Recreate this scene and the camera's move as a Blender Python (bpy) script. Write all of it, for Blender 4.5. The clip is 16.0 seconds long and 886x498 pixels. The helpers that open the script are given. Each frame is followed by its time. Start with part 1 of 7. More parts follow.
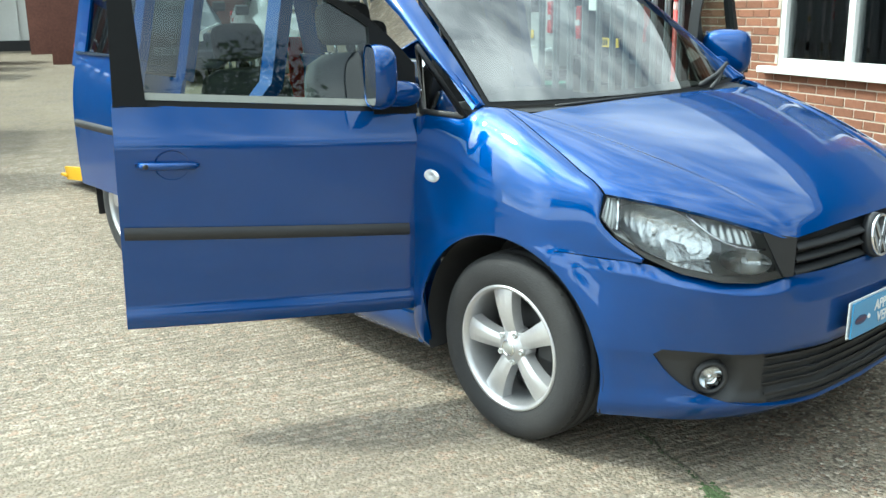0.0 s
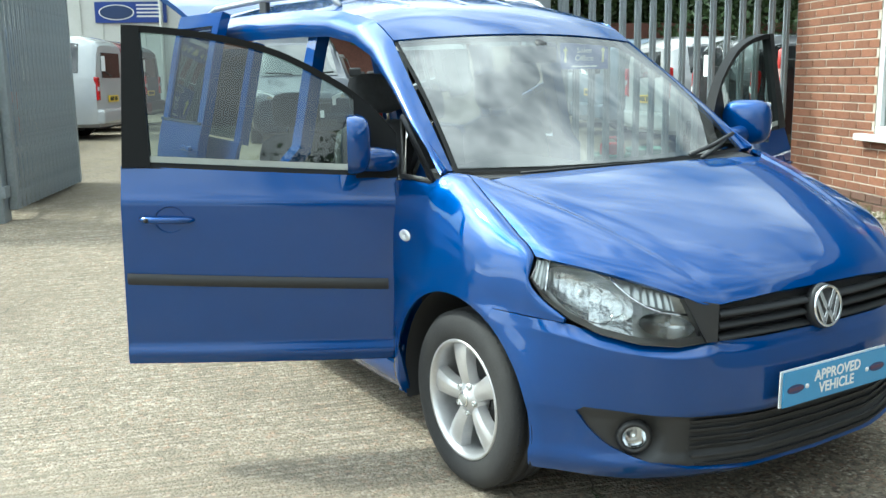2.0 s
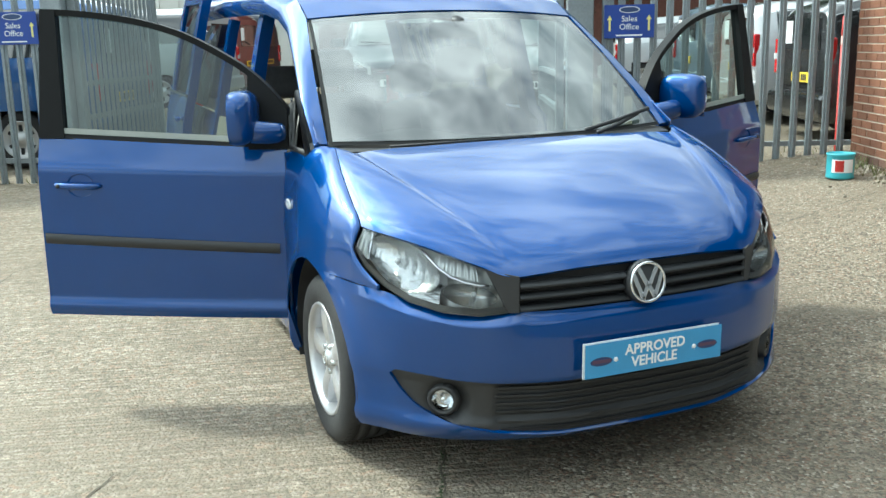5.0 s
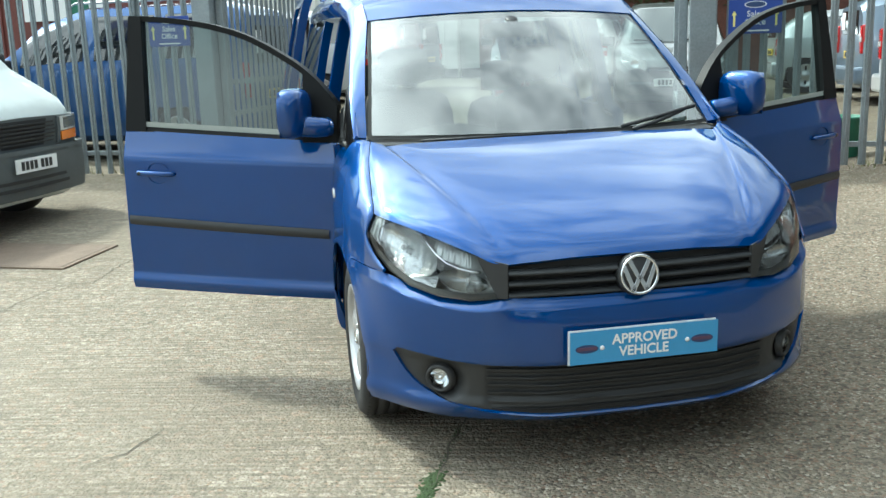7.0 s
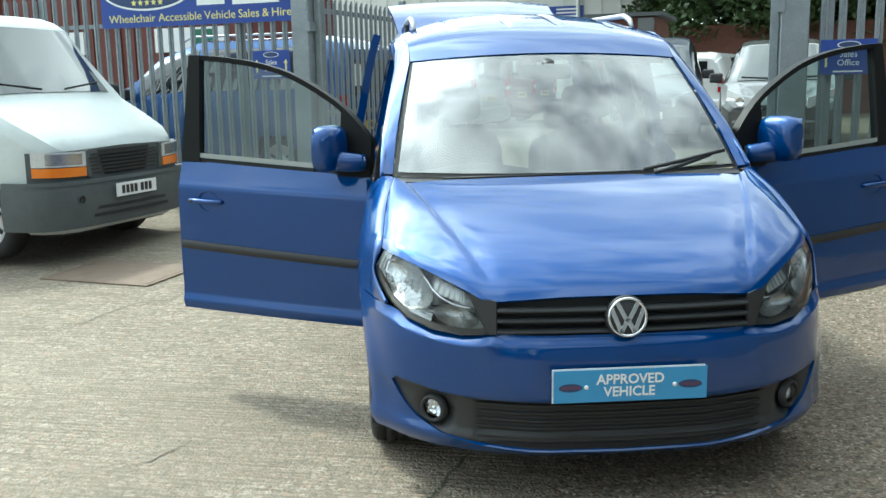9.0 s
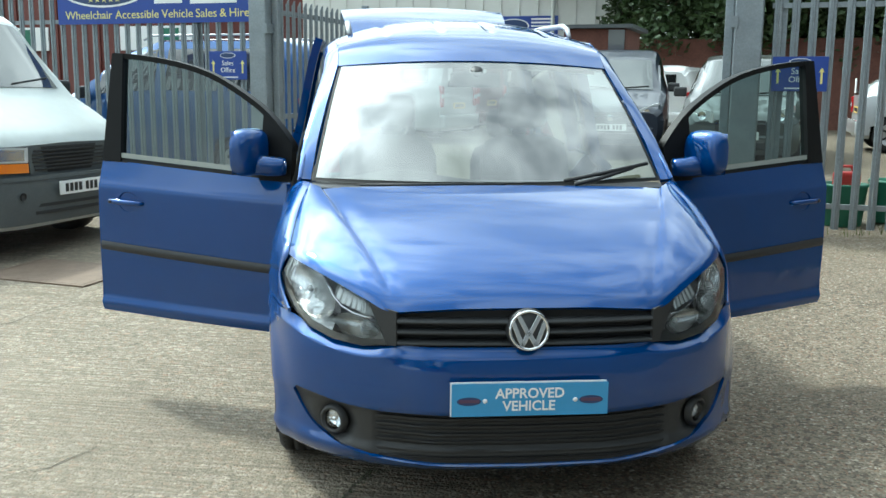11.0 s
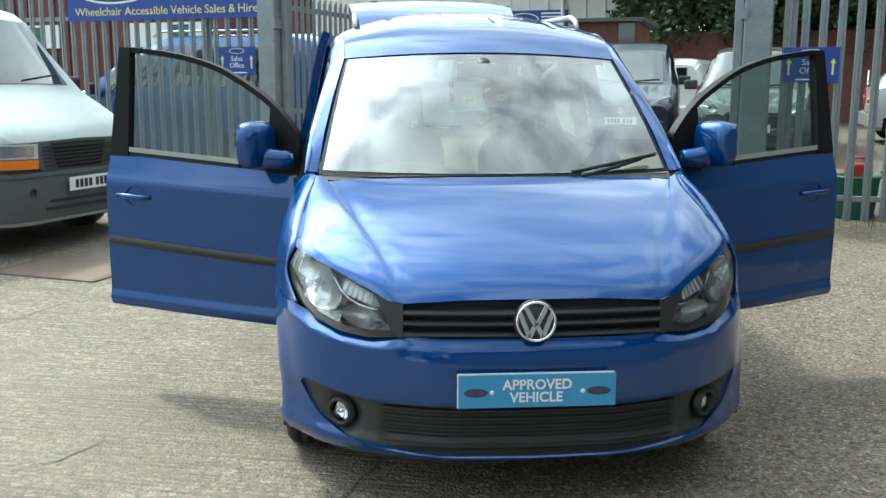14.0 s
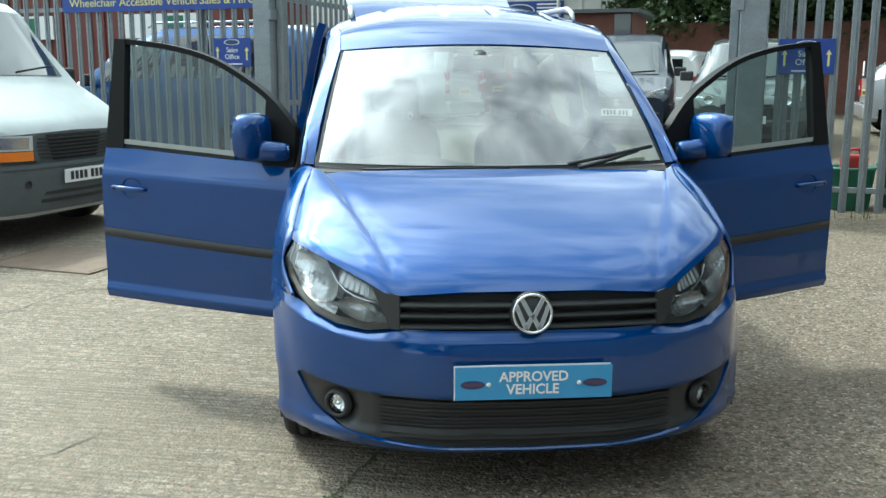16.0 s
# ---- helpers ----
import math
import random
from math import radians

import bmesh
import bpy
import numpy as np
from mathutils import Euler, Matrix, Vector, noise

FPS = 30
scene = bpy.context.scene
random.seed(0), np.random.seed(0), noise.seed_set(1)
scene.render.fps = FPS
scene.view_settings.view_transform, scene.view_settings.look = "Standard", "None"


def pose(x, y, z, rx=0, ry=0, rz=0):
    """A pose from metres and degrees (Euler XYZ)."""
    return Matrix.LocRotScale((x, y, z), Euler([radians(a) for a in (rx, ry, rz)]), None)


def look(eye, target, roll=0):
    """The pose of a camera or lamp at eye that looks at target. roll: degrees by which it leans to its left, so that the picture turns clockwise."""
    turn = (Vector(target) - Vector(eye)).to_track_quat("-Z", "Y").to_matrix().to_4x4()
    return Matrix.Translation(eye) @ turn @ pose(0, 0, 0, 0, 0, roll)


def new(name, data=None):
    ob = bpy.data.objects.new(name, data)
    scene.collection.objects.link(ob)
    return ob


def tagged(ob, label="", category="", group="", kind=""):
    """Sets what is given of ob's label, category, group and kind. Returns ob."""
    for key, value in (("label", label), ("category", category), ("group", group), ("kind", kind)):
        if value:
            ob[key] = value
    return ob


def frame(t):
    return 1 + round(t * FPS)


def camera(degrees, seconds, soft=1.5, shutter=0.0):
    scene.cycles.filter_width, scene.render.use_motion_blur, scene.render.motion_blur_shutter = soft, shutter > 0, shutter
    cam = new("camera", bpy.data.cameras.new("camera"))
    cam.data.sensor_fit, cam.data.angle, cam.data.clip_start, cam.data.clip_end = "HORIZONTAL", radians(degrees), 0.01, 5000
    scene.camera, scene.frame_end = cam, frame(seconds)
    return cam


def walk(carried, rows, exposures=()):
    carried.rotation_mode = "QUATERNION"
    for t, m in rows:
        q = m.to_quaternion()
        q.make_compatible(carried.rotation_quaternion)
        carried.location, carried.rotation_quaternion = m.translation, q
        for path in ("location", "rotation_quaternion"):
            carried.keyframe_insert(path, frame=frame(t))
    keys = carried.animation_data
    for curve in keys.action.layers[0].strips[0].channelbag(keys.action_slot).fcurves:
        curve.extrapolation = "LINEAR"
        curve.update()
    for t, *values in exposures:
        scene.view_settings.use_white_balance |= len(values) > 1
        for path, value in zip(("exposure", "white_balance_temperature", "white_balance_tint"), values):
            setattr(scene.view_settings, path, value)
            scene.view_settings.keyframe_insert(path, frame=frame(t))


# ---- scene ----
cam = camera(50.4, 16.0)
EXPO = [(0, 0.54, 5990, -6), (4, 0.42, 5990, -6), (6.5, 0.34, 5990, -6), (9, 0.21, 5930, -6), (16, 0.10, 5880, -6)]
PATH = [
    (0, (-2.94, -1.268, 1.4), (-1.682, 0.207, 0.908), -0.8),
    (0.5, (-2.83, -1.383, 1.419), (-1.63, 0.136, 0.917), -0.1),
    (1, (-2.749, -1.579, 1.436), (-1.666, 0.051, 1.024), -1.9),
    (1.5, (-2.642, -1.729, 1.434), (-1.523, -0.124, 1.02), -1.2),
    (2, (-2.53, -1.847, 1.429), (-1.53, -0.153, 1.067), -0.9),
    (2.5, (-2.421, -1.971, 1.435), (-1.485, -0.247, 1.045), -2.8),
    (3, (-2.3, -2.124, 1.445), (-1.415, -0.378, 1.038), -1.4),
    (3.5, (-2.14, -2.222, 1.435), (-1.273, -0.473, 1.003), -2.8),
    (4, (-1.996, -2.306, 1.446), (-1.174, -0.527, 1.045), 0.4),
    (4.2, (-1.928, -2.338, 1.461), (-1.104, -0.564, 1.046), -0.8),
    (6.3, (-1.347, -2.664, 1.442), (-0.856, -0.768, 1.036), -1.1),
    (6.5, (-1.298, -2.698, 1.454), (-0.844, -0.789, 1.066), -2.0),
    (7, (-1.178, -2.819, 1.449), (-0.828, -0.895, 1.028), -1.9),
    (7.5, (-1.037, -2.88, 1.434), (-0.648, -0.967, 0.998), -3.1),
    (8, (-0.947, -2.914, 1.454), (-0.687, -0.967, 1.075), 0.5),
    (8.5, (-0.868, -2.945, 1.469), (-0.696, -0.984, 1.116), -2.5),
    (9, (-0.756, -2.993, 1.482), (-0.665, -1.026, 1.13), -1.1),
    (9.5, (-0.654, -3.004, 1.48), (-0.535, -1.048, 1.076), -0.2),
    (9.7, (-0.619, -2.994, 1.483), (-0.467, -1.036, 1.106), 0.6),
    (11.8, (-0.471, -2.946, 1.471), (-0.344, -0.979, 1.134), 0.3),
    (12, (-0.466, -2.944, 1.466), (-0.338, -0.977, 1.124), 0.1),
    (12.5, (-0.468, -2.938, 1.461), (-0.338, -0.976, 1.093), -0.5),
    (13, (-0.479, -2.945, 1.469), (-0.353, -0.981, 1.113), 0.1),
    (13.5, (-0.483, -2.948, 1.463), (-0.369, -0.98, 1.122), 0.1),
    (14, (-0.482, -2.942, 1.463), (-0.367, -0.976, 1.115), 0.1),
    (14.5, (-0.482, -2.944, 1.466), (-0.366, -0.98, 1.109), 0.5),
    (15, (-0.481, -2.937, 1.464), (-0.361, -0.974, 1.101), 0.7),
    (15.5, (-0.483, -2.939, 1.46), (-0.359, -0.977, 1.094), 0.7),
    (16, (-0.485, -2.943, 1.466), (-0.361, -0.98, 1.1), 0.1),
]
walk(cam, [(t, look(eye, target, roll)) for t, eye, target, roll in PATH], EXPO)

# ---- world and sun ----
SUN_DIR = Vector((-0.60, 0.62, 1.0)).normalized()
world = bpy.data.worlds.new("sky")
scene.world = world
world.use_nodes = True
wn, wl = world.node_tree.nodes, world.node_tree.links
wn.clear()
sky = wn.new("ShaderNodeTexSky")
sky.sky_type, sky.sun_disc = "NISHITA", False
sky.sun_elevation = math.asin(SUN_DIR.z)
sky.sun_rotation = math.atan2(SUN_DIR.x, SUN_DIR.y)
sky.air_density, sky.dust_density = 1.0, 1.5
coord = wn.new("ShaderNodeTexCoord")
stretch = wn.new("ShaderNodeMapping")
stretch.inputs["Scale"].default_value = (1.0, 1.0, 2.2)
cloud = wn.new("ShaderNodeTexNoise")
cloud.inputs["Scale"].default_value, cloud.inputs["Detail"].default_value = 2.6, 6.0
cloud.inputs["Roughness"].default_value, cloud.inputs["Distortion"].default_value = 0.62, 0.35
cloud_ramp = wn.new("ShaderNodeValToRGB")
cloud_ramp.color_ramp.elements[0].position, cloud_ramp.color_ramp.elements[1].position = 0.29, 0.55
cloud_tone = wn.new("ShaderNodeTexNoise")
cloud_tone.inputs["Scale"].default_value, cloud_tone.inputs["Detail"].default_value = 3.4, 3.5
tone_ramp = wn.new("ShaderNodeValToRGB")
tone_ramp.color_ramp.elements[0].position, tone_ramp.color_ramp.elements[1].position = 0.35, 0.70
tone_ramp.color_ramp.elements[0].color = (12.0, 12.5, 13.1, 1)
tone_ramp.color_ramp.elements[1].color = (28.5, 29.0, 29.7, 1)
# thin cloud is brighter round the sun
toward = wn.new("ShaderNodeVectorMath")
toward.operation = "DOT_PRODUCT"
toward.inputs[1].default_value = SUN_DIR
halo = wn.new("ShaderNodeMapRange")
halo.interpolation_type = "SMOOTHSTEP"
halo.inputs["From Min"].default_value, halo.inputs["From Max"].default_value = 0.84, 1.0
halo.inputs["To Min"].default_value, halo.inputs["To Max"].default_value = 1.0, 3.8
# and greyer away from it
turned = wn.new("ShaderNodeMapRange")
turned.interpolation_type = "SMOOTHSTEP"
turned.inputs["From Min"].default_value, turned.inputs["From Max"].default_value = 0.10, 0.68
turned.inputs["To Min"].default_value, turned.inputs["To Max"].default_value = 0.58, 1.05
glow = wn.new("ShaderNodeMath")
glow.operation = "MULTIPLY"
lit_cloud = wn.new("ShaderNodeVectorMath")
lit_cloud.operation = "SCALE"
sky_mix = wn.new("ShaderNodeMixRGB")
bg = wn.new("ShaderNodeBackground")
bg.inputs["Strength"].default_value = 0.11
wout = wn.new("ShaderNodeOutputWorld")
wl.new(coord.outputs["Generated"], stretch.inputs["Vector"])
wl.new(stretch.outputs["Vector"], cloud.inputs["Vector"])
wl.new(stretch.outputs["Vector"], cloud_tone.inputs["Vector"])
wl.new(cloud.outputs["Fac"], cloud_ramp.inputs["Fac"])
wl.new(cloud_tone.outputs["Fac"], tone_ramp.inputs["Fac"])
wl.new(cloud_ramp.outputs["Color"], sky_mix.inputs["Fac"])
wl.new(sky.outputs["Color"], sky_mix.inputs["Color1"])
wl.new(coord.outputs["Generated"], toward.inputs[0])
wl.new(toward.outputs["Value"], halo.inputs["Value"])
wl.new(tone_ramp.outputs["Color"], lit_cloud.inputs[0])
wl.new(toward.outputs["Value"], turned.inputs["Value"])
wl.new(halo.outputs[0], glow.inputs[0])
wl.new(turned.outputs[0], glow.inputs[1])
wl.new(glow.outputs[0], lit_cloud.inputs["Scale"])
wl.new(lit_cloud.outputs["Vector"], sky_mix.inputs["Color2"])
wl.new(sky_mix.outputs["Color"], bg.inputs["Color"])
wl.new(bg.outputs["Background"], wout.inputs["Surface"])
sun_data = bpy.data.lights.new("sun", "SUN")
sun_data.energy, sun_data.angle, sun_data.color = 3.6, radians(5.0), (1.0, 0.94, 0.85)
sun = new("sun", sun_data)
sun.matrix_world = look(tuple(SUN_DIR * 40), (0, 0, 0))

# ---- materials ----
MATS = {}


def mat(name, color, rough=0.5, metal=0.0, vary=0.0, scale=8.0, bump=0.0, bump_scale=60.0, coat=0.0, spec=0.5, emit=0.0,
        stain=None, stain_scale=1.2, stain_amount=0.5, object_random=0.0):
    """A principled material with colour variation at two scales, optional stains, bump and per-object variation."""
    m = bpy.data.materials.new(name)
    m.use_nodes = True
    n, l = m.node_tree.nodes, m.node_tree.links
    b = n["Principled BSDF"]
    b.inputs["Base Color"].default_value = (*color, 1)
    b.inputs["Roughness"].default_value = rough
    b.inputs["Metallic"].default_value = metal
    b.inputs["Specular IOR Level"].default_value = spec
    b.inputs["Coat Weight"].default_value = coat
    b.inputs["Coat Roughness"].default_value = 0.03
    b.inputs["Coat IOR"].default_value = 1.5
    if emit:
        b.inputs["Emission Color"].default_value = (*color, 1)
        b.inputs["Emission Strength"].default_value = emit
    tc = n.new("ShaderNodeTexCoord")
    src = None
    if vary:
        big, fine = n.new("ShaderNodeTexNoise"), n.new("ShaderNodeTexNoise")
        for t, k in ((big, 1.0), (fine, 7.0)):
            t.inputs["Scale"].default_value, t.inputs["Detail"].default_value = scale * k, 6.0
            l.new(tc.outputs["Object"], t.inputs["Vector"])
        add = n.new("ShaderNodeMath")
        add.operation = "ADD"
        l.new(big.outputs["Fac"], add.inputs[0])
        l.new(fine.outputs["Fac"], add.inputs[1])
        span = n.new("ShaderNodeMapRange")
        span.inputs["From Min"].default_value, span.inputs["From Max"].default_value = 0.6, 1.4
        span.inputs["To Min"].default_value, span.inputs["To Max"].default_value = 1.0 - vary, 1.0 + vary
        l.new(add.outputs[0], span.inputs["Value"])
        mul = n.new("ShaderNodeVectorMath")
        mul.operation = "SCALE"
        mul.inputs[0].default_value = color
        l.new(span.outputs[0], mul.inputs["Scale"])
        src = mul.outputs["Vector"]
    if stain:
        st = n.new("ShaderNodeTexNoise")
        st.inputs["Scale"].default_value, st.inputs["Detail"].default_value = stain_scale, 8.0
        l.new(tc.outputs["Object"], st.inputs["Vector"])
        sr = n.new("ShaderNodeMapRange")
        sr.inputs["From Min"].default_value, sr.inputs["From Max"].default_value = 0.48, 0.68
        sr.inputs["To Max"].default_value = stain_amount
        l.new(st.outputs["Fac"], sr.inputs["Value"])
        mx = n.new("ShaderNodeMixRGB")
        mx.inputs["Color1"].default_value, mx.inputs["Color2"].default_value = (*color, 1), (*stain, 1)
        l.new(sr.outputs[0], mx.inputs["Fac"])
        if src:
            l.new(src, mx.inputs["Color1"])
        src = mx.outputs["Color"]
    if object_random:
        info = n.new("ShaderNodeObjectInfo")
        rr = n.new("ShaderNodeMapRange")
        rr.inputs["To Min"].default_value, rr.inputs["To Max"].default_value = 1 - object_random, 1 + object_random
        l.new(info.outputs["Random"], rr.inputs["Value"])
        m2 = n.new("ShaderNodeVectorMath")
        m2.operation = "SCALE"
        m2.inputs[0].default_value = color
        if src:
            l.new(src, m2.inputs[0])
        l.new(rr.outputs[0], m2.inputs["Scale"])
        src = m2.outputs["Vector"]
    if src:
        l.new(src, b.inputs["Base Color"])
    if bump:
        bt = n.new("ShaderNodeTexNoise")
        bt.inputs["Scale"].default_value, bt.inputs["Detail"].default_value = bump_scale, 5.0
        l.new(tc.outputs["Object"], bt.inputs["Vector"])
        bn = n.new("ShaderNodeBump")
        bn.inputs["Strength"].default_value, bn.inputs["Distance"].default_value = bump, 0.01
        l.new(bt.outputs["Fac"], bn.inputs["Height"])
        l.new(bn.outputs["Normal"], b.inputs["Normal"])
    MATS[name] = m
    return m


def glass(name, tint, gloss=0.02, ior=1.5, dim=None):
    """Thin clear pane: see-through with a Fresnel gloss."""
    m = bpy.data.materials.new(name)
    m.use_nodes = True
    n, l = m.node_tree.nodes, m.node_tree.links
    n.clear()
    out, mix = n.new("ShaderNodeOutputMaterial"), n.new("ShaderNodeMixShader")
    tr, gl, fr = n.new("ShaderNodeBsdfTransparent"), n.new("ShaderNodeBsdfGlossy"), n.new("ShaderNodeFresnel")
    tr.inputs["Color"].default_value = (*tint, 1)
    gl.inputs["Roughness"].default_value = gloss
    fr.inputs["IOR"].default_value = ior
    l.new(fr.outputs[0], mix.inputs[0])
    l.new(tr.outputs[0], mix.inputs[1])
    l.new(gl.outputs[0], mix.inputs[2])
    l.new(mix.outputs[0], out.inputs[0])
    MATS[name] = m
    return m


BLUE = mat("blue_metallic_paint", (0.0003, 0.046, 0.205), 0.36, 0.45, vary=0.05, scale=1.3, bump=0.02, bump_scale=900, coat=1.0, spec=0.0)
BLUE.node_tree.nodes["Principled BSDF"].inputs["Coat IOR"].default_value = 1.60
BLUE_FAR = mat("blue_car_paint", (0.012, 0.075, 0.24), 0.3, 0.4, vary=0.06, scale=1.0, coat=1.0)
# TRIM, DARK and RUBBER lifted a little, putting lens haze into their colours
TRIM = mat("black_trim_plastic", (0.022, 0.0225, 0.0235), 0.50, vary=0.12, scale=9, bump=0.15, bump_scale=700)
FRAMEBLACK = mat("black_frame_foil", (0.007, 0.0074, 0.008), 0.5, vary=0.1, scale=12, spec=0.15)
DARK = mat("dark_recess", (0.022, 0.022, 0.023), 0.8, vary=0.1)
GRILLE = mat("grille_black", (0.020, 0.021, 0.023), 0.55, vary=0.08)
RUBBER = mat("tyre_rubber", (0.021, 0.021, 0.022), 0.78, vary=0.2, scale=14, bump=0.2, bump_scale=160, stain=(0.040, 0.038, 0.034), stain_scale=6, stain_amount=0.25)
ALLOY = mat("silver_alloy", (0.55, 0.55, 0.56), 0.34, 0.7, vary=0.06, scale=12)
CHROME = mat("chrome", (0.82, 0.83, 0.85), 0.08, 1.0)
REFLECTOR = mat("lamp_reflector", (0.50, 0.51, 0.51), 0.12, 1.0, bump=0.5, bump_scale=70)
LAMPDARK = mat("lamp_housing_dark", (0.12, 0.123, 0.125), 0.30, 0.45, vary=0.1)
GREYLAMP = mat("lamp_housing_grey", (0.46, 0.47, 0.46), 0.25, 0.6)
LENS = glass("clear_lamp_lens", (0.93, 0.95, 0.96), 0.02, 1.45)
SCREEN = glass("windscreen_glass", (0.46, 0.55, 0.51), 0.01, 3.05)
WINDOW = glass("door_window_glass", (0.46, 0.57, 0.54), 0.01, 1.85)
PRIVACY = glass("dark_window_glass", (0.16, 0.19, 0.20), 0.01, 1.5)
CABIN = mat("dark_grey_cabin_plastic", (0.035, 0.036, 0.038), 0.6, vary=0.12, scale=10, bump=0.1, bump_scale=400)
DASH = mat("dashboard_plastic", (0.045, 0.047, 0.05), 0.5, vary=0.1, scale=6, bump=0.12, bump_scale=300)
LINING = mat("light_grey_headlining", (0.42, 0.43, 0.42), 0.85, vary=0.05, scale=20)
SEATCLOTH = mat("dark_grey_seat_cloth", (0.055, 0.058, 0.062), 0.9, vary=0.25, scale=30, bump=0.3, bump_scale=500)
PLATEBLUE = mat("light_blue_plate", (0.045, 0.27, 0.53), 0.35, vary=0.04, scale=12, coat=0.4)
WHITE = mat("white_plastic", (0.78, 0.79, 0.79), 0.4, vary=0.04, scale=12)
LOGORED = mat("dark_red_print", (0.09, 0.045, 0.085), 0.5)
# reflection of the door card, held as a plain strip colour
CARD_REFLECTION = mat("grey_green_card_reflection", (0.27, 0.29, 0.27), 0.55, vary=0.08, scale=20)
NAVY = mat("navy_print", (0.02, 0.045, 0.13), 0.45, vary=0.05)
SIGNBLUE = mat("blue_sign_board", (0.015, 0.05, 0.27), 0.45, vary=0.08, scale=4)
YELLOWPRINT = mat("pale_yellow_print", (0.72, 0.66, 0.22), 0.5)
ORANGE = mat("amber_lens", (0.75, 0.20, 0.01), 0.18, coat=0.6)
REDLENS = mat("red_lens", (0.42, 0.008, 0.01), 0.18, coat=0.8)
PALELENS = mat("pale_lens", (0.62, 0.64, 0.65), 0.12, 0.25, vary=0.15, scale=25, coat=0.8)
YELLOW = mat("yellow_ramp_edge", (0.80, 0.45, 0.015), 0.5, vary=0.1, scale=12)
RAMPGREY = mat("ramp_aluminium", (0.40, 0.41, 0.42), 0.45, 0.7, vary=0.1, scale=20)
GALV = mat("galvanised_steel", (0.25, 0.28, 0.30), 0.5, 0.55, vary=0.22, scale=7, bump=0.06, bump_scale=80, stain=(0.22, 0.23, 0.24), stain_scale=3, stain_amount=0.45)
BRICK = mat("red_brick", (0.200, 0.085, 0.047), 0.88, vary=0.22, scale=22, bump=0.45, bump_scale=140, object_random=0.22)
BRICKDARK = mat("dark_brick", (0.13, 0.07, 0.05), 0.9, vary=0.25, scale=22, bump=0.45, bump_scale=140, object_random=0.2)
MORTAR = mat("mortar", (0.46, 0.41, 0.34), 0.95, vary=0.15, scale=14, bump=0.4, bump_scale=200)
UPVC = mat("white_window_frame", (0.68, 0.69, 0.69), 0.32, vary=0.03, scale=6)
PANE = glass("office_window_pane", (0.62, 0.68, 0.68), 0.01, 2.0)
WALLIN = mat("dim_office_wall", (0.42, 0.44, 0.45), 0.9, vary=0.1)


# ---- mesh helpers ----
def curve(xs, ys):
    """Smooth monotone interpolation through a short table."""
    xs, ys = np.array(xs, float), np.array(ys, float)
    d = np.diff(ys) / np.diff(xs)
    m = np.zeros(len(xs))
    m[0], m[-1] = d[0], d[-1]
    for i in range(1, len(xs) - 1):
        m[i] = 0 if d[i - 1] * d[i] <= 0 else 2 * d[i - 1] * d[i] / (d[i - 1] + d[i])

    def f(x):
        x = min(max(x, xs[0]), xs[-1])
        i = min(int(np.searchsorted(xs, x, side="right")) - 1, len(xs) - 2)
        h = xs[i + 1] - xs[i]
        t = (x - xs[i]) / h
        return float((1 + 2 * t) * (1 - t) ** 2 * ys[i] + t * (1 - t) ** 2 * h * m[i] + t * t * (3 - 2 * t) * ys[i + 1] + t * t * (t - 1) * h * m[i + 1])
    return f


def part(name, bm, material, parent=None, label="", smooth=True, thick=0.0, bevel=0.0, subsurf=0, m=None):
    """Links a bmesh as one mesh object, under parent if given."""
    me = bpy.data.meshes.new(name)
    if smooth:
        for f in bm.faces:
            f.smooth = True
    bm.to_mesh(me)
    bm.free()
    me.materials.append(material)
    ob = new(name, me)
    if smooth == "auto":
        me.set_sharp_from_angle(angle=radians(38))
    if thick:
        mod = ob.modifiers.new("thickness", "SOLIDIFY")
        mod.thickness, mod.offset = thick, -1
        if smooth:
            crisp = ob.modifiers.new("crisp_edges", "EDGE_SPLIT")
            crisp.split_angle = radians(48)
    if bevel:
        mod = ob.modifiers.new("rounding", "BEVEL")
        mod.width, mod.segments, mod.limit_method = bevel, 2, "ANGLE"
    if subsurf:
        mod = ob.modifiers.new("smoothing", "SUBSURF")
        mod.levels = mod.render_levels = subsurf
    if parent is not None:
        ob.parent = parent
    if m is not None:
        ob.matrix_basis = m
    if label:
        ob["label"] = label
    return ob


def empty(name, m=None, parent=None):
    ob = new(name)
    if m is not None:
        ob.matrix_basis = m
    if parent is not None:
        ob.parent = parent
    return ob


def grid(f, nu, nv, bm=None, centre=None):
    """A patch of quads from f(u, v); its faces turn away from centre if that is given."""
    bm = bm or bmesh.new()
    vs = [[bm.verts.new(f(i / nu, j / nv)) for j in range(nv + 1)] for i in range(nu + 1)]
    faces = [bm.faces.new((vs[i][j], vs[i + 1][j], vs[i + 1][j + 1], vs[i][j + 1])) for i in range(nu) for j in range(nv)]
    if centre is not None:
        bm.normal_update()
        c = Vector(centre)
        if sum((fa.calc_center_median() - c).dot(fa.normal) * fa.calc_area() for fa in faces) < 0:
            bmesh.ops.reverse_faces(bm, faces=faces)
    return bm


def box(size, at=(0, 0, 0), bm=None, m=None):
    bm = bm or bmesh.new()
    t = Matrix.Translation(at) @ (m or Matrix()) @ Matrix.Diagonal((*size, 1))
    bmesh.ops.create_cube(bm, size=1, matrix=t)
    return bm


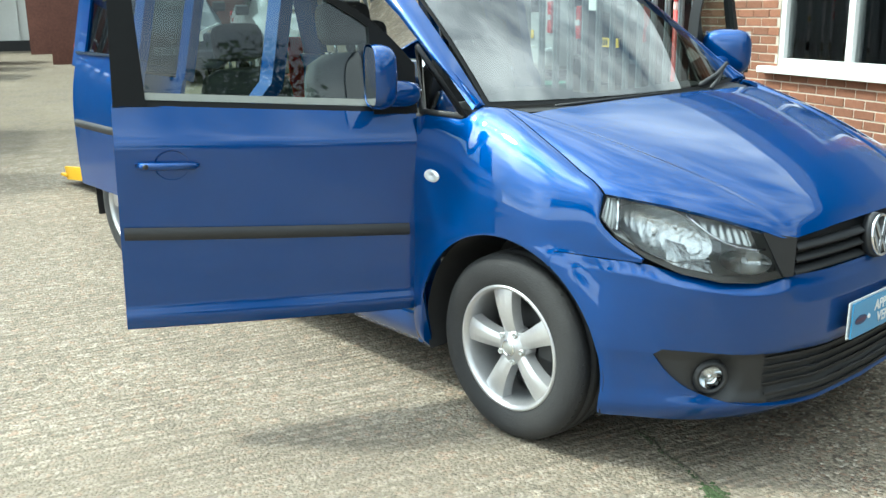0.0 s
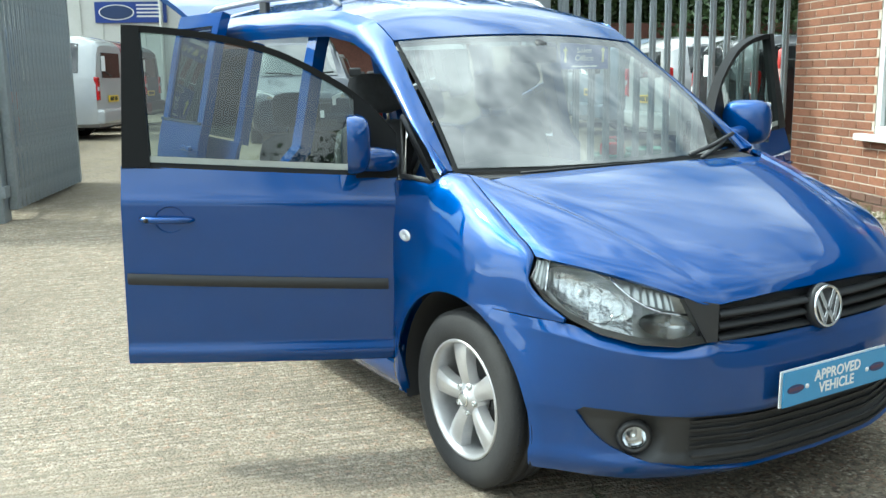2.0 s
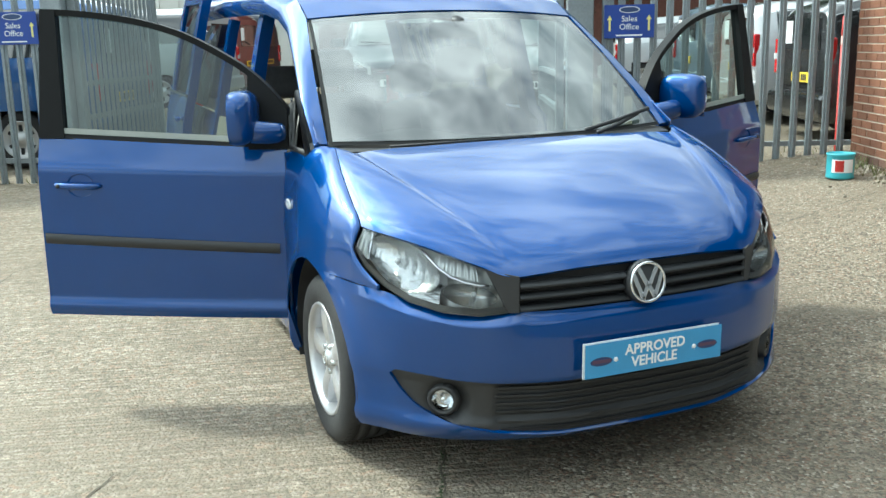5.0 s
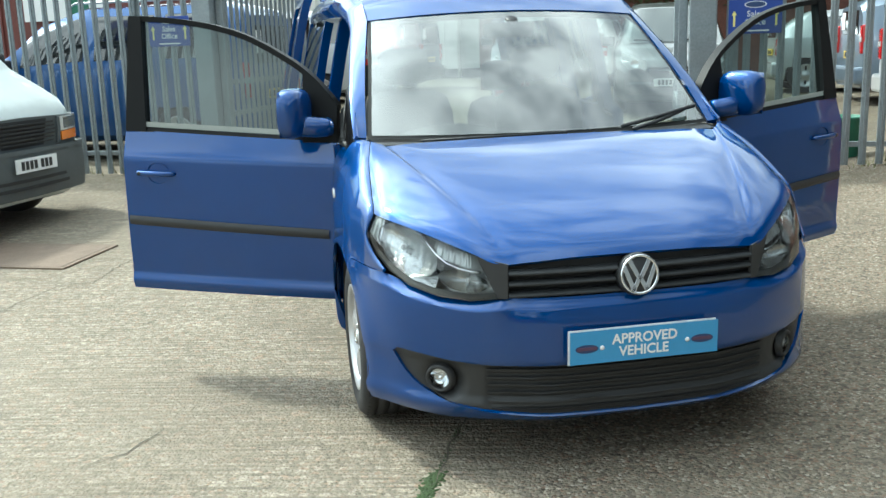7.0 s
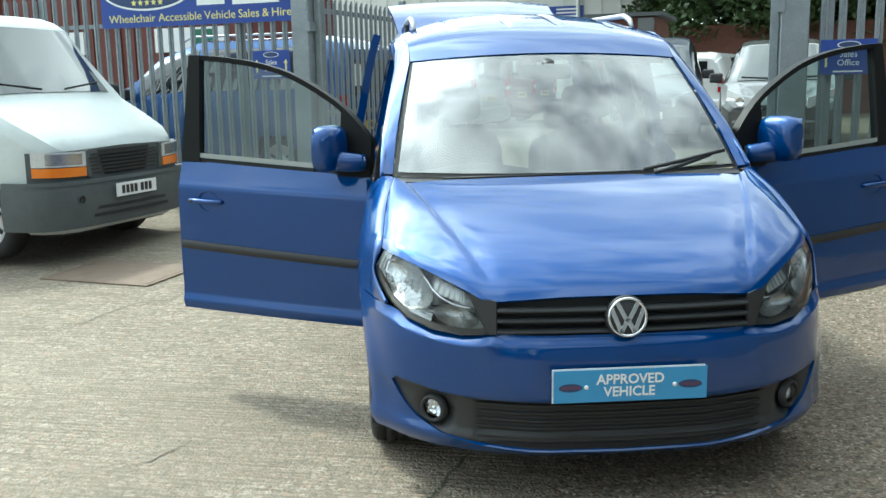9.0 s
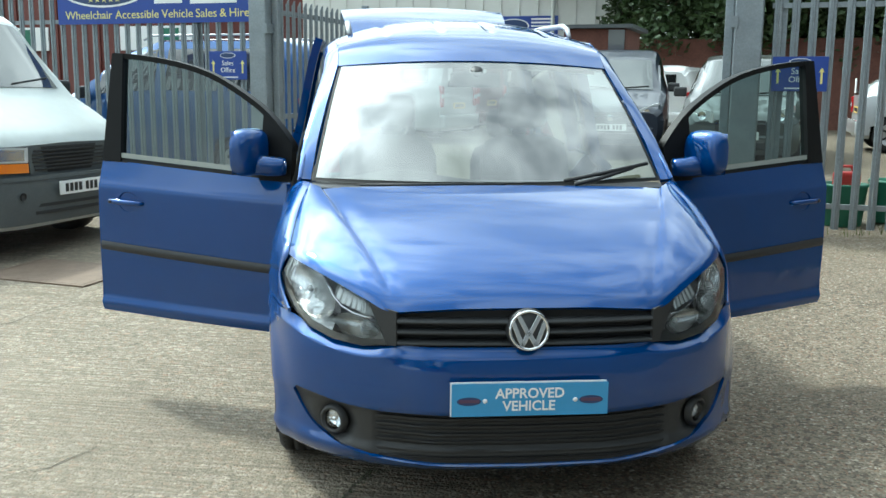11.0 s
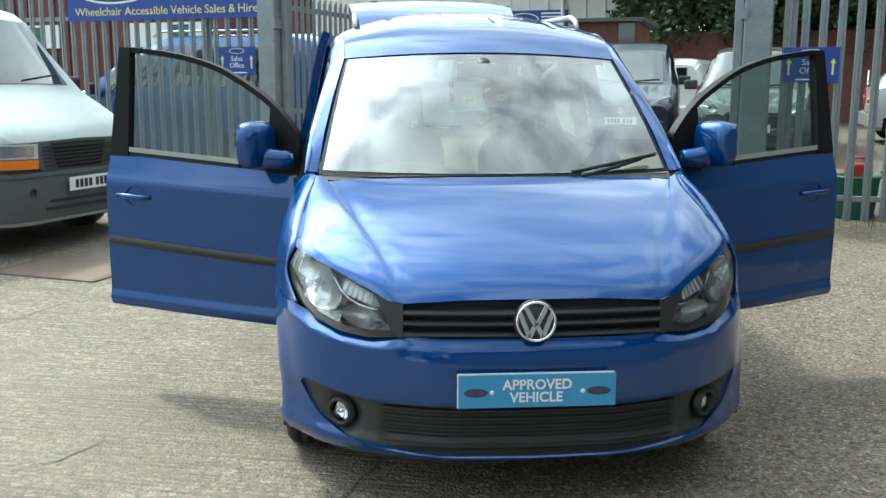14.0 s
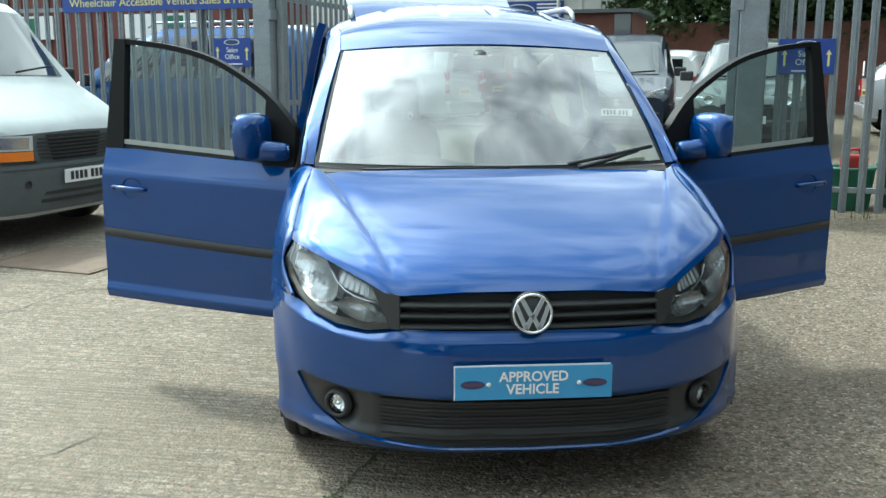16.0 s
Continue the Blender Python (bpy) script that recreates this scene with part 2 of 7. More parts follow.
def tube(points, radius, sides=8, bm=None, cap=True):
    """A tube along a polyline; radius may be a list."""
    bm = bm or bmesh.new()
    pts = [Vector(p) for p in points]
    rings = []
    for i, p in enumerate(pts):
        d = (pts[min(i + 1, len(pts) - 1)] - pts[max(i - 1, 0)]).normalized()
        side = d.cross(Vector((0, 0, 1)) if abs(d.z) < 0.9 else Vector((1, 0, 0))).normalized()
        up = side.cross(d)
        r = radius[i] if isinstance(radius, (list, tuple)) else radius
        rings.append([bm.verts.new(p + r * (math.cos(a) * side + math.sin(a) * up)) for a in (2 * math.pi * k / sides for k in range(sides))])
    for a, b in zip(rings, rings[1:]):
        for k in range(sides):
            bm.faces.new((a[k], a[(k + 1) % sides], b[(k + 1) % sides], b[k]))
    if cap:
        bm.faces.new(rings[0][::-1])
        bm.faces.new(rings[-1])
    bmesh.ops.recalc_face_normals(bm, faces=bm.faces)
    return bm


def lathe(profile, n=32, bm=None, axis="x"):
    """Revolve (along, radius) pairs round the x axis."""
    bm = bm or bmesh.new()
    rings = []
    for a, r in profile:
        rings.append([bm.verts.new((a, r * math.cos(t), r * math.sin(t))) for t in (2 * math.pi * k / n for k in range(n))])
    for p, q in zip(rings, rings[1:]):
        for k in range(n):
            bm.faces.new((p[k], p[(k + 1) % n], q[(k + 1) % n], q[k]))
    bmesh.ops.recalc_face_normals(bm, faces=bm.faces)
    return bm


def slab(outline, thick, bm=None, m=None):
    """Extrude a flat outline of (x, z) pairs along y by thick."""
    bm = bm or bmesh.new()
    t = m or Matrix()
    a = [bm.verts.new(t @ Vector((x, 0, z))) for x, z in outline]
    b = [bm.verts.new(t @ Vector((x, thick, z))) for x, z in outline]
    bm.faces.new(a)
    bm.faces.new(b[::-1])
    n = len(a)
    for i in range(n):
        bm.faces.new((a[i], b[i], b[(i + 1) % n], a[(i + 1) % n]))
    bmesh.ops.recalc_face_normals(bm, faces=bm.faces)
    return bm


def lettering(text, height, depth=0.002, squeeze=1.0, bold=0.0):
    """Upright raised letters facing -y, centred on the origin, in the built-in font."""
    cu = bpy.data.curves.new("lettering", "FONT")
    cu.body, cu.size, cu.extrude, cu.align_x, cu.align_y = text, height * 1.38, depth, "CENTER", "CENTER"
    cu.resolution_u, cu.offset = 3, bold
    tmp = new("lettering", cu)
    me = bpy.data.meshes.new_from_object(tmp.evaluated_get(bpy.context.evaluated_depsgraph_get()))
    bpy.data.objects.remove(tmp)
    bm = bmesh.new()
    bm.from_mesh(me)
    bpy.data.meshes.remove(me)
    bmesh.ops.transform(bm, matrix=pose(0, 0, 0, 90, 0, 0) @ Matrix.Diagonal((squeeze, 1, 1, 1)), verts=bm.verts)
    return bm


# ---- the yard: u runs along the fence, v away behind it ----
YO, YA = Vector((-1.66, 7.35, 0)), radians(23.5)
YU, YV = Vector((math.cos(YA), -math.sin(YA), 0)), Vector((math.sin(YA), math.cos(YA), 0))
YARD = Matrix.Translation(YO) @ Matrix.Rotation(-YA, 4, "Z")


def smooth01(t):
    t = min(1.0, max(0.0, t))
    return t * t * (3 - 2 * t)


def rise(u, v):
    """Ground height: level before the van, climbing gently to the gate and to the foot of the brick building."""
    if v < -5.3:
        z = 0.0
    elif v < 0:
        z = 0.0072 * (v + 5.3) ** 2
    else:
        z = 0.202 + 0.028 * min(v, 8.0)
    return z + 0.16 * smooth01((u - 5.7) / 1.5) * smooth01((v + 4.3) / 1.6) * (1 - smooth01((v - 0.3) / 1.6)) * (1 - smooth01((u - 10) / 6))


def yard(u, v, z=0.0):
    """World place over the ground."""
    p = YO + u * YU + v * YV
    return Vector((p.x, p.y, rise(u, v) + z))

# ---- ground ----
def ground_material():
    """Weathered yard concrete: combed ridges, aggregate, dark stains; plain coarse aggregate right of the old joint."""
    m = bpy.data.materials.new("yard_concrete")
    m.use_nodes = True
    n, l = m.node_tree.nodes, m.node_tree.links
    b = n["Principled BSDF"]
    b.inputs["Roughness"].default_value = 0.9
    b.inputs["Specular IOR Level"].default_value = 0.25
    tc = n.new("ShaderNodeTexCoord")

    def noise_tex(scale, detail=6.0, rough=0.55, vec=None):
        t = n.new("ShaderNodeTexNoise")
        t.inputs["Scale"].default_value, t.inputs["Detail"].default_value, t.inputs["Roughness"].default_value = scale, detail, rough
        l.new(vec or tc.outputs["Object"], t.inputs["Vector"])
        return t.outputs["Fac"]

    def ramp(src, a, b_, lo=0.0, hi=1.0):
        r = n.new("ShaderNodeMapRange")
        for k, v in (("From Min", a), ("From Max", b_), ("To Min", lo), ("To Max", hi)):
            r.inputs[k].default_value = v
        l.new(src, r.inputs["Value"])
        return r.outputs[0]

    def mix(fac, c1, c2):
        x = n.new("ShaderNodeMixRGB")
        l.new(fac, x.inputs["Fac"])
        for k, c in (("Color1", c1), ("Color2", c2)):
            if isinstance(c, tuple):
                x.inputs[k].default_value = (*c, 1)
            else:
                l.new(c, x.inputs[k])
        return x.outputs["Color"]

    def math_(op, a, b_):
        x = n.new("ShaderNodeMath")
        x.operation = op
        for i, v in enumerate((a, b_)):
            if isinstance(v, float):
                x.inputs[i].default_value = v
            else:
                l.new(v, x.inputs[i])
        return x.outputs[0]

    # ridges left by the tamping beam, a little wavy, run across the slab
    stretch = n.new("ShaderNodeMapping")
    stretch.inputs["Rotation"].default_value = (0, 0, RIDGE_TURN)
    l.new(tc.outputs["Object"], stretch.inputs["Vector"])
    streak = n.new("ShaderNodeMapping")
    streak.inputs["Scale"].default_value = (2.6, 36.0, 1.0)
    l.new(stretch.outputs["Vector"], streak.inputs["Vector"])
    ridge_a = noise_tex(1.0, 3.0, 0.5, streak.outputs["Vector"])
    wave = n.new("ShaderNodeTexWave")
    wave.bands_direction = "Y"
    wave.inputs["Scale"].default_value, wave.inputs["Distortion"].default_value = 9.0, 3.0
    wave.inputs["Detail"].default_value, wave.inputs["Detail Scale"].default_value = 3.0, 1.6
    l.new(stretch.outputs["Vector"], wave.inputs["Vector"])
    ridge = math_("ADD", math_("MULTIPLY", ridge_a, 0.85), math_("MULTIPLY", wave.outputs["Fac"], 0.15))
    grain, stones = noise_tex(95, 5.0, 0.65), n.new("ShaderNodeTexVoronoi")
    stones.inputs["Scale"].default_value = 75
    l.new(tc.outputs["Object"], stones.inputs["Vector"])
    blotch, stain, wear = noise_tex(0.55, 8.0, 0.6), noise_tex(1.7, 9.0, 0.65), noise_tex(0.22, 5.0)
    # slab left of the joint, coarse surface right of it
    side = n.new("ShaderNodeSeparateXYZ")
    turn = n.new("ShaderNodeMapping")
    turn.inputs["Location"].default_value = (0.0, 0.0, 0.0)
    turn.inputs["Rotation"].default_value = (0, 0, JOINT_TURN)
    l.new(tc.outputs["Object"], turn.inputs["Vector"])
    l.new(turn.outputs["Vector"], side.inputs[0])
    right = ramp(side.outputs["X"], JOINT_X - 0.10, JOINT_X + 0.10)
    # exposed aggregate: small and larger pebbles, each of its own tone, in a worn cement
    def pebbles(scale):
        v = n.new("ShaderNodeTexVoronoi")
        v.inputs["Scale"].default_value = scale
        l.new(tc.outputs["Object"], v.inputs["Vector"])
        c = n.new("ShaderNodeSeparateXYZ")
        l.new(v.outputs["Color"], c.inputs[0])
        return v.outputs["Distance"], c.outputs["X"], c.outputs["Y"]
    d1, tone1, hue1 = pebbles(82)
    d2, tone2, hue2 = pebbles(40)
    stone = mix(tone1, (0.140, 0.118, 0.090), (0.395, 0.342, 0.268))
    stone = mix(ramp(hue1, 0.70, 0.90, 0.0, 0.7), stone, (0.37, 0.26, 0.18))
    big = mix(tone2, (0.12, 0.10, 0.085), (0.50, 0.45, 0.375))
    stone = mix(ramp(hue2, 0.60, 0.75, 0.0, 0.65), stone, big)
    stone = mix(ramp(d1, 0.35, 0.75, 0.0, 0.22), stone, (0.24, 0.20, 0.16))
    comb = math_("MULTIPLY", ramp(ridge, 0.36, 0.56, 1.0, 0.0), ramp(noise_tex(1.3, 7.0, 0.72), 0.34, 0.58, 0.25, 0.90))
    d3, tone3, hue3 = pebbles(52)
    stone = mix(ramp(hue3, 0.30, 0.40, 0.0, 0.62), stone, mix(tone3, (0.085, 0.072, 0.053), (0.51, 0.452, 0.355)))
    stone = mix(ramp(hue3, 0.90, 0.93, 0.0, 0.65), stone, (0.36, 0.235, 0.165))
    pale = mix(comb, stone, (0.125, 0.104, 0.079))
    pale = mix(ramp(grain, 0.40, 0.52, 0.55, 0.0), pale, (0.13, 0.110, 0.080))
    pale = mix(ramp(noise_tex(17, 4.0, 0.7), 0.42, 0.62, 0.0, 0.45), pale, (0.16, 0.137, 0.105))
    coarse = mix(tone1, (0.082, 0.067, 0.050), (0.35, 0.30, 0.23))
    coarse = mix(ramp(hue1, 0.72, 0.88, 0.0, 0.6), coarse, (0.27, 0.155, 0.105))
    coarse = mix(ramp(hue2, 0.62, 0.78, 0.0, 0.6), coarse, mix(tone2, (0.055, 0.046, 0.037), (0.36, 0.31, 0.24)))
    coarse = mix(ramp(tone1, 0.92, 0.97, 0.0, 0.5), coarse, (0.58, 0.54, 0.46))
    coarse = mix(ramp(grain, 0.40, 0.56, 0.55, 0.0), coarse, (0.10, 0.084, 0.064))
    col = mix(right, pale, coarse)
    col = mix(ramp(blotch, 0.50, 0.66, 0.0, 0.55), col, (0.18, 0.150, 0.112))
    col = mix(ramp(stain, 0.56, 0.74, 0.0, 0.55), col, (0.125, 0.105, 0.082))
    col = mix(ramp(wear, 0.50, 0.62, 0.0, 0.14), col, (0.38, 0.335, 0.262))
    # fine cracks
    warp = n.new("ShaderNodeVectorMath")
    warp.operation = "MULTIPLY_ADD"
    wob = n.new("ShaderNodeTexNoise")
    wob.inputs["Scale"].default_value, wob.inputs["Detail"].default_value = 2.2, 6.0
    l.new(tc.outputs["Object"], wob.inputs["Vector"])
    l.new(wob.outputs["Color"], warp.inputs[0])
    warp.inputs[1].default_value = (0.5, 0.5, 0.0)
    l.new(tc.outputs["Object"], warp.inputs[2])
    crack = n.new("ShaderNodeTexVoronoi")
    crack.feature = "DISTANCE_TO_EDGE"
    crack.inputs["Scale"].default_value = 0.30
    l.new(warp.outputs[0], crack.inputs["Vector"])
    col = mix(math_("MULTIPLY", ramp(crack.outputs["Distance"], 0.0003, 0.0018, 0.30, 0.0), ramp(blotch, 0.44, 0.52)), col, (0.10, 0.092, 0.07))
    # dusty, leaf-strewn strip before the fence
    far = n.new("ShaderNodeSeparateXYZ")
    turn2 = n.new("ShaderNodeMapping")
    turn2.inputs["Rotation"].default_value = (0, 0, YA)
    l.new(tc.outputs["Object"], turn2.inputs["Vector"])
    l.new(turn2.outputs["Vector"], far.inputs[0])
    # inner yard: rougher darker surface, with shade of parked vehicles mixed into its colour
    inner = math_("MULTIPLY", ramp(far.outputs["Y"], FENCE_V + 0.2, FENCE_V + 2.2), ramp(noise_tex(0.9, 8.0, 0.7), 0.35, 0.60, 0.60, 0.95))
    col = mix(inner, col, mix(tone2, (0.085, 0.072, 0.054), (0.155, 0.132, 0.100)))
    litter = math_("MULTIPLY", ramp(far.outputs["Y"], FENCE_V - 1.3, FENCE_V - 0.2), ramp(noise_tex(5.0, 8.0, 0.7), 0.44, 0.60))
    col = mix(math_("MULTIPLY", litter, 0.6), col, (0.15, 0.125, 0.08))
    l.new(col, b.inputs["Base Color"])
    height = math_("ADD", math_("MULTIPLY", math_("MULTIPLY", ridge, math_("SUBTRACT", 1.0, right)), 1.0), math_("MULTIPLY", grain, 0.35))
    height = math_("ADD", height, math_("MULTIPLY", math_("SUBTRACT", 1.0, d1), ramp(side.outputs["X"], JOINT_X - 0.10, JOINT_X + 0.10, 0.50, 0.85)))
    bn = n.new("ShaderNodeBump")
    bn.inputs["Strength"].default_value, bn.inputs["Distance"].default_value = 0.85, 0.016
    l.new(height, bn.inputs["Height"])
    l.new(bn.outputs["Normal"], b.inputs["Normal"])
    return m


RIDGE_TURN = radians(14)
JOINT_TURN, JOINT_X = radians(24), -0.38
FENCE_V = 6.08
CONCRETE = ground_material()


def build_ground():
    bm = bmesh.new()
    vs = [-3000, -300, -40, -12, -7] + [-5.4 + 0.25 * i for i in range(30)] + [3, 5, 8, 14, 26, 60, 300, 3000]
    us = [-3000, -300, -40, -15, -6, 0, 3] + [5.2 + 0.25 * i for i in range(12)] + [9, 12, 16, 40, 300, 3000]
    rows = [[bm.verts.new(YO + u * YU + v * YV + Vector((0, 0, rise(u, v)))) for u in us] for v in vs]
    for a, b in zip(rows, rows[1:]):
        for i in range(len(us) - 1):
            bm.faces.new((a[i], a[i + 1], b[i + 1], b[i]))
    return tagged(part("ground", bm, CONCRETE), "weathered ridged concrete yard with dark stains", "ground", kind="structure")


yard_ground = build_ground()


def crack(points, width, seed):
    """A jagged open joint running over the ground."""
    rg = random.Random(seed)
    pts = []
    for (xa, ya), (xb, yb) in zip(points, points[1:]):
        n = max(2, int(math.hypot(xb - xa, yb - ya) / 0.05))
        for i in range(n):
            t = i / n
            pts.append((xa + (xb - xa) * t + rg.gauss(0, 0.009), ya + (yb - ya) * t + rg.gauss(0, 0.009)))
    bm = bmesh.new()
    rows = []
    for i, (x, y) in enumerate(pts):
        xb, yb = pts[min(i + 1, len(pts) - 1)]
        xa, ya = pts[max(i - 1, 0)]
        d = Vector((xb - xa, yb - ya, 0)).normalized()
        side = Vector((-d.y, d.x, 0)) * width * rg.uniform(0.35, 1.0) * min(1, i / 3 + 0.1, (len(pts) - 1 - i) / 3 + 0.1)
        q = Vector((x, y, 0)) - YO
        z = rise(q.dot(YU), q.dot(YV)) + 0.004
        rows.append((bm.verts.new(Vector((x, y, z)) - side), bm.verts.new(Vector((x, y, z)) + side)))
    for a, b in zip(rows, rows[1:]):
        bm.faces.new((a[0], b[0], b[1], a[1]))
    part("crack", bm, CRACKDIRT, yard_ground, smooth=False)


CRACKDIRT = mat("dirt_in_cracks", (0.095, 0.082, 0.06), 0.95, vary=0.4, scale=30)
crack([(-2.95, 2.75), (-2.79, 2.93), (-2.67, 3.24), (-2.57, 3.44), (-2.36, 3.46), (-2.28, 3.81), (-2.10, 4.25), (-1.7, 4.7)], 0.006, 1)
crack([(-3.9, 2.1), (-3.4, 2.55), (-2.95, 2.75)], 0.005, 2)
crack([(1.75, 2.70), (2.41, 3.03), (2.62, 2.95), (3.1, 2.98), (4.2, 3.05)], 0.008, 3)
crack([(-1.95, 0.52), (-1.79, 0.63), (-1.73, 0.71), (-1.60, 0.90)], 0.005, 4)
crack([(-0.72, 0.08), (-0.60, 0.36), (-0.48, 0.63), (-0.25, 1.15)], 0.005, 5)

MOSS = mat("moss", (0.034, 0.058, 0.018), 0.95, vary=0.4, scale=40, bump=0.5, bump_scale=200)
rng = random.Random(4)
bm = bmesh.new()
for i in range(560):
    if i < 400:
        along, wide = rng.uniform(0.02, 0.30), 0.016
    else:
        along, wide = rng.choice((0.36, 0.52, 0.66, 0.95)) + rng.gauss(0, 0.04), 0.007
    c = Vector((-0.80, -0.10, 0)) + Vector((0.396, 0.918, 0)) * along + Vector((rng.gauss(0, wide), rng.gauss(0, 0.01), 0))
    r = rng.uniform(0.004, 0.010) * (1.0 if i < 400 else 0.55)
    bmesh.ops.create_icosphere(bm, subdivisions=1, radius=r, matrix=Matrix.Translation(c) @ Matrix.Diagonal((1, 1, 0.45, 1)))
tagged(part("moss", bm, MOSS), "thin line of green moss growing in a concrete joint", "moss", kind="stuff")

COVER = mat("rusty_cover_plate", (0.165, 0.120, 0.088), 0.8, 0.1, vary=0.25, scale=12, bump=0.3, bump_scale=90)
cover = empty("access_cover", Matrix.Translation((-2.95, 4.42, 0.0)) @ pose(0, 0, 0, 1.6, 0, -23.5))
part("plate", box((0.92, 0.62, 0.014), (0, 0, 0.038)), COVER, cover, smooth=False, bevel=0.003)
frame_bm = bmesh.new()
for sx, sy, px, py in ((1.0, 0.035, 0, 0.33), (1.0, 0.035, 0, -0.33), (0.035, 0.62, 0.485, 0), (0.035, 0.62, -0.485, 0)):
    box((sx, sy, 0.016), (px, py, 0.036), frame_bm)
part("cover_frame", frame_bm, COVER, cover, smooth=False)
tagged(cover, "rusty brown steel access cover set in the concrete", "access cover")

# ---- the blue van: x to its left, y to its rear, z up ----
MID = (0, 2.1, 0.75)
van = empty("van", pose(0, 0, -0.012, 0.95, 0, 1.2))
tagged(van, "blue metallic compact van with its front doors standing open", "van")
ARCH_Y, ARCH_Z, ARCH_R = 0.845, 0.31, 0.392
REAR_Y = 3.80

plan_pts = [(0, 0.03), (0.26, 0.04), (0.46, 0.088), (0.62, 0.165), (0.74, 0.26), (0.815, 0.36), (0.858, 0.47), (0.88, 0.64), (0.89, 0.80)]
plan_len = [0.0]
for (xa, ya), (xb, yb) in zip(plan_pts, plan_pts[1:]):
    plan_len.append(plan_len[-1] + math.hypot(xb - xa, yb - ya))
plan_x, plan_y = curve(plan_len, [p[0] for p in plan_pts]), curve(plan_len, [p[1] for p in plan_pts])
len_of_y = curve([p[1] for p in plan_pts], plan_len)


def arch_front(z):
    dz = z - ARCH_Z
    if z > 0.655 or abs(dz) >= ARCH_R:
        return 0.64
    return min(0.64, ARCH_Y - math.sqrt(ARCH_R ** 2 - dz ** 2))


inset = curve([0.180, 0.205, 0.24, 0.265, 0.30, 0.40, 0.43, 0.47, 0.55, 0.60, 0.64, 0.665, 0.69],
              [0.10, 0.05, 0.012, 0.0, 0.014, 0.012, 0.002, 0.0, 0.004, 0.014, 0.034, 0.024, 0.0])
bumper_top = curve([0, 0.43, 0.465, 0.55, 0.65, 0.74, 0.81, 0.90], [0.640, 0.640, 0.635, 0.628, 0.638, 0.660, 0.694, 0.694])
grille_up = curve([0, 0.38, 0.48, 0.60, 0.72, 0.785, 0.802, 1.0], [0.412, 0.412, 0.413, 0.421, 0.438, 0.442, 0.425, 0.425])
grille_low = curve([0, 0.30, 0.46, 0.58, 0.66, 0.735, 0.785, 0.802, 1.0], [0.222, 0.226, 0.240, 0.262, 0.285, 0.325, 0.380, 0.425, 0.425])
lip_low = curve([0, 0.4, 0.7, 0.86, 1.0], [0.184, 0.187, 0.206, 0.215, 0.215])
shelf_deep = curve([0.42, 0.48, 0.58, 0.68, 0.75, 0.785, 0.815, 0.850, 0.880], [0.0, 0.026, 0.034, 0.040, 0.040, 0.030, 0.012, 0.002, 0.0])


def flare(y, z, yc):
    r = math.hypot(y - yc, z - ARCH_Z)
    return 0.024 * math.exp(-((r - ARCH_R - 0.01) / 0.055) ** 2) if z > 0.2 else 0.0


def bumper_at(a, z, deep=0.0):
    """Point on the bumper: a from -1 to 1 round the front."""
    k, base = abs(a), len_of_y(0.45)
    s = k * base if k <= 0.75 else 0.75 * base + (k - 0.75) / 0.25 * (len_of_y(arch_front(z)) - 0.75 * base)
    x, y = plan_x(s), plan_y(s)
    x2, y2 = plan_x(s + 0.01), plan_y(s + 0.01)
    tx, ty = x2 - x, y2 - y
    k = math.hypot(tx, ty) or 1.0
    nx, ny = -ty / k, tx / k
    d = inset(z) * ((0.02 + 0.98 * max(0.0, ny)) * (1 - 0.75 * smooth01((x - 0.42) / 0.06)) if z > 0.5 else (0.25 + 0.75 * max(0.0, ny))) + deep
    x, y = x + nx * d, y + ny * d
    if x > 0.7:
        x += flare(y, z, ARCH_Y)
    return Vector((math.copysign(x, a) if a else 0.0, y, z))


def bumper_band(lo, hi, na=72, nz=10, deep=0.0, span=1.0, bm=None):
    def f(u, v):
        a = span * (2 * u - 1)
        x = abs(bumper_at(a, 0.5).x)
        zl, zh = lo(x), hi(x)
        shelf = shelf_deep(x) * max(0.0, (v - 0.87) / 0.13) ** 1.05 if hi is bumper_top else 0.0
        return bumper_at(a, zl + (zh - zl) * v, deep + shelf)
    return grid(f, na, nz, bm, centre=(0, 0.9, 0.45))


bumper_mesh = bumper_band(grille_up, bumper_top, 84, 46)
bumper_band(lip_low, grille_low, 84, 8, bm=bumper_mesh)
bmesh.ops.remove_doubles(bumper_mesh, verts=bumper_mesh.verts, dist=0.0008)
bumper = part("front_bumper", bumper_mesh, BLUE, van, thick=0.02)


def lower_panel(u, v):
    """Matt black panel across the bumper, sunk into a pocket round each fog lamp."""
    a = 0.93 * (2 * u - 1)
    x = abs(bumper_at(a, 0.5).x)
    z = grille_low(x) - 0.004 + (grille_up(x) - grille_low(x) + 0.008) * v
    r = math.hypot((x - 0.652) * 1.1, z - 0.345)
    return bumper_at(a, z, 0.010 + 0.034 * math.exp(-(r / 0.062) ** 4) + 0.014 * smooth01((0.53 - x) / 0.03) * smooth01((z - grille_low(x)) / 0.02) * smooth01((grille_up(x) - z) / 0.02))


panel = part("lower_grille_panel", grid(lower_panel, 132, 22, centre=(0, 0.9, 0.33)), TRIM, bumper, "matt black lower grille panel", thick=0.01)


def lower_slats():
    for i in range(6):
        z = 0.246 + 0.027 * i

        def f(u, v, z=z):
            a = (0.50 + 0.012 * i) * (2 * u - 1)
            return bumper_at(a, z + 0.013 * math.sin(math.pi * v), 0.025 - 0.011 * math.sin(math.pi * v))
        part("slat", grid(f, 40, 4, centre=(0, 0.9, z)), GRILLE, bumper, thick=0.004)


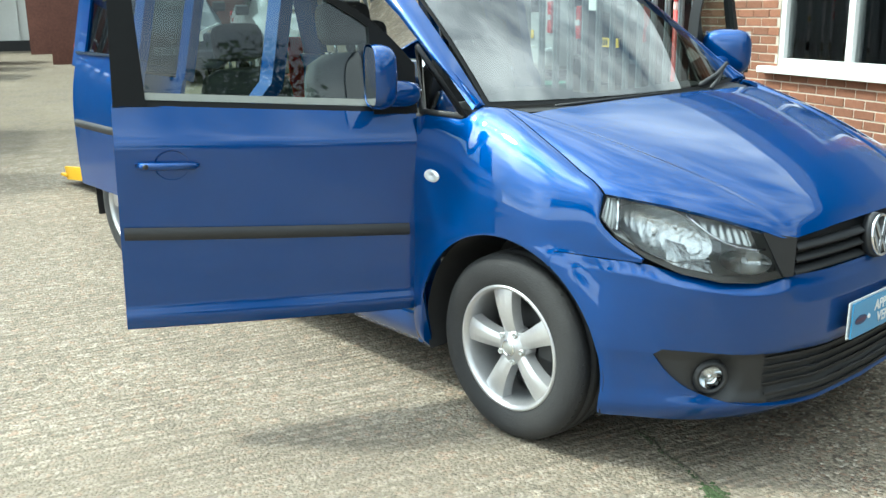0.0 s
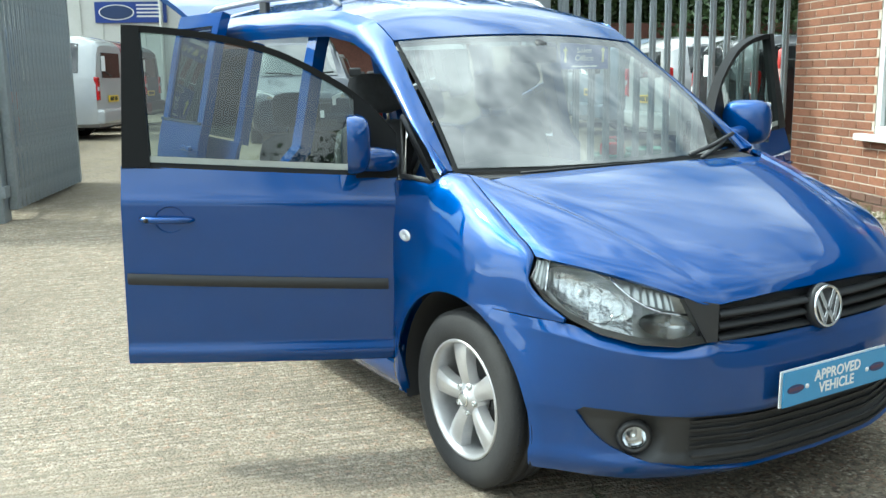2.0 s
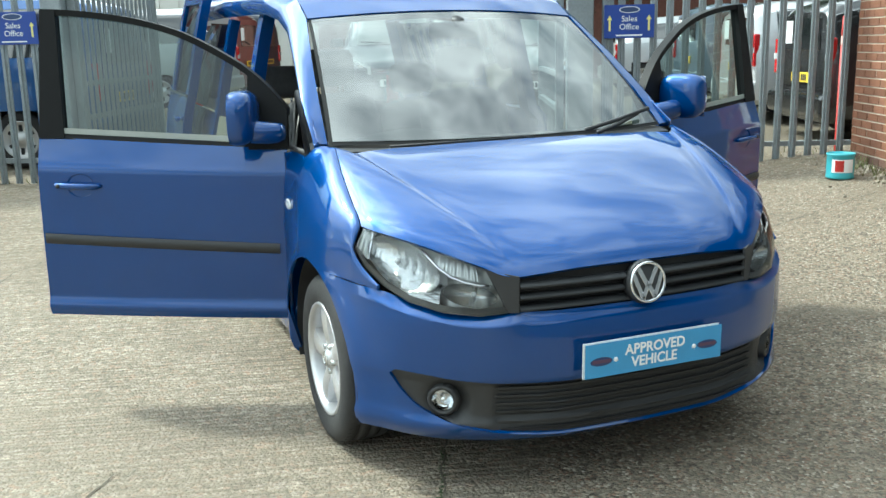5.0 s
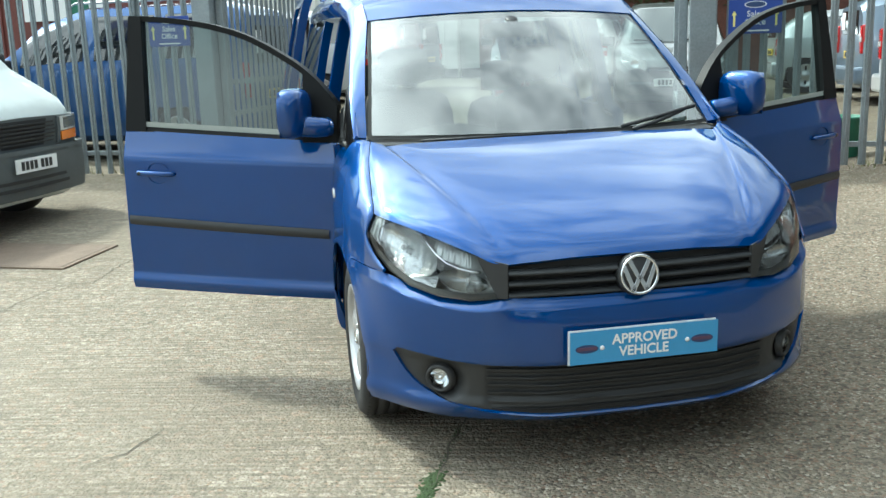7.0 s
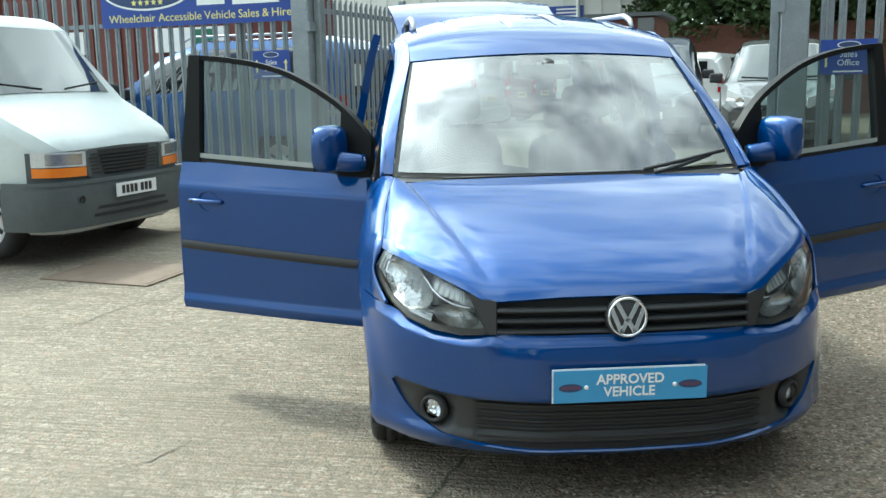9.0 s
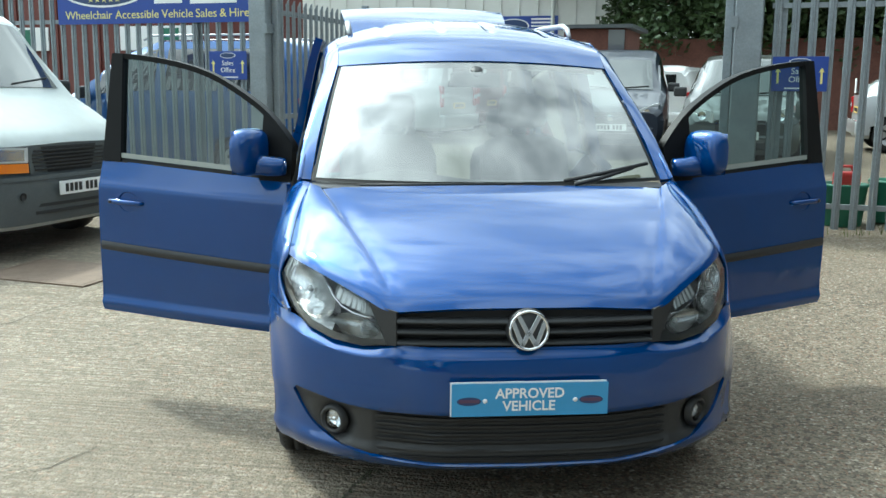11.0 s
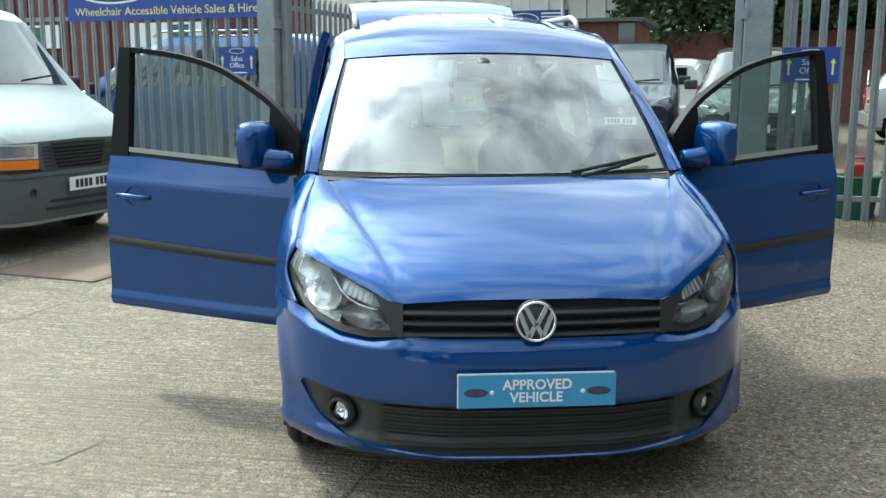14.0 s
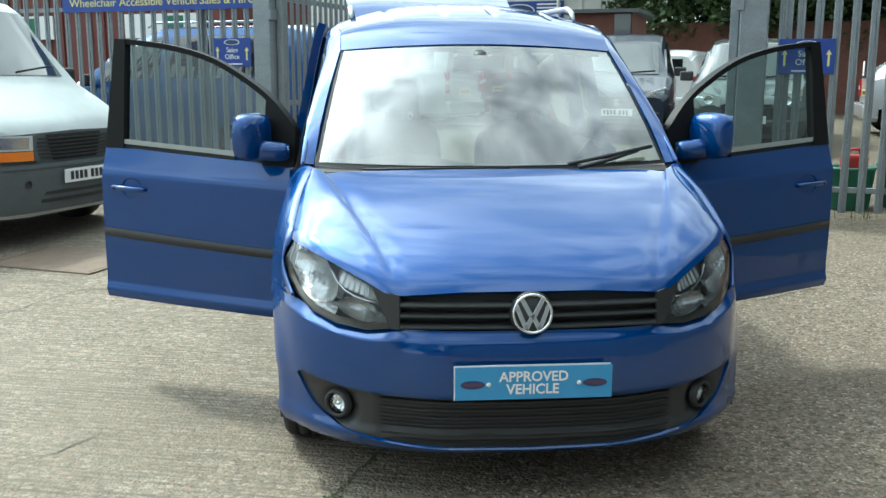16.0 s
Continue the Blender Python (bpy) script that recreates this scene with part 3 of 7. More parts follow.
lower_slats()

# side surface
wing_w = curve([0.36, 0.45, 0.52, 0.64, 0.85, 1.1, 1.3, 3.0, 3.6, 4.36, 4.50], [0.806, 0.838, 0.859, 0.881, 0.893, 0.895, 0.893, 0.893, 0.89, 0.865, 0.84])
shut_x = curve([0.37, 0.455, 0.505, 0.516, 0.62, 0.80, 0.93, 0.985, 1.04, 1.10, 1.30], [0.799, 0.831, 0.845, 0.815, 0.806, 0.788, 0.765, 0.757, 0.785, 0.828, 0.838])
shut_z = curve([0.37, 0.455, 0.505, 0.516, 0.62, 0.80, 0.93, 0.985, 1.04, 1.10, 1.30], [0.704, 0.755, 0.81, 0.874, 0.932, 1.015, 1.065, 1.082, 1.085, 1.045, 1.046])


side_low = curve([0.18, 0.22, 0.30, 0.36, 0.50, 0.66], [0.055, 0.035, 0.012, 0.010, 0.003, 0.0])


def wing_at(s, y, q):
    """q 0..0.5 lower side, 0.5..1 shoulder up to the bonnet gap."""
    zl = 0.696 if y < 0.64 else (ARCH_Z + math.sqrt(max(0.0, ARCH_R ** 2 - (y - ARCH_Y) ** 2)) if abs(y - ARCH_Y) < ARCH_R - 0.0 else 0.20)
    w, zc, xc = wing_w(y), shut_z(y), shut_x(y)
    zm = min(max(0.70, zl + 0.01), zc - 0.001)
    if q < 0.5:
        z = zl + (zm - zl) * q * 2
        x = w - side_low(min(z, 0.66)) + flare(y, z, ARCH_Y)
    else:
        t = (q - 0.5) * 2
        p0, p1 = Vector((w + flare(y, zm, ARCH_Y), zm)), Vector((w + 0.004 + 0.8 * flare(y, zm, ARCH_Y), zm + 0.72 * (zc - zm)))
        p2, p3 = Vector((xc + 0.45 * (w - xc), zc + 0.007)), Vector((xc, zc))
        p = (1 - t) ** 3 * p0 + 3 * t * (1 - t) ** 2 * p1 + 3 * t * t * (1 - t) * p2 + t ** 3 * p3
        x, z = p.x, p.y
    return Vector((s * x, y, z))


wing_ys = [0.372 + 0.019 * i for i in range(7)] + [0.500, 0.506, 0.511, 0.5165] + [0.530 + 0.010 * i for i in range(11)] + [0.642 + 0.02 * i for i in range(30)] + [1.2395, 1.2490, 1.2505, 1.262, 1.275, 1.288]
for s in (-1, 1):
    def f(u, v, s=s):
        i = round(u * (len(wing_ys) - 1))
        return wing_at(s, wing_ys[i], v)
    wing = part("wing", grid(f, len(wing_ys) - 1, 26, centre=MID), BLUE, van, thick=0.012)
    bm = lathe([(0.0, 0.0001), (0.004, 0.006), (0.005, 0.016), (0.0, 0.018)], 14)
    ind = part("side_indicator", bm, PALELENS, wing, "clear side indicator lens", m=Matrix.Translation((s * 0.893, 1.19, 0.848)) @ pose(0, 0, 0, 0, 0, 0 if s > 0 else 180) @ Matrix.Diagonal((1.2, 2.1, 1.25, 1)))
    # wheel-arch liner
    def f(u, v, s=s):
        a = radians(-15 + 210 * u)
        return Vector((s * (0.87 - 0.30 * v), ARCH_Y + 0.40 * math.cos(a), ARCH_Z + 0.40 * math.sin(a)))
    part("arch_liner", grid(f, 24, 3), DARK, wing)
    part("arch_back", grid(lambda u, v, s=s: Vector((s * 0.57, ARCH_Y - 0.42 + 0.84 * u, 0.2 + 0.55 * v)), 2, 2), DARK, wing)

# bonnet
front_pts = [(0.0, 0.082, 0.768), (0.20, 0.086, 0.767), (0.40, 0.104, 0.757), (0.462, 0.122, 0.757), (0.53, 0.172, 0.783), (0.62, 0.257, 0.820), (0.71, 0.357, 0.852), (0.775, 0.452, 0.870), (0.798, 0.512, 0.876)]
fy, fz = curve([p[0] for p in front_pts], [p[1] for p in front_pts]), curve([p[0] for p in front_pts], [p[2] for p in front_pts])


mid_z = curve([0.08, 0.11, 0.18, 0.30, 0.45, 0.62, 0.80, 0.93, 1.0], [0.768, 0.802, 0.850, 0.908, 0.962, 1.014, 1.060, 1.087, 1.10])
crease_x = curve([0.08, 0.12, 0.30, 0.60, 0.95], [0.425, 0.437, 0.500, 0.604, 0.712])
edge_of_y = curve([p[1] for p in front_pts], [p[0] for p in front_pts])


KC = 0.54


def bonnet_at(u, v):
    """Flat-domed middle out to a soft crease, then a flank falling to the gap along headlight and wing."""
    a = 2 * u - 1
    k = abs(a)
    f1, f2 = min(1.0, k / KC), max(0.0, (k - KC) / (1 - KC))
    x0 = 0.43 * f1 + 0.368 * f2
    y = fy(x0) + (0.90 + 0.085 * (x0 / 0.798) ** 2.2 - fy(x0)) * v
    yc = fy(0.43) + (0.922 - fy(0.43)) * v
    ys = 0.5185 + (0.985 - 0.5185) * v
    xc, xs, zs = crease_x(yc), shut_x(ys) - 0.0025, shut_z(ys) + 0.001
    nose = lambda y_, x_: mid_z(y_ - (fy(x_) - 0.082) * (1 - v) ** 2)
    if k <= KC:
        x, z = xc * f1, nose(y, x0) - 0.016 * f1 * f1
        z += (fz(x0) - (0.768 - 0.016 * f1 * f1)) * (1 - v) ** 8
    else:
        zc, zc0 = nose(yc, 0.43) - 0.016, 0.752
        x, z = xc + (xs - xc) * f2, zc + (zs - zc) * f2
        z += (fz(x0) - (zc0 + (shut_z(0.5185) + 0.001 - zc0) * f2)) * ((1 - v) ** 2 + ((1 - v) ** 8 - (1 - v) ** 2) * (1 - f2) ** 4)
    z -= 0.0045 * math.exp(-((k - KC) / 0.045) ** 2)
    return Vector((math.copysign(x, a), y, z))


part("bonnet", grid(bonnet_at, 200, 56, centre=(0, 0.9, 0.2)), BLUE, van, thick=0.015)
part("under_bonnet", grid(lambda u, v: Vector((1.5 * (u - 0.5), 0.30 + 0.7 * v, 0.62 + 0.33 * v)), 2, 2), DARK, van)

# upper grille and badge
def upper_grille():
    g = empty("upper_grille", parent=van)
    back = grid(lambda u, v: Vector((0.94 * (u - 0.5), 0.115 + 0.035 * (2 * u - 1) ** 2, 0.632 + 0.13 * v)), 20, 4, centre=(0, 1, 0.7))
    part("backing", back, DARK, g)
    for i in range(3):
        z = (0.652, 0.690, 0.726)[i]

        def f(u, v, z=z):
            x = 0.868 * (u - 0.5)
            t = 2 * math.pi * v
            return Vector((x, 0.085 + 0.032 * (x / 0.45) ** 2 + 0.014 * math.cos(t) + 0.010 * math.sin(t), z + 0.0095 * math.sin(t)))
        part("slat", grid(f, 30, 10, centre=(0, 0.09, z)), GRILLE, g)
    for s in (-1, 1):
        f = lambda u, v, s=s: (lambda p: Vector((s * p.x, p.y, p.z)))(Vector((0.436, 0.104, 0.640 + 0.116 * v)).lerp(Vector((0.468 + 0.058 * v, 0.118 + 0.044 * v, 0.640 + 0.136 * v)), u))
        part("side_trim", grid(f, 4, 6, centre=(0, 1, 0.7)), GRILLE, g, thick=0.01)
    b = part("badge_base", lathe([(0.0, 0.0001), (0.0, 0.062), (0.03, 0.066), (0.03, 0.0001)], 40), GRILLE, g, m=Matrix.Translation((0, 0.050, 0.702)) @ pose(0, 0, 0, 0, 8, 90) @ Matrix.Diagonal((1, 1.12, 1.12, 1)))
    ring = lathe([(-0.004, 0.0525), (-0.008, 0.056), (-0.006, 0.060), (0.004, 0.061), (0.004, 0.052), (-0.004, 0.0525)], 44)
    part("badge_ring", ring, CHROME, b, "chrome badge ring")
    bars = bmesh.new()
    strokes = [((-0.030, 0.041), (-0.004, -0.008)), ((0.030, 0.041), (0.004, -0.008)), ((-0.047, 0.022), (-0.020, -0.045)), ((0.047, 0.022), (0.020, -0.045)), ((-0.020, -0.045), (0.0, -0.006)), ((0.020, -0.045), (0.0, -0.006))]
    for (ya, za), (yb, zb) in strokes:
        ln, ang = math.hypot(yb - ya, zb - za), math.atan2(zb - za, yb - ya)
        box((0.006, ln + 0.009, 0.0140), (0, 0, 0), bars, Matrix.Translation((-0.002, (ya + yb) / 2, (za + zb) / 2)) @ Matrix.Rotation(ang, 4, "X"))
    part("badge_symbol", bars, CHROME, b, "chrome bars of the round badge", smooth=False, bevel=0.001)


upper_grille()

# headlights
low_pts = [(0.466, 0.116, 0.640), (0.55, 0.150, 0.630), (0.65, 0.208, 0.640), (0.735, 0.290, 0.665), (0.79, 0.375, 0.705), (0.825, 0.455, 0.755), (0.838, 0.505, 0.81)]
top_pts = [(0.522, 0.160, 0.774), (0.562, 0.198, 0.791), (0.618, 0.256, 0.815), (0.69, 0.337, 0.842), (0.755, 0.425, 0.864), (0.79, 0.478, 0.871), (0.808, 0.508, 0.868)]


def lens_at(s, u, v, deep=0.0, bulge=0.018, shrink=0.0):
    u = shrink + (1 - 2 * shrink) * u
    v = shrink + (1 - 2 * shrink) * v
    i = min(int(u * 6), 5)
    t = u * 6 - i
    a = Vector(low_pts[i]).lerp(Vector(low_pts[i + 1]), t)
    b = Vector(top_pts[i]).lerp(Vector(top_pts[i + 1]), t)
    p = a.lerp(b, v)
    out = Vector((0.55, -0.78, 0.12)).normalized()
    p = p + out * (bulge * math.sin(math.pi * v) * math.sin(math.pi * u) ** 0.6 - deep)
    return Vector((s * p.x, p.y, p.z))


def cell(s, u0, u1, v0, v1, nu, nv, shape):
    """A patch inside the lamp; shape(u, v) in 0..1 gives its depth."""
    return grid(lambda u, v: lens_at(s, u0 + (u1 - u0) * u, v0 + (v1 - v0) * v, shape(u, v), 0.012), nu, nv, centre=(0, 1, 0.7))


def lamp_bowl(s, u0, v0, ru, rv, depth, ribs=0, front=0.018):
    """Concave mirror bowl, with upright flutes."""
    bm = bmesh.new()
    n, rows_ = 96, 18
    vs = []
    for j in range(rows_ + 1):
        r = j / rows_
        row = []
        for k in range(n):
            a = 2 * math.pi * k / n
            d = front + depth * (1 - r ** 2) + 0.0011 * math.sin(ribs * r * math.cos(a))
            row.append(bm.verts.new(lens_at(s, min(0.985, max(0.015, u0 + ru * r * math.cos(a))), min(0.975, max(0.10, v0 + rv * r * math.sin(a))), d, 0.012)))
        vs.append(row)
    for a, b in zip(vs, vs[1:]):
        for k in range(n):
            bm.faces.new((a[k], a[(k + 1) % n], b[(k + 1) % n], b[k]))
    return bm


for s in (-1, 1):
    lamp = part("headlight", grid(lambda u, v, s=s: lens_at(s, u, v, 0.085, 0.0, 0.02), 24, 12, centre=(0, 1, 0.7)), GREYLAMP, van)
    rim = bmesh.new()
    loop = [(k / 24, 0) for k in range(24)] + [(1, k / 10) for k in range(10)] + [(1 - k / 24, 1) for k in range(24)] + [(0, 1 - k / 10) for k in range(10)]
    for k in range(len(loop)):
        (ua, va), (ub, vb) = loop[k], loop[(k + 1) % len(loop)]
        q = [lens_at(s, ua, va, 0.0), lens_at(s, ub, vb, 0.0), lens_at(s, ub, vb, 0.085, 0, 0.02), lens_at(s, ua, va, 0.085, 0, 0.02)]
        rim.faces.new([rim.verts.new(p) for p in q])
    part("shell", rim, LAMPDARK, lamp)
    # black sill along the foot, widening to the inner tip
    part("black_surround", grid(lambda u, v, s=s: lens_at(s, 0.005 + 0.985 * u, 0.005 + (0.09 + 0.04 * (1 - u) ** 3) * v, 0.010 + 0.012 * v, 0.008), 30, 5, centre=(0, 1, 0.7)), LAMPDARK, lamp)
    part("top_surround", grid(lambda u, v, s=s: lens_at(s, 0.005 + 0.985 * u, 0.955 + 0.04 * v, 0.012, 0.008), 30, 2, centre=(0, 1, 0.7)), TRIM, lamp)
    # fluted grey cheek at the outer end
    part("outer_cheek", cell(s, 0.84, 0.997, 0.12, 0.97, 28, 6, lambda u, v: 0.005 + 0.034 * (1 - u) + 0.002 * math.sin(18 * u)), GREYLAMP, lamp, "grey fluted lamp cheek")
    part("bright_bar", cell(s, 0.795, 0.85, 0.22, 0.95, 5, 10, lambda u, v: 0.022 + 0.020 * (2 * u - 1) ** 2), CHROME, lamp, "bright upright lamp bar")
    part("main_reflector", lamp_bowl(s, 0.605, 0.54, 0.245, 0.43, 0.042, 30), REFLECTOR, lamp, "silver lamp reflector bowl")
    part("reflector_wing", cell(s, 0.36, 0.56, 0.10, 0.46, 10, 8, lambda u, v: 0.020 + 0.030 * (1 - u) * v + 0.012 * v * v), REFLECTOR, lamp, "swept silver lamp wing")
    part("inner_reflector", lamp_bowl(s, 0.185, 0.36, 0.155, 0.22, 0.045, 5, 0.012), REFLECTOR, lamp, "small silver lamp reflector")
    part("dark_box", cell(s, 0.32, 0.42, 0.46, 0.64, 5, 5, lambda u, v: 0.018 + 0.02 * u), LAMPDARK, lamp, "dark lamp cell")
    part("reflector_trim", tube([lens_at(s, uu, vv, 0.010, 0.012) for uu, vv in ((0.045, 0.615), (0.12, 0.60), (0.22, 0.60), (0.30, 0.635), (0.37, 0.72), (0.43, 0.84), (0.47, 0.95))], 0.0042, 6), CHROME, lamp, "curved chrome lamp trim")
    part("indicator_cell", cell(s, 0.13, 0.40, 0.66, 0.94, 24, 4, lambda u, v: 0.024 + 0.004 * math.sin(40 * u) + 0.010 * v), GREYLAMP, lamp, "grey fluted indicator cell")
    for uu, vv, rr in ((0.60, 0.54, 0.011), (0.19, 0.38, 0.009)):
        b = bmesh.new()
        bmesh.ops.create_uvsphere(b, u_segments=14, v_segments=8, radius=rr, matrix=Matrix.Translation(lens_at(s, uu, vv, 0.045)))
        part("bulb", b, PALELENS, lamp)
    lens = part("lens", grid(lambda u, v, s=s: lens_at(s, u, v), 30, 14, centre=(0, 1, 0.7)), LENS, lamp, "clear headlight lens")
    lens.visible_shadow = False

    # fog lamp in its round pocket
    c = Vector((s * 0.652, 0.219, 0.345))
    turn = pose(0, 0, 0, 0, 0, 90 + s * 36)
    fog = part("fog_lamp", lathe([(0.035, 0.0001), (0.030, 0.028), (-0.002, 0.037), (-0.010, 0.041), (-0.004, 0.050), (0.014, 0.056)], 30), TRIM, van, m=Matrix.Translation(c) @ turn)
    part("reflector", lathe([(0.028, 0.0001), (0.016, 0.025), (0.0, 0.035)], 24), CHROME, fog)
    fl = part("lens", lathe([(-0.012, 0.0001), (-0.009, 0.022), (0.0, 0.036)], 24), LENS, fog)
    fl.visible_shadow = False
    cb = bmesh.new()
    bmesh.ops.create_uvsphere(cb, u_segments=12, v_segments=8, radius=0.011, matrix=Matrix.Translation((0.012, 0, 0)))
    part("bulb", cb, CHROME, fog)

# show plate on the bumper
plate = part("show_plate", slab([(-0.26, 0), (0.26, 0), (0.26, 0.111), (-0.26, 0.111)], 0.004), PLATEBLUE, van, "light blue show plate lettered in white", smooth=False, m=Matrix.Translation((0, -0.006, 0.428)))
part("backing_plate", slab([(-0.264, -0.003), (0.256, -0.003), (0.256, 0.114), (-0.264, 0.114)], 0.004), WHITE, plate, smooth=False, m=Matrix.Translation((0, 0.010, 0)))
part("spacer", slab([(-0.2, 0.02), (0.2, 0.02), (0.2, 0.09), (-0.2, 0.09)], 0.03), TRIM, plate, smooth=False, m=Matrix.Translation((0, 0.014, 0)))
part("lettering", lettering("APPROVED", 0.0345, 0.0008, 0.97, 0.0009), WHITE, plate, "white lettering", smooth=False, m=Matrix.Translation((-0.001, -0.0015, 0.076)))
part("lettering", lettering("VEHICLE", 0.0345, 0.0008, 0.97, 0.0009), WHITE, plate, "white lettering", smooth=False, m=Matrix.Translation((-0.004, -0.0015, 0.033)))
for s in (-1, 1):
    cap = lathe([(-0.004, 0.0001), (-0.003, 0.007), (0.0, 0.008)], 14)
    part("screw_cap", cap, WHITE, plate, m=Matrix.Translation((s * 0.150, 0, 0.052)) @ pose(0, 0, 0, 0, 0, 90))
    oval = [(0.040 * math.cos(a), 0.0145 * math.sin(a)) for a in (2 * math.pi * k / 28 for k in range(28))]
    part("emblem", slab(oval, 0.001), NAVY, plate, "dark oval emblem", smooth=False, m=Matrix.Translation((s * 0.203, -0.001, 0.052)))
    part("emblem_band", slab([(-0.033, -0.005), (0.033, -0.005), (0.033, 0.006), (-0.033, 0.006)], 0.001), LOGORED, plate, smooth=False, m=Matrix.Translation((s * 0.203, -0.002, 0.052)))

# windscreen, roof and pillars
def screen_at(u, v, out=0.0):
    a = 2 * u - 1
    lo = Vector((0.752 * a, 0.925 + 0.145 * a * a, 1.078 + 0.006 * a * a))
    hi = Vector((0.645 * a, 1.615 + 0.085 * a * a, 1.588 - 0.028 * a * a))
    p = lo.lerp(hi, v)
    return p + Vector((0, -0.6, 0.8)) * (0.020 * math.sin(math.pi * v) + out)


screen = part("windscreen", grid(lambda u, v: screen_at(0.010 + 0.98 * u, 0.02 + 0.965 * v), 28, 16, centre=MID), SCREEN, van, "raked windscreen glass")
screen.visible_shadow = False
edge = bmesh.new()
for u0, u1, v0, v1 in ((0, 1, 0.986, 1.0), (0, 0.012, 0, 0.988), (0.988, 1, 0, 0.988), (0, 1, 0.0, 0.03)):
    grid(lambda u, v: screen_at(u0 + (u1 - u0) * u, v0 + (v1 - v0) * v, -0.003), 24 if u1 - u0 > 0.5 else 2, 14 if v1 - v0 > 0.5 else 2, edge, MID)
part("black_border", edge, FRAMEBLACK, screen)
part("mirror_base", lathe([(0, 0.0001), (0.0, 0.03), (0.012, 0.022), (0.03, 0.012)], 14), TRIM, screen, m=Matrix.Translation((0, 1.545, 1.545)) @ pose(0, 0, 0, 0, 50, 90))
rear_view = part("rear_view_mirror", box((0.24, 0.035, 0.07), (0, 1.60, 1.50)), TRIM, van, bevel=0.012, smooth=False)
cowl = grid(lambda u, v: Vector((1.5 * (u - 0.5), 0.90 + 0.10 * (2 * u - 1) ** 2 + 0.09 * v, 1.062 + 0.012 * v)), 24, 4, centre=(0, 1, 0))
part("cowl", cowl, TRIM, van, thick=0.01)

roof_z = curve([1.60, 1.72, 1.9, 2.1, 2.4, 2.8, 3.4, 4.1, 4.40, 4.49], [1.588, 1.650, 1.715, 1.762, 1.806, 1.830, 1.834, 1.822, 1.80, 1.765])
gut_x = curve([1.60, 1.70, 1.85, 2.1, 2.5, 3.2, 4.1, 4.48], [0.652, 0.648, 0.650, 0.669, 0.677, 0.677, 0.665, 0.653])
gut_z = curve([1.60, 1.70, 1.85, 2.1, 2.5, 3.2, 4.1, 4.48], [1.500, 1.560, 1.640, 1.687, 1.711, 1.717, 1.709, 1.683])


def roof_at(u, v):
    a = 2 * u - 1
    k = abs(a)
    y = 1.608 + 2.88 * v
    y = y + 0.085 * k * k * (1 - v)
    x, zt, zg = gut_x(y) * k, roof_z(y), gut_z(y)
    z = zg + (zt - zg) * (1 - k ** 2.6)
    for c in (0.19, 0.62):
        z -= 0.013 * math.exp(-((k - c) / 0.026) ** 2) * min(1, max(0, (y - 1.98) / 0.06)) * min(1, max(0, (4.28 - y) / 0.2))
    yf = 1.608 + 0.085 * k * k
    zf = gut_z(yf) + (roof_z(yf) - gut_z(yf)) * (1 - k ** 2.6)
    z -= (zf - (1.590 - 0.030 * k * k)) * math.exp(-(v / 0.05) ** 2)
    return Vector((math.copysign(x, a), y, z))


part("roof", grid(roof_at, 150, 60, centre=(0, 2.5, 0.5)), BLUE, van, thick=0.02)
part("headlining", grid(lambda u, v: roof_at(0.03 + 0.94 * u, 0.01 + 0.97 * v) - Vector((0, 0, 0.05)), 16, 12), LINING, van)
upper_x = curve([1.045, 1.20, 1.40, 1.56, 1.66, 1.72], [0.842, 0.808, 0.766, 0.728, 0.695, 0.676])

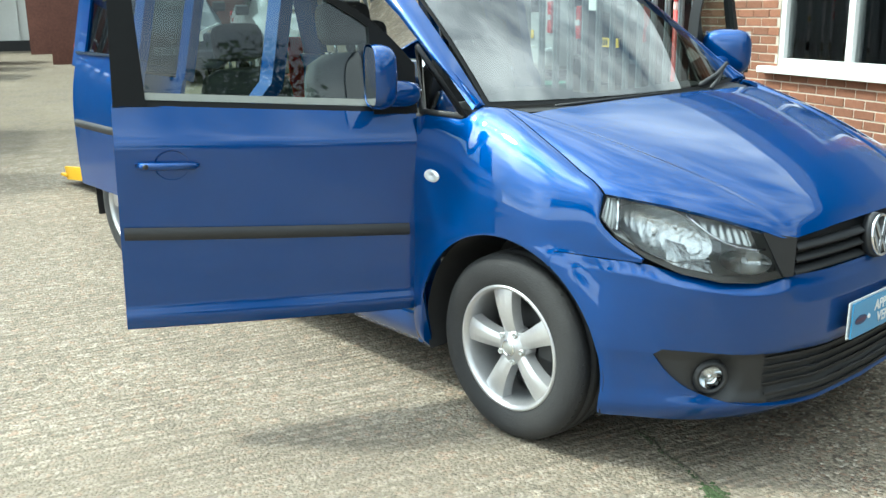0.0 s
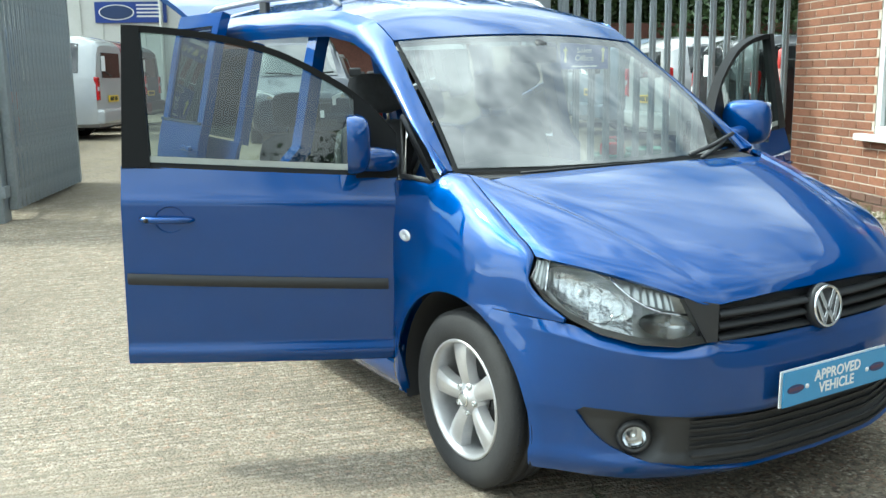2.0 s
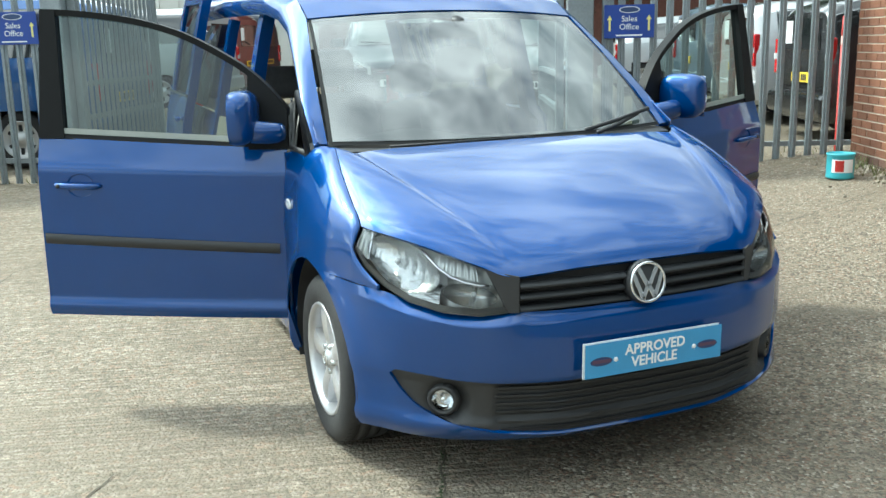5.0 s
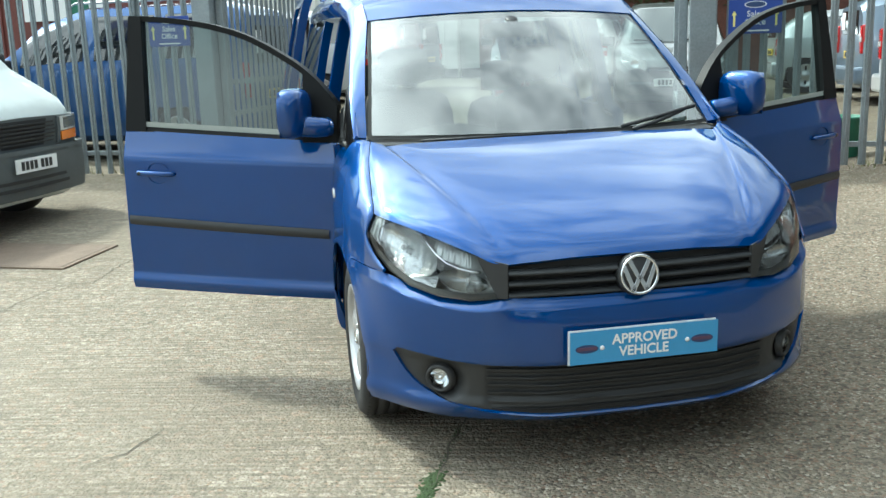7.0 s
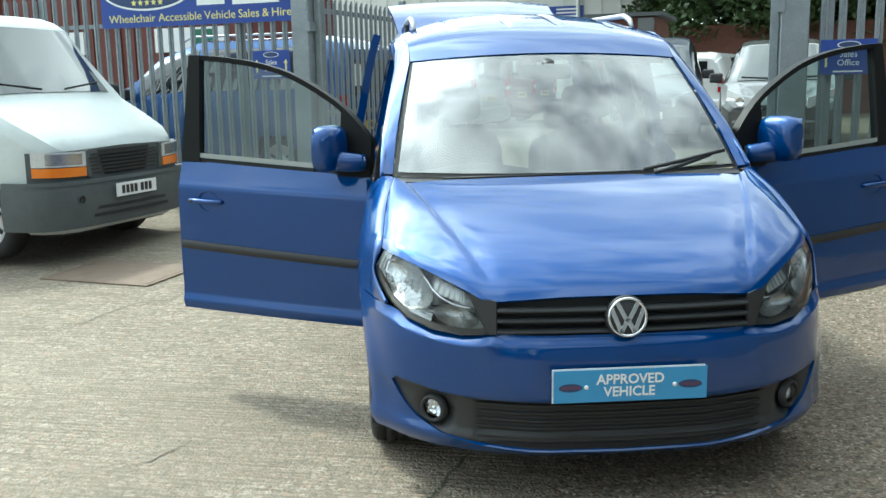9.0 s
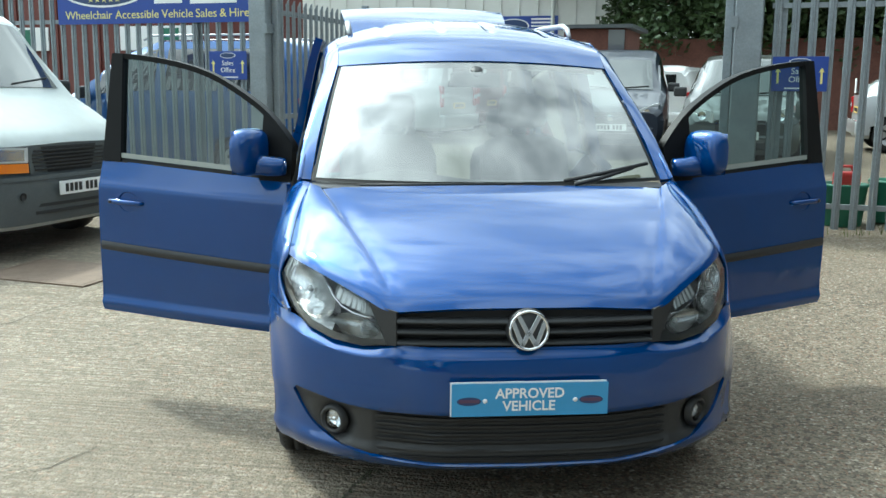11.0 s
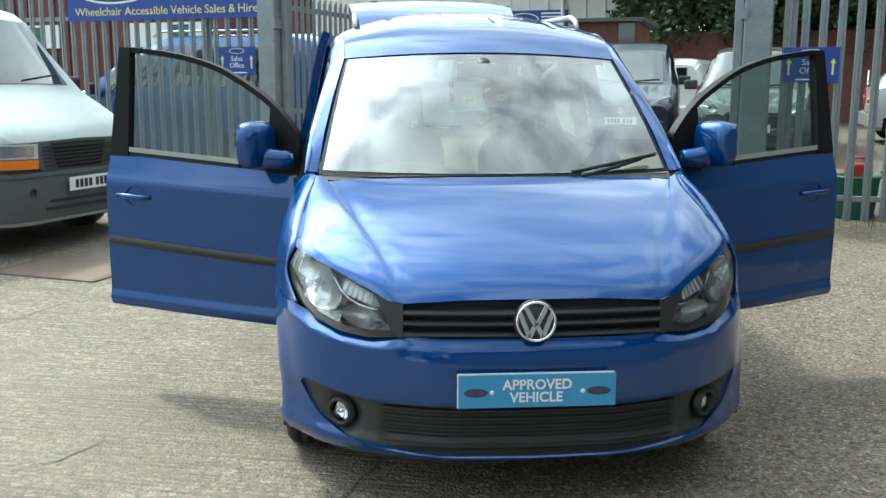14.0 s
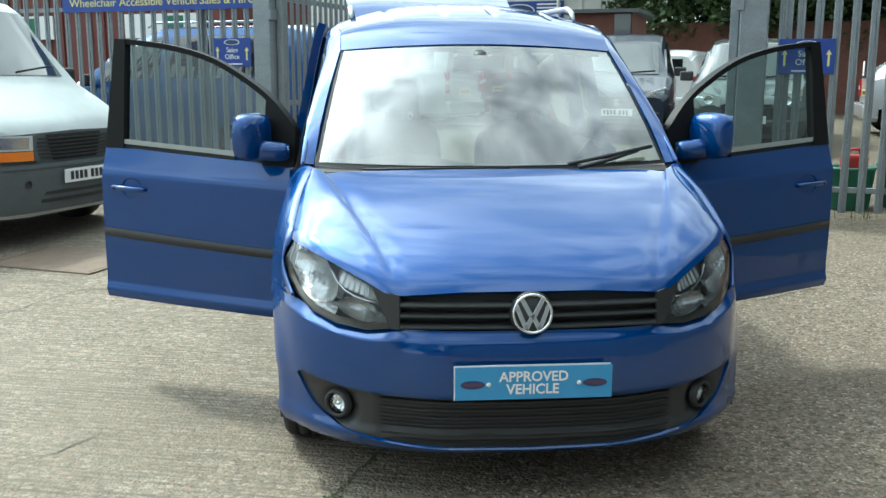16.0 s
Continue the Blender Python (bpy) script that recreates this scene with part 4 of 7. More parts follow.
for s in (-1, 1):
    # A-pillar and cant rail in one sweep along the door opening
    inner = [(0.757, 1.075, 1.086), (0.735, 1.25, 1.235), (0.700, 1.46, 1.390), (0.652, 1.70, 1.562), (0.652, 1.85, 1.645), (0.672, 2.1, 1.693), (0.680, 2.5, 1.718), (0.680, 3.2, 1.724), (0.668, 4.1, 1.716), (0.656, 4.46, 1.69)]
    outer = [(0.800, 1.060, 1.080), (0.790, 1.31, 1.235), (0.758, 1.52, 1.370), (0.724, 1.76, 1.500), (0.720, 1.93, 1.555), (0.726, 2.15, 1.585), (0.728, 2.5, 1.590), (0.726, 3.2, 1.588), (0.716, 4.1, 1.575), (0.70, 4.46, 1.55)]

    def f(u, v, s=s):
        t = u * (len(inner) - 1)
        i = min(int(t), len(inner) - 2)
        w = t - i
        a, b = Vector(inner[i]).lerp(Vector(inner[i + 1]), w), Vector(outer[i]).lerp(Vector(outer[i + 1]), w)
        p = a.lerp(b, v)
        p.x += 0.030 * math.sin(math.pi * v)
        p.z += 0.006 * math.sin(math.pi * v)
        return Vector((s * p.x, p.y, p.z))
    part("pillar_and_rail", grid(f, 54, 8, centre=MID), BLUE, van, thick=0.02)
    # fixed quarter window before the door
    tri = [(0.826, 1.095, 1.050), (0.836, 1.30, 1.052), (0.783, 1.385, 1.265)]
    qw = empty("quarter_window", parent=van)
    bm = bmesh.new()
    bm.faces.new([bm.verts.new((s * x, y, z)) for x, y, z in tri])
    part("pane", bm, WINDOW, qw, smooth=False).visible_shadow = False
    ring = tube([(s * (x + 0.003), y, z) for x, y, z in tri + tri[:2]], 0.013, 6)
    part("window_frame", ring, TRIM, qw)
    # door pillar, sill, middle and rear pillars
    part("front_pillar", grid(lambda u, v, s=s: Vector((s * (0.875 - 0.10 * u), 1.288 + 0.01 * u, 0.22 + 0.82 * v)), 3, 8, centre=(0, 0, 0.6)), BLUE, van, thick=0.02)
    sill = grid(lambda u, v, s=s: Vector((s * (0.86 + 0.022 * math.sin(math.pi * v) - 0.05 * (1 - v)), 1.285 + 1.87 * u, 0.185 + 0.125 * v)), 12, 6, centre=MID)
    part("sill", sill, BLUE, van, thick=0.03)

    def f(u, v, s=s):
        z = 0.25 + 1.43 * v
        x = (wing_w(2.3) - side_low(min(z, 0.66)) - 0.02) if z < 1.045 else upper_x(z) - 0.02
        return Vector((s * x, 2.28 + 0.10 * u + 0.05 * v, z))
    part("middle_pillar", grid(f, 4, 24, centre=MID), BLUE, van, thick=0.06)

    # rear quarter with wheel arch
    rear_ys = [3.06 + 0.03 * i for i in range(12)] + [3.3949, 3.396] + [3.415 + 0.03 * i for i in range(27)] + [4.2040, 4.2055, 4.23, 4.29, 4.36, 4.43, 4.50]

    def f(u, v, s=s):
        y = rear_ys[round(u * (len(rear_ys) - 1))]
        zl = ARCH_Z + math.sqrt(max(0, ARCH_R ** 2 - (y - REAR_Y) ** 2)) if abs(y - REAR_Y) < ARCH_R else (0.24 if y < REAR_Y else 0.44)
        z = zl + (1.06 - zl) * v
        x = wing_w(y) - side_low(min(z, 0.66)) - 0.052 * max(0, (z - 0.72) / 0.34) ** 2 + flare(y, z, REAR_Y)
        return Vector((s * x, y, z))
    quarter = part("rear_quarter", grid(f, len(rear_ys) - 1, 20, centre=MID), BLUE, van, thick=0.02)
    f = lambda u, v, s=s: Vector((s * (0.87 - 0.30 * v), REAR_Y + 0.40 * math.cos(radians(-15 + 210 * u)), ARCH_Z + 0.40 * math.sin(radians(-15 + 210 * u))))
    part("arch_liner", grid(f, 24, 3), DARK, quarter)
    part("rub_strip", grid(lambda u, v, s=s: Vector((s * (wing_w(4.22 + 0.26 * u) + 0.006 * math.sin(math.pi * v)), 4.22 + 0.26 * u, 0.655 + 0.045 * v)), 6, 4, centre=MID), TRIM, quarter)
    win = grid(lambda u, v, s=s: Vector((s * (upper_x(1.07 + 0.48 * v) - 0.004), 3.12 + 1.17 * u, 1.07 + 0.48 * v)), 6, 8, centre=MID)
    part("rear_side_window", win, PRIVACY, quarter)
    part("rear_pillar", grid(lambda u, v, s=s: Vector((s * (upper_x(1.05 + 0.53 * v) - 0.01 * u), 4.28 + 0.20 * u, 1.05 + 0.53 * v)), 4, 8, centre=MID), BLUE, quarter, thick=0.03)
    part("window_pillar", grid(lambda u, v, s=s: Vector((s * upper_x(1.05 + 0.53 * v), 3.05 + 0.09 * u, 1.05 + 0.53 * v)), 3, 8, centre=MID), BLUE, quarter, thick=0.05)
    # roof rail on three feet
    rail = tube([(s * 0.60, 2.28, 1.728), (s * 0.605, 2.36, 1.770), (s * 0.61, 2.5, 1.796), (s * 0.61, 3.2, 1.806), (s * 0.605, 4.0, 1.794), (s * 0.60, 4.14, 1.770), (s * 0.598, 4.20, 1.728)], [0.010, 0.015, 0.016, 0.016, 0.016, 0.015, 0.010], 10)
    rr = part("roof_rail", rail, RAMPGREY, van, "silver roof rail")
    part("rail_foot", box((0.03, 0.10, 0.10), (s * 0.607, 3.2, 1.765)), TRIM, rr, bevel=0.01, smooth=False)

# wheels
def wheel_parts(parent_name, at, s):
    w = empty(parent_name, Matrix.Translation(at) @ pose(0, 0, 0, 0, 0, 0 if s > 0 else 180), van)
    tyre = [(-0.10, 0.215), (-0.104, 0.26), (-0.098, 0.295), (-0.080, 0.312), (-0.05, 0.316), (-0.048, 0.309), (-0.040, 0.309), (-0.038, 0.317), (-0.004, 0.318), (-0.003, 0.310), (0.003, 0.310), (0.004, 0.318), (0.038, 0.317), (0.040, 0.309), (0.048, 0.309), (0.05, 0.316), (0.080, 0.312), (0.098, 0.295), (0.106, 0.262), (0.100, 0.222), (0.090, 0.208)]
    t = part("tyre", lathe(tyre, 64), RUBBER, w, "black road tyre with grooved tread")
    blocks = bmesh.new()
    for k in range(60):
        a = 2 * math.pi * k / 60
        for x0 in (0.066, -0.066):
            box((0.030, 0.004, 0.012), (0, 0, 0), blocks, Matrix.Rotation(a, 4, "X") @ Matrix.Translation((x0, 0.0, 0.3078)) @ Matrix.Rotation(0.25, 4, "Z"))
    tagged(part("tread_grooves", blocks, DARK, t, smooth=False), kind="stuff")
    r = part("rim", lathe([(0.094, 0.214), (0.099, 0.212), (0.098, 0.203), (0.080, 0.196), (0.02, 0.188), (-0.08, 0.192), (-0.09, 0.21)], 56), ALLOY, w, "silver five-spoke alloy rim")
    for k in range(5):
        a = 2 * math.pi * k / 5 + 0.22
        def f(u, v, a=a):
            rad = 0.040 + 0.160 * u
            half = 0.030 + 0.022 * u ** 1.6
            c = 2 * v - 1
            x = 0.082 - 0.013 * max(0.0, abs(c) - 0.30) ** 1.1 - 0.010 * (2 * u - 1) ** 2 + 0.008 * u
            yy, zz = c * half, rad
            if abs(c) > 0.99:
                x -= 0.035
            return Vector((x, yy * math.cos(a) - zz * math.sin(a), yy * math.sin(a) + zz * math.cos(a)))
        part("spoke", grid(f, 12, 14, centre=(-0.2, 0, 0)), ALLOY, r, thick=0.012)
    hubb = part("hub", lathe([(0.02, 0.062), (0.07, 0.058), (0.078, 0.048), (0.080, 0.034), (0.087, 0.032), (0.089, 0.026), (0.089, 0.0001)], 30), ALLOY, r)
    part("centre_cap", lathe([(0.0885, 0.029), (0.092, 0.027), (0.092, 0.0001)], 24), GREYLAMP, r, "dark centre cap")
    part("cap_ring", lathe([(0.092, 0.022), (0.0945, 0.024), (0.092, 0.027)], 24), CHROME, r)
    for k in range(5):
        a = 2 * math.pi * (k + 0.5) / 5 + 0.22
        part("wheel_bolt", lathe([(0.070, 0.011), (0.084, 0.010), (0.084, 0.006), (0.078, 0.0001)], 10), GREYLAMP, r, m=Matrix.Translation((0, -0.050 * math.sin(a), 0.050 * math.cos(a))))
    # disc and backing coloured dark, putting shade into the gaps between spokes
    part("brake_disc", lathe([(-0.02, 0.05), (-0.02, 0.135), (-0.04, 0.135), (-0.04, 0.05)], 32), CABIN, w)
    part("brake_shield", lathe([(-0.05, 0.0001), (-0.05, 0.186)], 32), DARK, w)
    part("brake_caliper", box((0.06, 0.07, 0.12), (0.0, 0.11 if s < 0 else -0.11, 0.03)), CABIN, w, bevel=0.01, smooth=False)
    return w


for s in (-1, 1):
    wheel_parts("wheel", (s * 0.775, ARCH_Y, 0.316), s)
    wheel_parts("wheel", (s * 0.775, REAR_Y, 0.316), s)
under = grid(lambda u, v: Vector(((1.66 if 0.22 < v < 0.68 else 1.26) * (u - 0.5), 0.48 + 3.92 * v, 0.24)), 2, 40)
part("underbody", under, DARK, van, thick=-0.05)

# ---- doors of the van; door space: x from the hinge to the lock, y outward, z up ----
def front_door(s):
    """s = -1: the right-hand door. It stands open by about seventy degrees."""
    hinge = Vector((s * 0.895, 1.292, 0))
    ang = 67.0 if s < 0 else 69.5
    # closed door runs along +y; opening turns its lock end outwards
    along = Vector((s * math.sin(radians(ang)), math.cos(radians(ang)), 0))
    outw = Vector((s * math.cos(radians(ang)), -math.sin(radians(ang)), 0))
    m = Matrix((( along.x, outw.x, 0, hinge.x), (along.y, outw.y, 0, hinge.y), (0, 0, 1, 0), (0, 0, 0, 1)))
    T = lambda d, n, z: m @ Vector((d, n, z))
    door = empty("front_door", parent=van)
    door["label"] = "blue front door standing wide open"
    L = 0.966
    belt = lambda d: 1.050 + 0.062 * (d / L)
    bulge = curve([0.35, 0.40, 0.45, 0.66, 0.80, 0.945, 0.957, 0.975, 1.02, 1.12], [-0.022, -0.004, 0.0, 0.006, 0.006, 0.003, 0.001, -0.006, -0.022, -0.055])
    cz = m @ Vector((0.5, -0.6, 0.75))

    def skin(u, v):
        d = L * u
        zb = 0.352 + 0.034 * u
        zt = belt(d)
        z = zb + (zt - zb) * v
        n = bulge(z - 0.035 * u) + 0.010 * math.sin(math.pi * u)
        # pressed line above the sill
        n += 0.020 * smooth01((0.082 - (z - zb)) / 0.055)
        return T(d - 0.018 * (1 - v) * (1 - u) - 0.026 * (1 - u) ** 4 + 0.012 * u * (1 - v), n, z)
    panel = part("door_panel", grid(skin, 26, 72, centre=cz), BLUE, door, thick=0.012)
    inner = grid(lambda u, v: T(0.02 + (L - 0.03) * u, -0.10 + 0.02 * math.sin(math.pi * v), 0.37 + 0.034 * u + (belt(L * u) - 0.39 - 0.034 * u) * v), 10, 12, centre=m @ Vector((0.5, 0.5, 0.75)))
    part("door_card", inner, CABIN, door, "dark grey inner door trim", thick=0.01)
    rimb = bmesh.new()
    for fa, fb in (((lambda t: skin(t, 0)), (lambda t: T(0.02 + (L - 0.03) * t, -0.10, 0.37 + 0.034 * t))), ((lambda t: skin(1, t)), (lambda t: T(L - 0.01, -0.10, 0.404 + (belt(L) - 0.404) * t))), ((lambda t: skin(0, t)), (lambda t: T(0.02, -0.10, 0.37 + (belt(0) - 0.37) * t))), ((lambda t: skin(t, 1)), (lambda t: T(0.02 + (L - 0.03) * t, -0.10, belt(L * t))))):
        grid(lambda u, v: fa(u).lerp(fb(u), v) - Vector((0, 0, 0.002)), 12, 2, rimb)
    part("door_edge", rimb, BLUE, door)
    # rub strip
    def strip(u, v):
        d = 0.015 + (L - 0.02) * u
        z = 0.628 + 0.058 * u + 0.042 * v
        return T(d, bulge(z - 0.035 * u) + 0.010 * math.sin(math.pi * u) + 0.012 * math.sin(math.pi * (0.1 + 0.8 * v)) + 0.001, z)
    part("rub_strip", grid(strip, 22, 6, centre=cz), TRIM, door, "black rub strip")
    # handle in its cup
    hz, hd = 0.918, 0.800
    cup = grid(lambda u, v: T(hd + 0.054 * math.cos(2 * math.pi * u) * v, 0.0125 - 0.024 * (1 - v * v), hz + 0.002 + 0.048 * math.sin(2 * math.pi * u) * v), 28, 6, centre=cz)
    part("handle_cup", cup, BLUE, door)
    bar = tube([T(hd - 0.080, 0.008, hz - 0.002), T(hd - 0.068, 0.026, hz - 0.001), T(hd - 0.02, 0.034, hz + 0.001), T(hd + 0.05, 0.034, hz + 0.004), T(hd + 0.088, 0.028, hz + 0.006), T(hd + 0.102, 0.008, hz + 0.006)], [0.009, 0.012, 0.0125, 0.0125, 0.012, 0.010], 10)
    part("handle", bar, BLUE, door, "body-coloured pull handle")
    part("lock_cylinder", lathe([(0.0, 0.009), (0.006, 0.008), (0.007, 0.0001)], 14), TRIM, door, m=Matrix.Translation(T(hd + 0.080, 0.038, hz + 0.005)) @ Matrix.Rotation(math.atan2(outw.y, outw.x), 4, "Z"))
    # window frame: arch from the mirror corner to the rear post, leaning inwards with height
    lean = lambda z: -0.034 - 0.185 * max(0.0, z - 1.05)
    arch = [(-0.035, 1.205), (0.02, 1.270), (0.08, 1.330), (0.15, 1.385), (0.21, 1.422), (0.30, 1.472), (0.40, 1.518), (0.50, 1.550), (0.60, 1.573), (0.72, 1.592), (0.85, 1.605), (0.945, 1.610)]
    top_zc = curve([a[0] for a in arch], [a[1] for a in arch])
    fr = bmesh.new()

    def frame_top(u, v):
        d = -0.03 + 0.975 * u
        slope = (top_zc(min(0.945, d + 0.02)) - top_zc(max(-0.035, d - 0.02))) / 0.04
        zz = top_zc(d) - 0.024 * math.hypot(1, slope) * v
        return T(d, lean(zz) + 0.012 - 0.004 * v, zz)
    grid(frame_top, 44, 3, fr, cz)
    # rear post, wide at the foot
    grid(lambda u, v: T(0.962 - 0.016 * v - (0.100 - 0.040 * v) * (1 - u), lean(1.10 + 0.50 * v) + 0.013, (belt(0.95) - 0.005) + (1.612 - belt(0.95)) * v), 4, 10, fr, cz)
    # belt rail
    grid(lambda u, v: T(0.0 + 0.958 * u, bulge(belt(L * u) - 0.035 * u) + 0.006 - 0.010 * v, belt(L * u) - 0.004 + 0.020 * v), 16, 3, fr, cz)
    # black corner sheet behind the mirror
    grid(lambda u, v: T(-0.03 + 0.155 * u, lean(belt(0.05) + (top_zc(-0.03 + 0.155 * u) - 0.01 - belt(0.05)) * v) + 0.011, belt(0.05) - 0.004 + (top_zc(-0.03 + 0.155 * u) - 0.006 - belt(0.05)) * v), 8, 8, fr, cz)
    part("window_frame", fr, FRAMEBLACK, door, "black window frame", thick=0.045)
    # pale strip at the foot of the glass, painting the door card's reflection
    part("window_seal", grid(lambda u, v: T(0.14 + 0.725 * u, lean(1.10) + 0.004 - 0.004 * v, belt(0.14 + 0.725 * u) + 0.018 + 0.022 * v), 8, 2, centre=cz), CARD_REFLECTION, door, "pale strip painting a reflection along the foot of the glass", thick=0.01)
    def pane(u, v):
        d = 0.12 + 0.775 * u
        zt = top_zc(d) - 0.02
        zb = belt(d)
        z = zb + (zt - zb) * v
        return T(d, lean(z) - 0.008, z)
    g = part("window_pane", grid(pane, 20, 8, centre=cz), WINDOW, door, "lightly tinted door window")
    g.visible_shadow = False
    # mirror
    mir = bmesh.new()
    bmesh.ops.create_cube(mir, size=1)
    housing = part("mirror", mir, BLUE, door, "blue door mirror", subsurf=0, m=m @ Matrix.Translation((0.122, 0.050, 1.182)) @ pose(0, 0, 0, 0, 0, -4))
    me = housing.data
    bm = bmesh.new()
    def shell(u, v):
        # closed rounded-box shell: u round, v front to glass
        a = 2 * math.pi * u
        p = 3.4
        c, sn = math.cos(a), math.sin(a)
        rr = (abs(c) ** p + abs(sn) ** p) ** (-1 / p)
        k = [0.0, 0.55, 0.80, 0.93, 1.0, 1.0, 0.98][min(6, round(v * 6))]
        dep = [-0.072, -0.066, -0.054, -0.036, 0.0, 0.035, 0.05][min(6, round(v * 6))]
        return Vector((dep * 0.70, 0.114 * rr * c * k, 0.104 * rr * sn * k + 0.006 * (1 - k)))
    grid(shell, 40, 6, bm)
    bmesh.ops.remove_doubles(bm, verts=bm.verts, dist=0.0005)
    bmesh.ops.recalc_face_normals(bm, faces=bm.faces)
    for fa in bm.faces:
        fa.smooth = True
    me.clear_geometry()
    bm.to_mesh(me)
    bm.free()
    gl = grid(lambda u, v: Vector((0.032, 0.206 * (u - 0.5), 0.188 * (v - 0.5))), 2, 2)
    part("mirror_glass", gl, CHROME, housing)
    foot = tube([T(-0.006, -0.012, 1.116), T(0.010, 0.004, 1.117), T(0.035, 0.020, 1.119), T(0.070, 0.036, 1.124), T(0.130, 0.050, 1.128)], [0.040, 0.042, 0.044, 0.045, 0.044], 18)
    part("mirror_arm", foot, BLUE, door)
    part("mirror_base", box((0.09, 0.02, 0.07), (0, 0, 0), None, m @ Matrix.Translation((0.03, -0.018, 1.115))), TRIM, door, bevel=0.01, smooth=False)
    part("door_check", box((0.10, 0.02, 0.03), (0, 0, 0), None, Matrix.Translation(hinge + Vector((-s * 0.03, 0.04, 0.7)))), CABIN, door, smooth=False)
    return door


for s in (-1, 1):
    front_door(s)

# sliding door, slid back along the right-hand side
slide = empty("sliding_door", Matrix.Translation((-0.125, 0.93, 0.085)), van)
slide["label"] = "blue sliding side door slid fully back"
YS0, YS1 = 2.34, 3.10


def slide_at(u, v):
    """Skin of the sliding door; its lower rear corner follows the wheel arch."""
    zb = 0.35
    z = zb + (1.06 - zb) * v
    return Vector((-(wing_w(2.7) - side_low(min(0.66, z)) - 0.052 * max(0, (z - 0.72) / 0.34) ** 2), YS0 + (YS1 - YS0) * u, z))


sd = grid(slide_at, 16, 26, centre=MID)
part("door_panel", sd, BLUE, slide, thick=0.05)
sf = bmesh.new()
for u0, u1, v0, v1 in ((0, 0.13, 0, 1), (0.87, 1, 0, 1), (0.13, 0.87, 0.88, 1.0)):
    grid(lambda u, v: Vector((-upper_x(1.06 + 0.60 * (v0 + (v1 - v0) * v)), YS0 + (YS1 - YS0) * (u0 + (u1 - u0) * u), 1.06 + 0.60 * (v0 + (v1 - v0) * v))), 4, 8, sf, MID)
part("window_frame", sf, BLUE, slide, thick=0.05)
sp = part("window_pane", grid(lambda u, v: Vector((-upper_x(1.06 + 0.54 * v) + 0.012, YS0 + 0.09 + (YS1 - YS0 - 0.18) * u, 1.06 + 0.54 * v)), 4, 6, centre=MID), PRIVACY, slide)
part("belt_seal", box((0.02, 0.74, 0.016), (-0.842, 2.72, 1.066)), CHROME, slide, "bright belt strip", smooth=False)
part("rub_strip", grid(lambda u, v: Vector((-(wing_w(2.7) + 0.010 * math.sin(math.pi * v)), YS0 + 0.02 + 0.72 * u, 0.668 + 0.042 * v)), 6, 4, centre=MID), TRIM, slide)
part("handle", box((0.03, 0.15, 0.03), (-0.90, 2.46, 0.93)), BLUE, slide, bevel=0.01, smooth=False)
# left sliding door shut
part("shut_sliding_door", grid(lambda u, v: Vector((wing_w(2.7) - side_low(min(0.66, 0.30 + 0.76 * v)) - 0.052 * max(0, (0.30 + 0.76 * v - 0.72) / 0.34) ** 2, 2.36 + 0.69 * u, 0.30 + 0.76 * v)), 6, 22, centre=MID), BLUE, van, thick=0.03)
part("side_window", grid(lambda u, v: Vector((upper_x(1.07 + 0.49 * v) - 0.004, 2.38 + 0.66 * u, 1.07 + 0.49 * v)), 4, 6, centre=MID), PRIVACY, van)

# raised tailgate and loading ramp
def gate_at(u, v, off=0.0):
    a = 2 * u - 1
    y = 4.44 + 1.02 * v
    z = 1.775 + 0.42 * v - 0.12 * v * v + off
    return Vector((0.62 * a * (1 + 0.12 * v), y, z - 0.03 * a * a))


tail = part("tailgate", grid(lambda u, v: gate_at(u, v), 14, 12, centre=(0, 4.7, 0)), BLUE, van, "raised blue tailgate", thick=0.04)
part("gate_lining", grid(lambda u, v: gate_at(0.04 + 0.92 * u, 0.02 + 0.95 * v, -0.043), 8, 8, centre=(0, 4.7, 5)), LINING, tail, "pale grey inner lining")
part("brake_lamp", box((0.30, 0.03, 0.022), (0, 4.46, 1.805)), REDLENS, tail, "red high brake lamp", smooth=False, bevel=0.006)
part("rear_window", grid(lambda u, v: gate_at(0.1 + 0.8 * u, 0.08 + 0.42 * v, -0.050), 8, 6, centre=(0, 4.7, 5)), PRIVACY, tail)
ramp = empty("wheelchair_ramp", parent=van)
ramp["label"] = "folding aluminium wheelchair ramp with yellow edges"
part("ramp_deck", grid(lambda u, v: Vector((0.76 * (u - 0.5), 4.28 + 1.70 * v, 0.30 - 0.17 * v)), 4, 8), RAMPGREY, ramp, thick=0.03)
for s in (-1, 1):
    part("yellow_edge", grid(lambda u, v, s=s: Vector((s * (0.38 + 0.012 * u), 4.28 + 1.72 * v, 0.27 - 0.17 * v + 0.10 * u)), 2, 8), YELLOW, ramp, "yellow ramp edge", thick=0.015)
part("yellow_lip", box((0.80, 0.10, 0.018), (0, 6.02, 0.135)), YELLOW, ramp, smooth=False)
for s in (-1, 1):
    part("tail_lamp", grid(lambda u, v, s=s: Vector((s * (0.80 - 0.10 * u), 4.505 + 0.03 * u, 0.75 + 0.42 * v)), 3, 6, centre=MID), REDLENS, van, thick=0.02)
part("rear_bumper", grid(lambda u, v: Vector((1.70 * (u - 0.5), 4.545 - 0.14 * (2 * u - 1) ** 4, 0.42 + 0.26 * v)), 16, 6, centre=MID), BLUE, van, thick=0.03)

